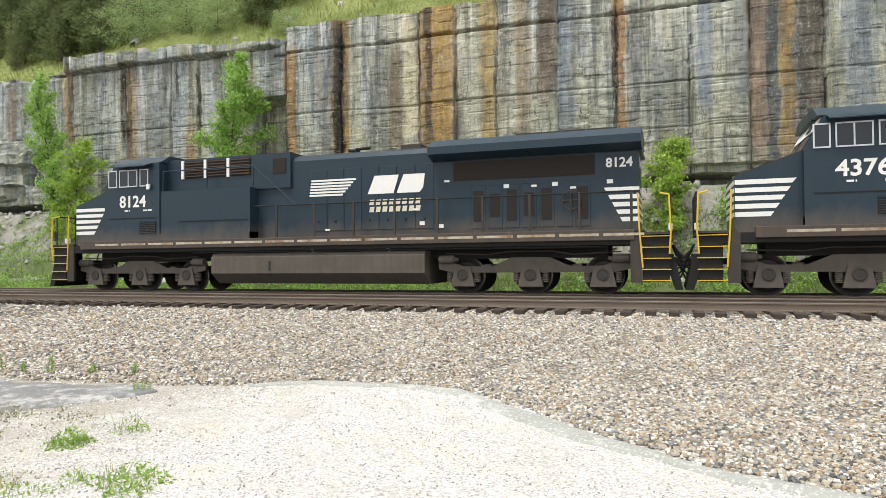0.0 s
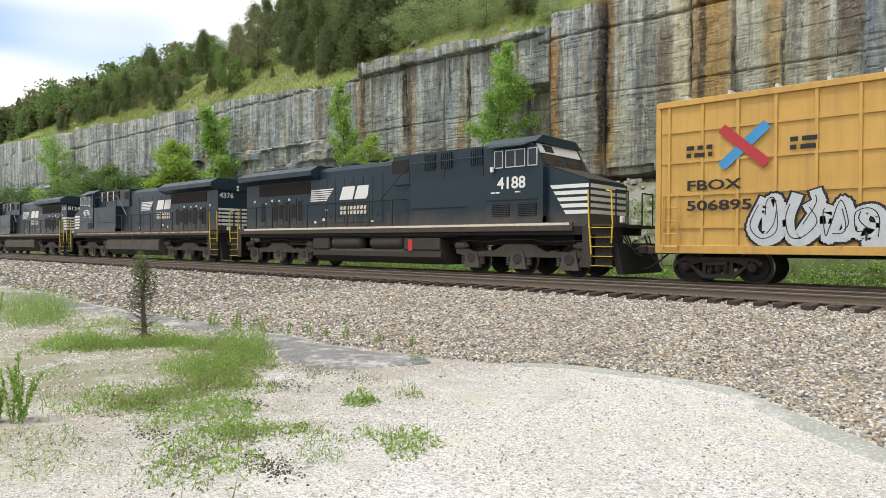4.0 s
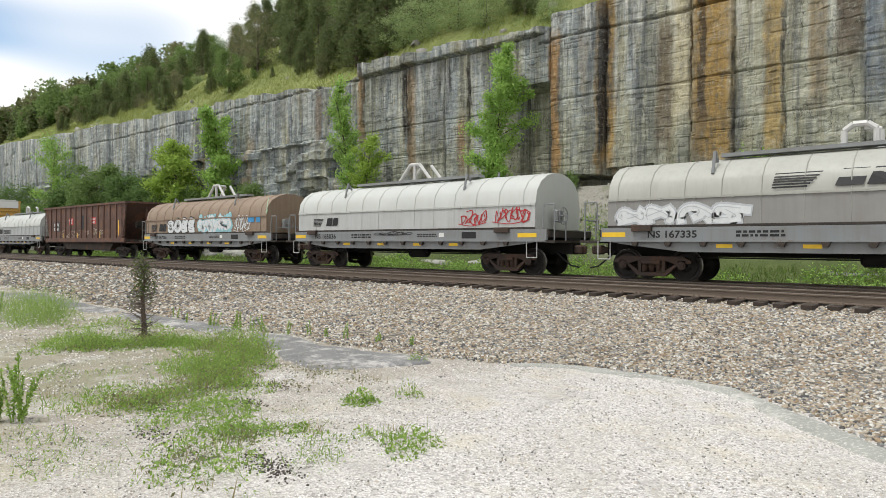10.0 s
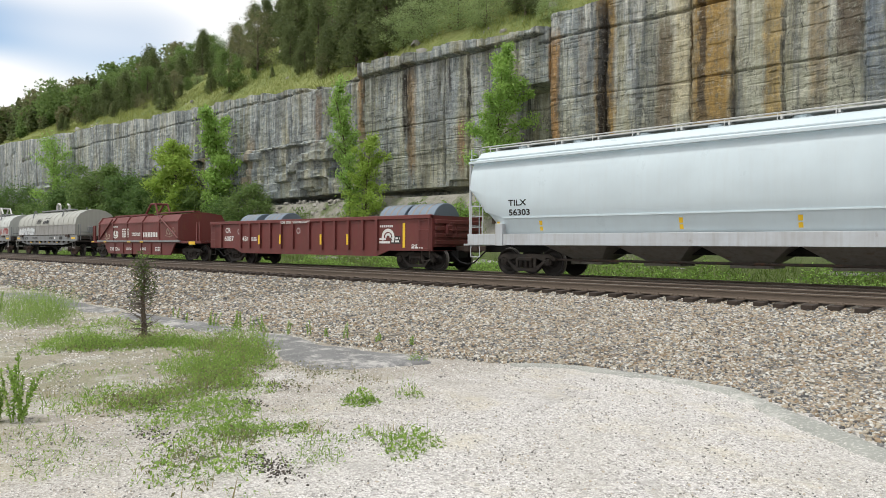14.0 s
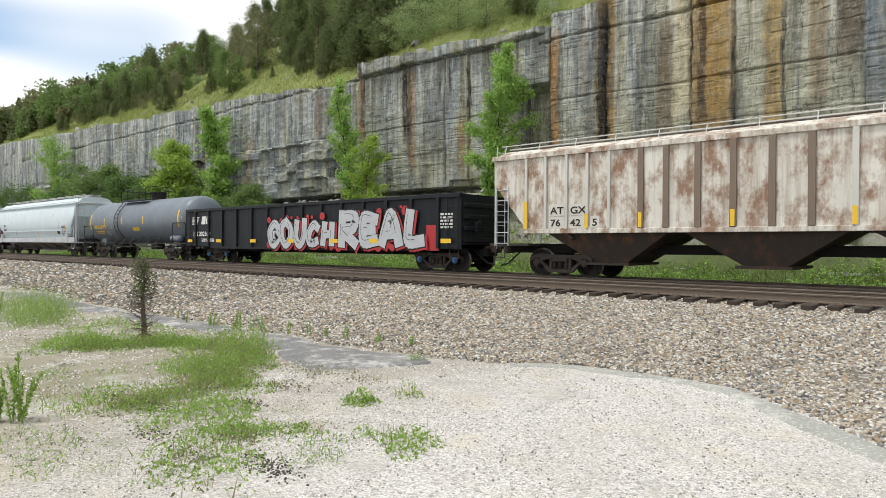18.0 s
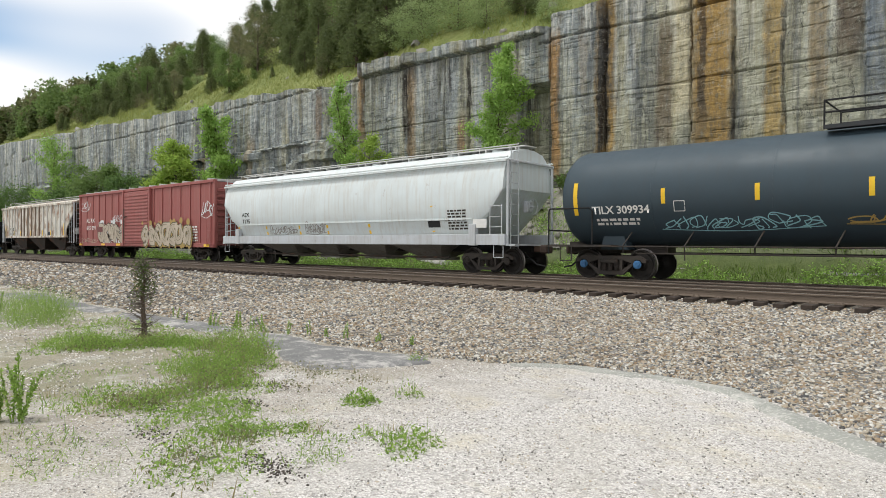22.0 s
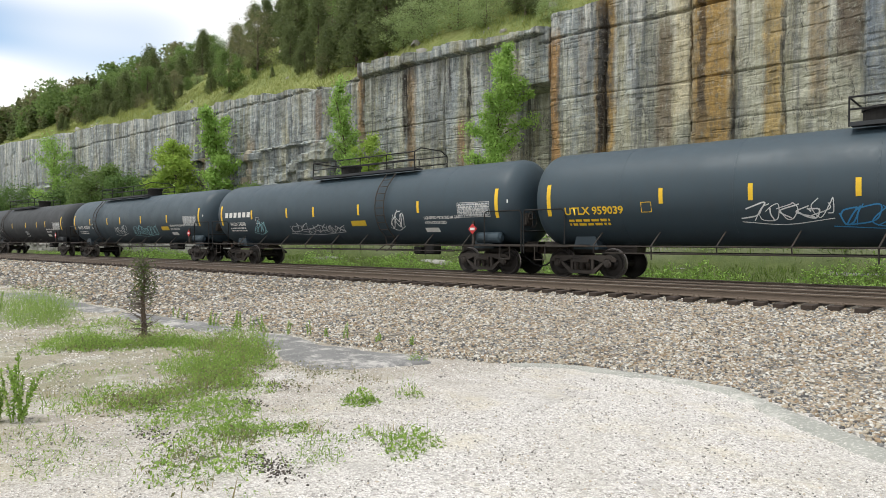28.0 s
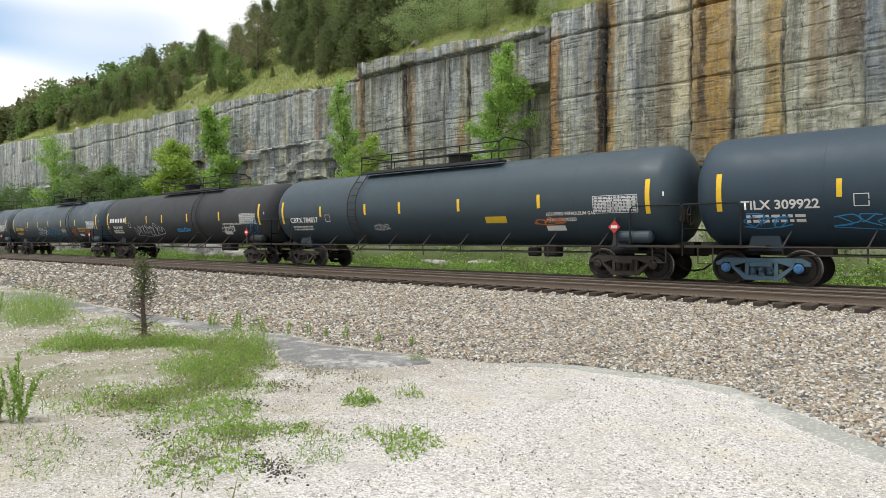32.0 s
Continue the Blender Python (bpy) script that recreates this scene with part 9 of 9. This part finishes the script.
def weed(x, y, r, h, blades, leaves, mats, seed, name="weed_clump", label="green weed clump in the gravel", leaf=0.017):
    blades, leaves = int(blades * 0.7), int(leaves * (2.4 if y > 3.3 else 1.3))
    q = np.random.default_rng(seed)
    w = tagged(new(name), label, "weed", "weeds on the lot")
    w.location = (x, y, float(ground_z(x, y)))
    if blades:
        a, d = q.uniform(0, 6.283, blades), r * 1.35 * np.sqrt(q.random(blades))
        keep = fbm(x + d * np.cos(a) * 7 / max(r, 0.2), y + d * np.sin(a) * 7 / max(r, 0.2), seed, 3) + 0.20 - 0.24 * d / r > 0.50
        a, d = a[keep], d[keep]
        blades = len(a)
        b = np.stack([d * np.cos(a), d * np.sin(a), np.full(blades, -0.01)], -1)
        ob = new("grass_tuft", fast_mesh("grass_tuft", blade_quads(b, h, 0.004, 0.45, seed), 4, mats[0]))
        ob.parent = w
        tagged(ob, "", "", "", "stuff")
    if leaves:
        a, d = q.uniform(0, 6.283, leaves), r * 1.35 * np.sqrt(q.random(leaves))
        keep = fbm(x + d * np.cos(a) * 7 / max(r, 0.2), y + d * np.sin(a) * 7 / max(r, 0.2), seed, 3) + 0.20 - 0.24 * d / r > 0.50
        a, d = a[keep], d[keep]
        leaves = len(a)
        b = np.stack([d * np.cos(a), d * np.sin(a), h * q.random(leaves) * np.maximum(0.10, 1.1 - (d / r) ** 2) * (0.3 + 1.3 * fbm(d * np.cos(a) * 9, d * np.sin(a) * 9, seed + 5, 2))], -1)
        ob = new("foliage", fast_mesh("foliage", leaf_quads(b, leaf, seed + 1), 4, mats[1]))
        ob.parent = w
        tagged(ob, "", "", "", "stuff")
    return w


G_, D_ = (m_blade, m_weed), (m_blade_dry, m_leaf_olive)
CLUMPS = [(-5.13, 4.52, 0.17, 0.13, 160, 420, G_), (-4.95, 5.05, 0.13, 0.22, 60, 60, G_), (-6.36, 6.63, 0.13, 0.16, 90, 60, G_), (-3.75, 3.86, 0.22, 0.16, 130, 200, G_), (-3.6, 3.62, 0.14, 0.13, 70, 90, G_), (-4.2, 3.75, 0.14, 0.08, 60, 60, G_),
          (-4.35, 3.4, 0.2, 0.09, 90, 60, G_), (-4.0, 3.2, 0.16, 0.09, 70, 40, G_), (-6.6, 5.3, 0.35, 0.10, 160, 90, D_), (-7.1, 5.25, 0.3, 0.10, 130, 60, D_), (-5.9, 5.2, 0.25, 0.09, 110, 40, D_), (-6.35, 4.45, 0.3, 0.08, 120, 60, D_), (-7.2, 4.35, 0.25, 0.1, 60, 60, D_),
          (-15.4, 4.6, 0.7, 0.5, 900, 300, G_), (-16.3, 5.0, 0.7, 0.55, 900, 300, G_), (-17.4, 5.2, 0.7, 0.55, 800, 300, G_), (-19.0, 5.7, 0.8, 0.6, 800, 300, G_), (-14.6, 4.4, 0.5, 0.35, 420, 260, G_), (-13.4, 5.4, 0.45, 0.22, 300, 500, G_), (-12.4, 5.6, 0.4, 0.2, 200, 400, G_)]
# the large patches: clumps strewn along a line (start, end, reach to each side, count, radius, height)
strew = random.Random(808)
for xa, ya, xb, yb, reach, count, r0, h0 in ((-9.7, 5.75, -8.3, 4.7, 0.40, 9, 0.42, 0.34), (-8.3, 4.7, -6.9, 3.7, 0.45, 13, 0.40, 0.26), (-6.9, 3.7, -6.0, 2.95, 0.40, 9, 0.34, 0.18), (-11.5, 3.75, -10.1, 4.75, 0.32, 13, 0.42, 0.24), (-10.9, 5.1, -9.8, 5.3, 0.2, 5, 0.35, 0.2),
                                             (-5.5, 3.0, -4.15, 2.35, 0.28, 12, 0.24, 0.12), (-5.15, 3.05, -4.6, 3.5, 0.08, 4, 0.2, 0.10), (-7.5, 2.75, -6.4, 2.8, 0.2, 6, 0.28, 0.12), (-6.7, 3.05, -5.9, 2.75, 0.15, 3, 0.2, 0.1)):
    reach *= 1.3
    d = Vector((xb - xa, yb - ya)).normalized()
    for i in range(count):
        f, o = (i + strew.random()) / count, strew.uniform(-reach, reach)
        r = r0 * strew.uniform(0.65, 1.15)
        soft = strew.random() < 0.2
        CLUMPS.append((xa + (xb - xa) * f - d.y * o, ya + (yb - ya) * f + d.x * o, r, h0 * strew.uniform(0.7, 1.15), int(1500 * r * r), int((1200 if soft else 3100) * r * r) + 60, D_ if soft else G_))
for i, (x, y, r, h, nb, nl, mm) in enumerate(CLUMPS):
    weed(x, y, r, h, nb, nl, mm, 800 + i * 3, label="green weed clump in the gravel" if mm is G_ else "dry brown grass tuft in the gravel", leaf=0.021)


# small sparse weeds: a few built, the rest copied
seedlings = [weed(-6.0, 2.6, 0.16, 0.07, 40, 60, G_, 1100, leaf=0.010), weed(-6.9, 3.2, 0.22, 0.09, 70, 110, G_, 1103, leaf=0.010), weed(-8.0, 2.6, 0.14, 0.09, 60, 20, D_, 1106, label="dry brown grass tuft in the gravel"), weed(-5.5, 2.2, 0.12, 0.06, 20, 70, G_, 1109, leaf=0.010)]
wr = random.Random(1200)
for i in range(64):
    x, y = (wr.uniform(-9.0, -3.7), wr.uniform(1.5, 4.0)) if i < 50 else (wr.uniform(-15, -8), wr.uniform(3.2, 6.2))
    if y < -0.42 * x - 1.2 and i < 50 and x > -5.2 and wr.random() < 0.4:
        continue
    c = copy_thing(wr.choice(seedlings), Matrix.Identity(4))
    c.matrix_basis = pose(x, y, float(ground_z(x, y)), 0, 0, wr.uniform(0, 360)) @ Matrix.Scale(wr.uniform(0.6, 1.5), 4)


def tall_weed(x, y, h, n, seed):
    """Upright stalks ringed with small narrow leaves."""
    q = np.random.default_rng(seed)
    w = tagged(new("tall_weed"), "tall upright green weed with narrow leaves", "weed", "weeds on the lot")
    w.location = (x, y, float(ground_z(x, y)))
    pts = []
    for k in range(n):
        a = q.uniform(0, 6.283)
        b0, tip = Vector((0.05 * math.cos(a), 0.05 * math.sin(a), 0)), Vector((0.05 * math.cos(a) + q.normal(0, 0.15) * h, 0.05 * math.sin(a) + q.normal(0, 0.15) * h, h * q.uniform(0.6, 1.05)))
        part("stalk", add_rod(bmesh.new(), b0, tip, 0.006, 5, 0.003), m_weed, w)
        for s in np.linspace(0.08, 1, 110):
            pts.append(b0.lerp(tip, s) + Vector(q.normal(0, 0.010, 3)))
    ob = new("foliage", fast_mesh("foliage", leaf_quads(np.array(pts), 0.02 if h > 0.4 else 0.013, seed + 1, 0.0), 4, m_weed))
    ob.parent = w


tall_weed(-6.78, 1.9, 0.66, 8, 950)
tall_weed(-6.95, 1.75, 0.45, 6, 955)
tall_weed(-17.8, 4.6, 0.8, 6, 957)
# a row of young upright weeds where the ballast begins
for i, (x, y, h, n) in enumerate(((-12.64, 6.5, 0.30, 2), (-11.95, 6.6, 0.34, 3), (-11.75, 6.65, 0.36, 2), (-11.3, 6.75, 0.28, 2), (-11.05, 6.7, 0.5, 2), (-10.75, 6.8, 0.30, 2), (-10.5, 6.9, 0.32, 3), (-9.9, 7.05, 0.26, 2), (-9.4, 7.1, 0.26, 2), (-8.95, 7.15, 0.2, 2), (-8.55, 7.2, 0.34, 2), (-7.9, 7.35, 0.18, 3), (-7.2, 7.4, 0.16, 2), (-13.9, 6.9, 0.3, 2))):
    tall_weed(x, y, h, n, 970 + 3 * i)

# the half-dead little cedar
q = np.random.default_rng(960)
dead = tagged(new("dead_cedar"), "half-dead small cedar with bare grey twigs", "tree")
dead.location = (-11.36, 5.09, float(ground_z(-11.36, 5.09)) - 0.02)
bm = bmesh.new()
tp = [Vector((0, 0, 0)), Vector((-0.02, 0.0, 0.3)), Vector((-0.09, 0.0, 0.7)), Vector((-0.05, 0.02, 1.0)), Vector((-0.10, 0.0, 1.36))]
for i in range(4):
    add_rod(bm, tp[i], tp[i + 1], 0.055 - 0.012 * i, 8, 0.043 - 0.012 * i)
for k in range(6):
    a = k * 1.05
    add_rod(bm, (0, 0, 0.12), (0.2 * math.cos(a), 0.2 * math.sin(a), 0.0), 0.025, 6, 0.012)
part("trunk", bm, m_bark, dead)
bm = bmesh.new()
for k in range(125):
    s = q.uniform(0.10, 1.0)
    i = min(3, int(s * 4))
    r0 = tp[i].lerp(tp[i + 1], s * 4 - i)
    a = q.uniform(0, 6.283)
    l = q.uniform(0.08, 0.34) * (1.1 - s * 0.4)
    tip = r0 + Vector((l * math.cos(a), l * math.sin(a), l * q.uniform(-0.2, 0.8)))
    add_rod(bm, r0, tip, 0.009, 4, 0.003)
    for j in range(2):
        add_rod(bm, r0.lerp(tip, 0.6), tip + Vector(q.normal(0, 0.06, 3)), 0.004, 4, 0.001)
part("twig", bm, plain("dead_twig", (0.15, 0.125, 0.105), 0.9, 0, 0.3), dead, "bare grey twigs")
lv = np.array([tp[min(3, int(s * 4))].lerp(tp[min(3, int(s * 4)) + 1], s * 4 - min(3, int(s * 4))) for s in q.uniform(0.35, 0.99, 800) ** 0.8]) + np.array([(-0.12, 0.02, 0.12), (0.06, 0.1, 0.0), (-0.16, -0.05, -0.06), (0.10, -0.05, 0.1), (-0.05, 0.0, 0.16)])[q.integers(0, 5, 800)] + q.normal(size=(800, 3)) * np.array([0.05, 0.05, 0.045])
ob = new("needles", fast_mesh("needles", leaf_quads(lv, 0.03, 961), 4, leaf_mat("browned_needles", (0.045, 0.075, 0.025), (0.12, 0.15, 0.05))))
ob.parent = dead

m_drift = plain("weathered_wood", (0.30, 0.27, 0.23), 0.9, 0, 0.4, 12)
# a few sticks of scrap timber on the stone
for i, (x, y, l, a) in enumerate(((-8.6, 7.55, 0.42, 35), (-7.9, 7.75, 0.38, 70), (-10.4, 9.4, 0.4, 12), (-8.2, 7.4, 0.25, -20))):
    st = tagged(new("stick", finish("stick", box(0, 0, 0, l, 0.03, 0.025, 0.006), m_drift)), "weathered broken stick lying on ballast", "stick")
    st.matrix_basis = pose(x, y, float(ground_z(x, y)) + 0.08, 4, -6, a)


def train_x(t):
    """How far the train has come along the track at t seconds."""
    t = t - 16.0
    return -(13.7963 * t + 0.0304 * t * t / 100 - 0.5335 * t ** 3 / 1000 + 0.0318 * t ** 4 / 1e4)


def motions():
    for ob, u in CARS:
        walk(ob, [(t, pose(u + train_x(t), TRACK_A, 0)) for t in range(0, 33, 4)])
    # every wheelset of one size and place in its truck rolls alike
    rolled = {}
    for ob, r, s in SPIN:
        key = (r, s)
        if key not in rolled:
            walk(ob, [(k / 30, pose(s, 0, r, 0, math.degrees(train_x(k / 30) / r) % 360, 0)) for k in range(0, 961)])
            rolled[key] = ob.animation_data
        else:
            ob.rotation_mode = "QUATERNION"
            data = ob.animation_data_create()
            data.action = rolled[key].action
            data.action_slot = rolled[key].action_slot


motions()
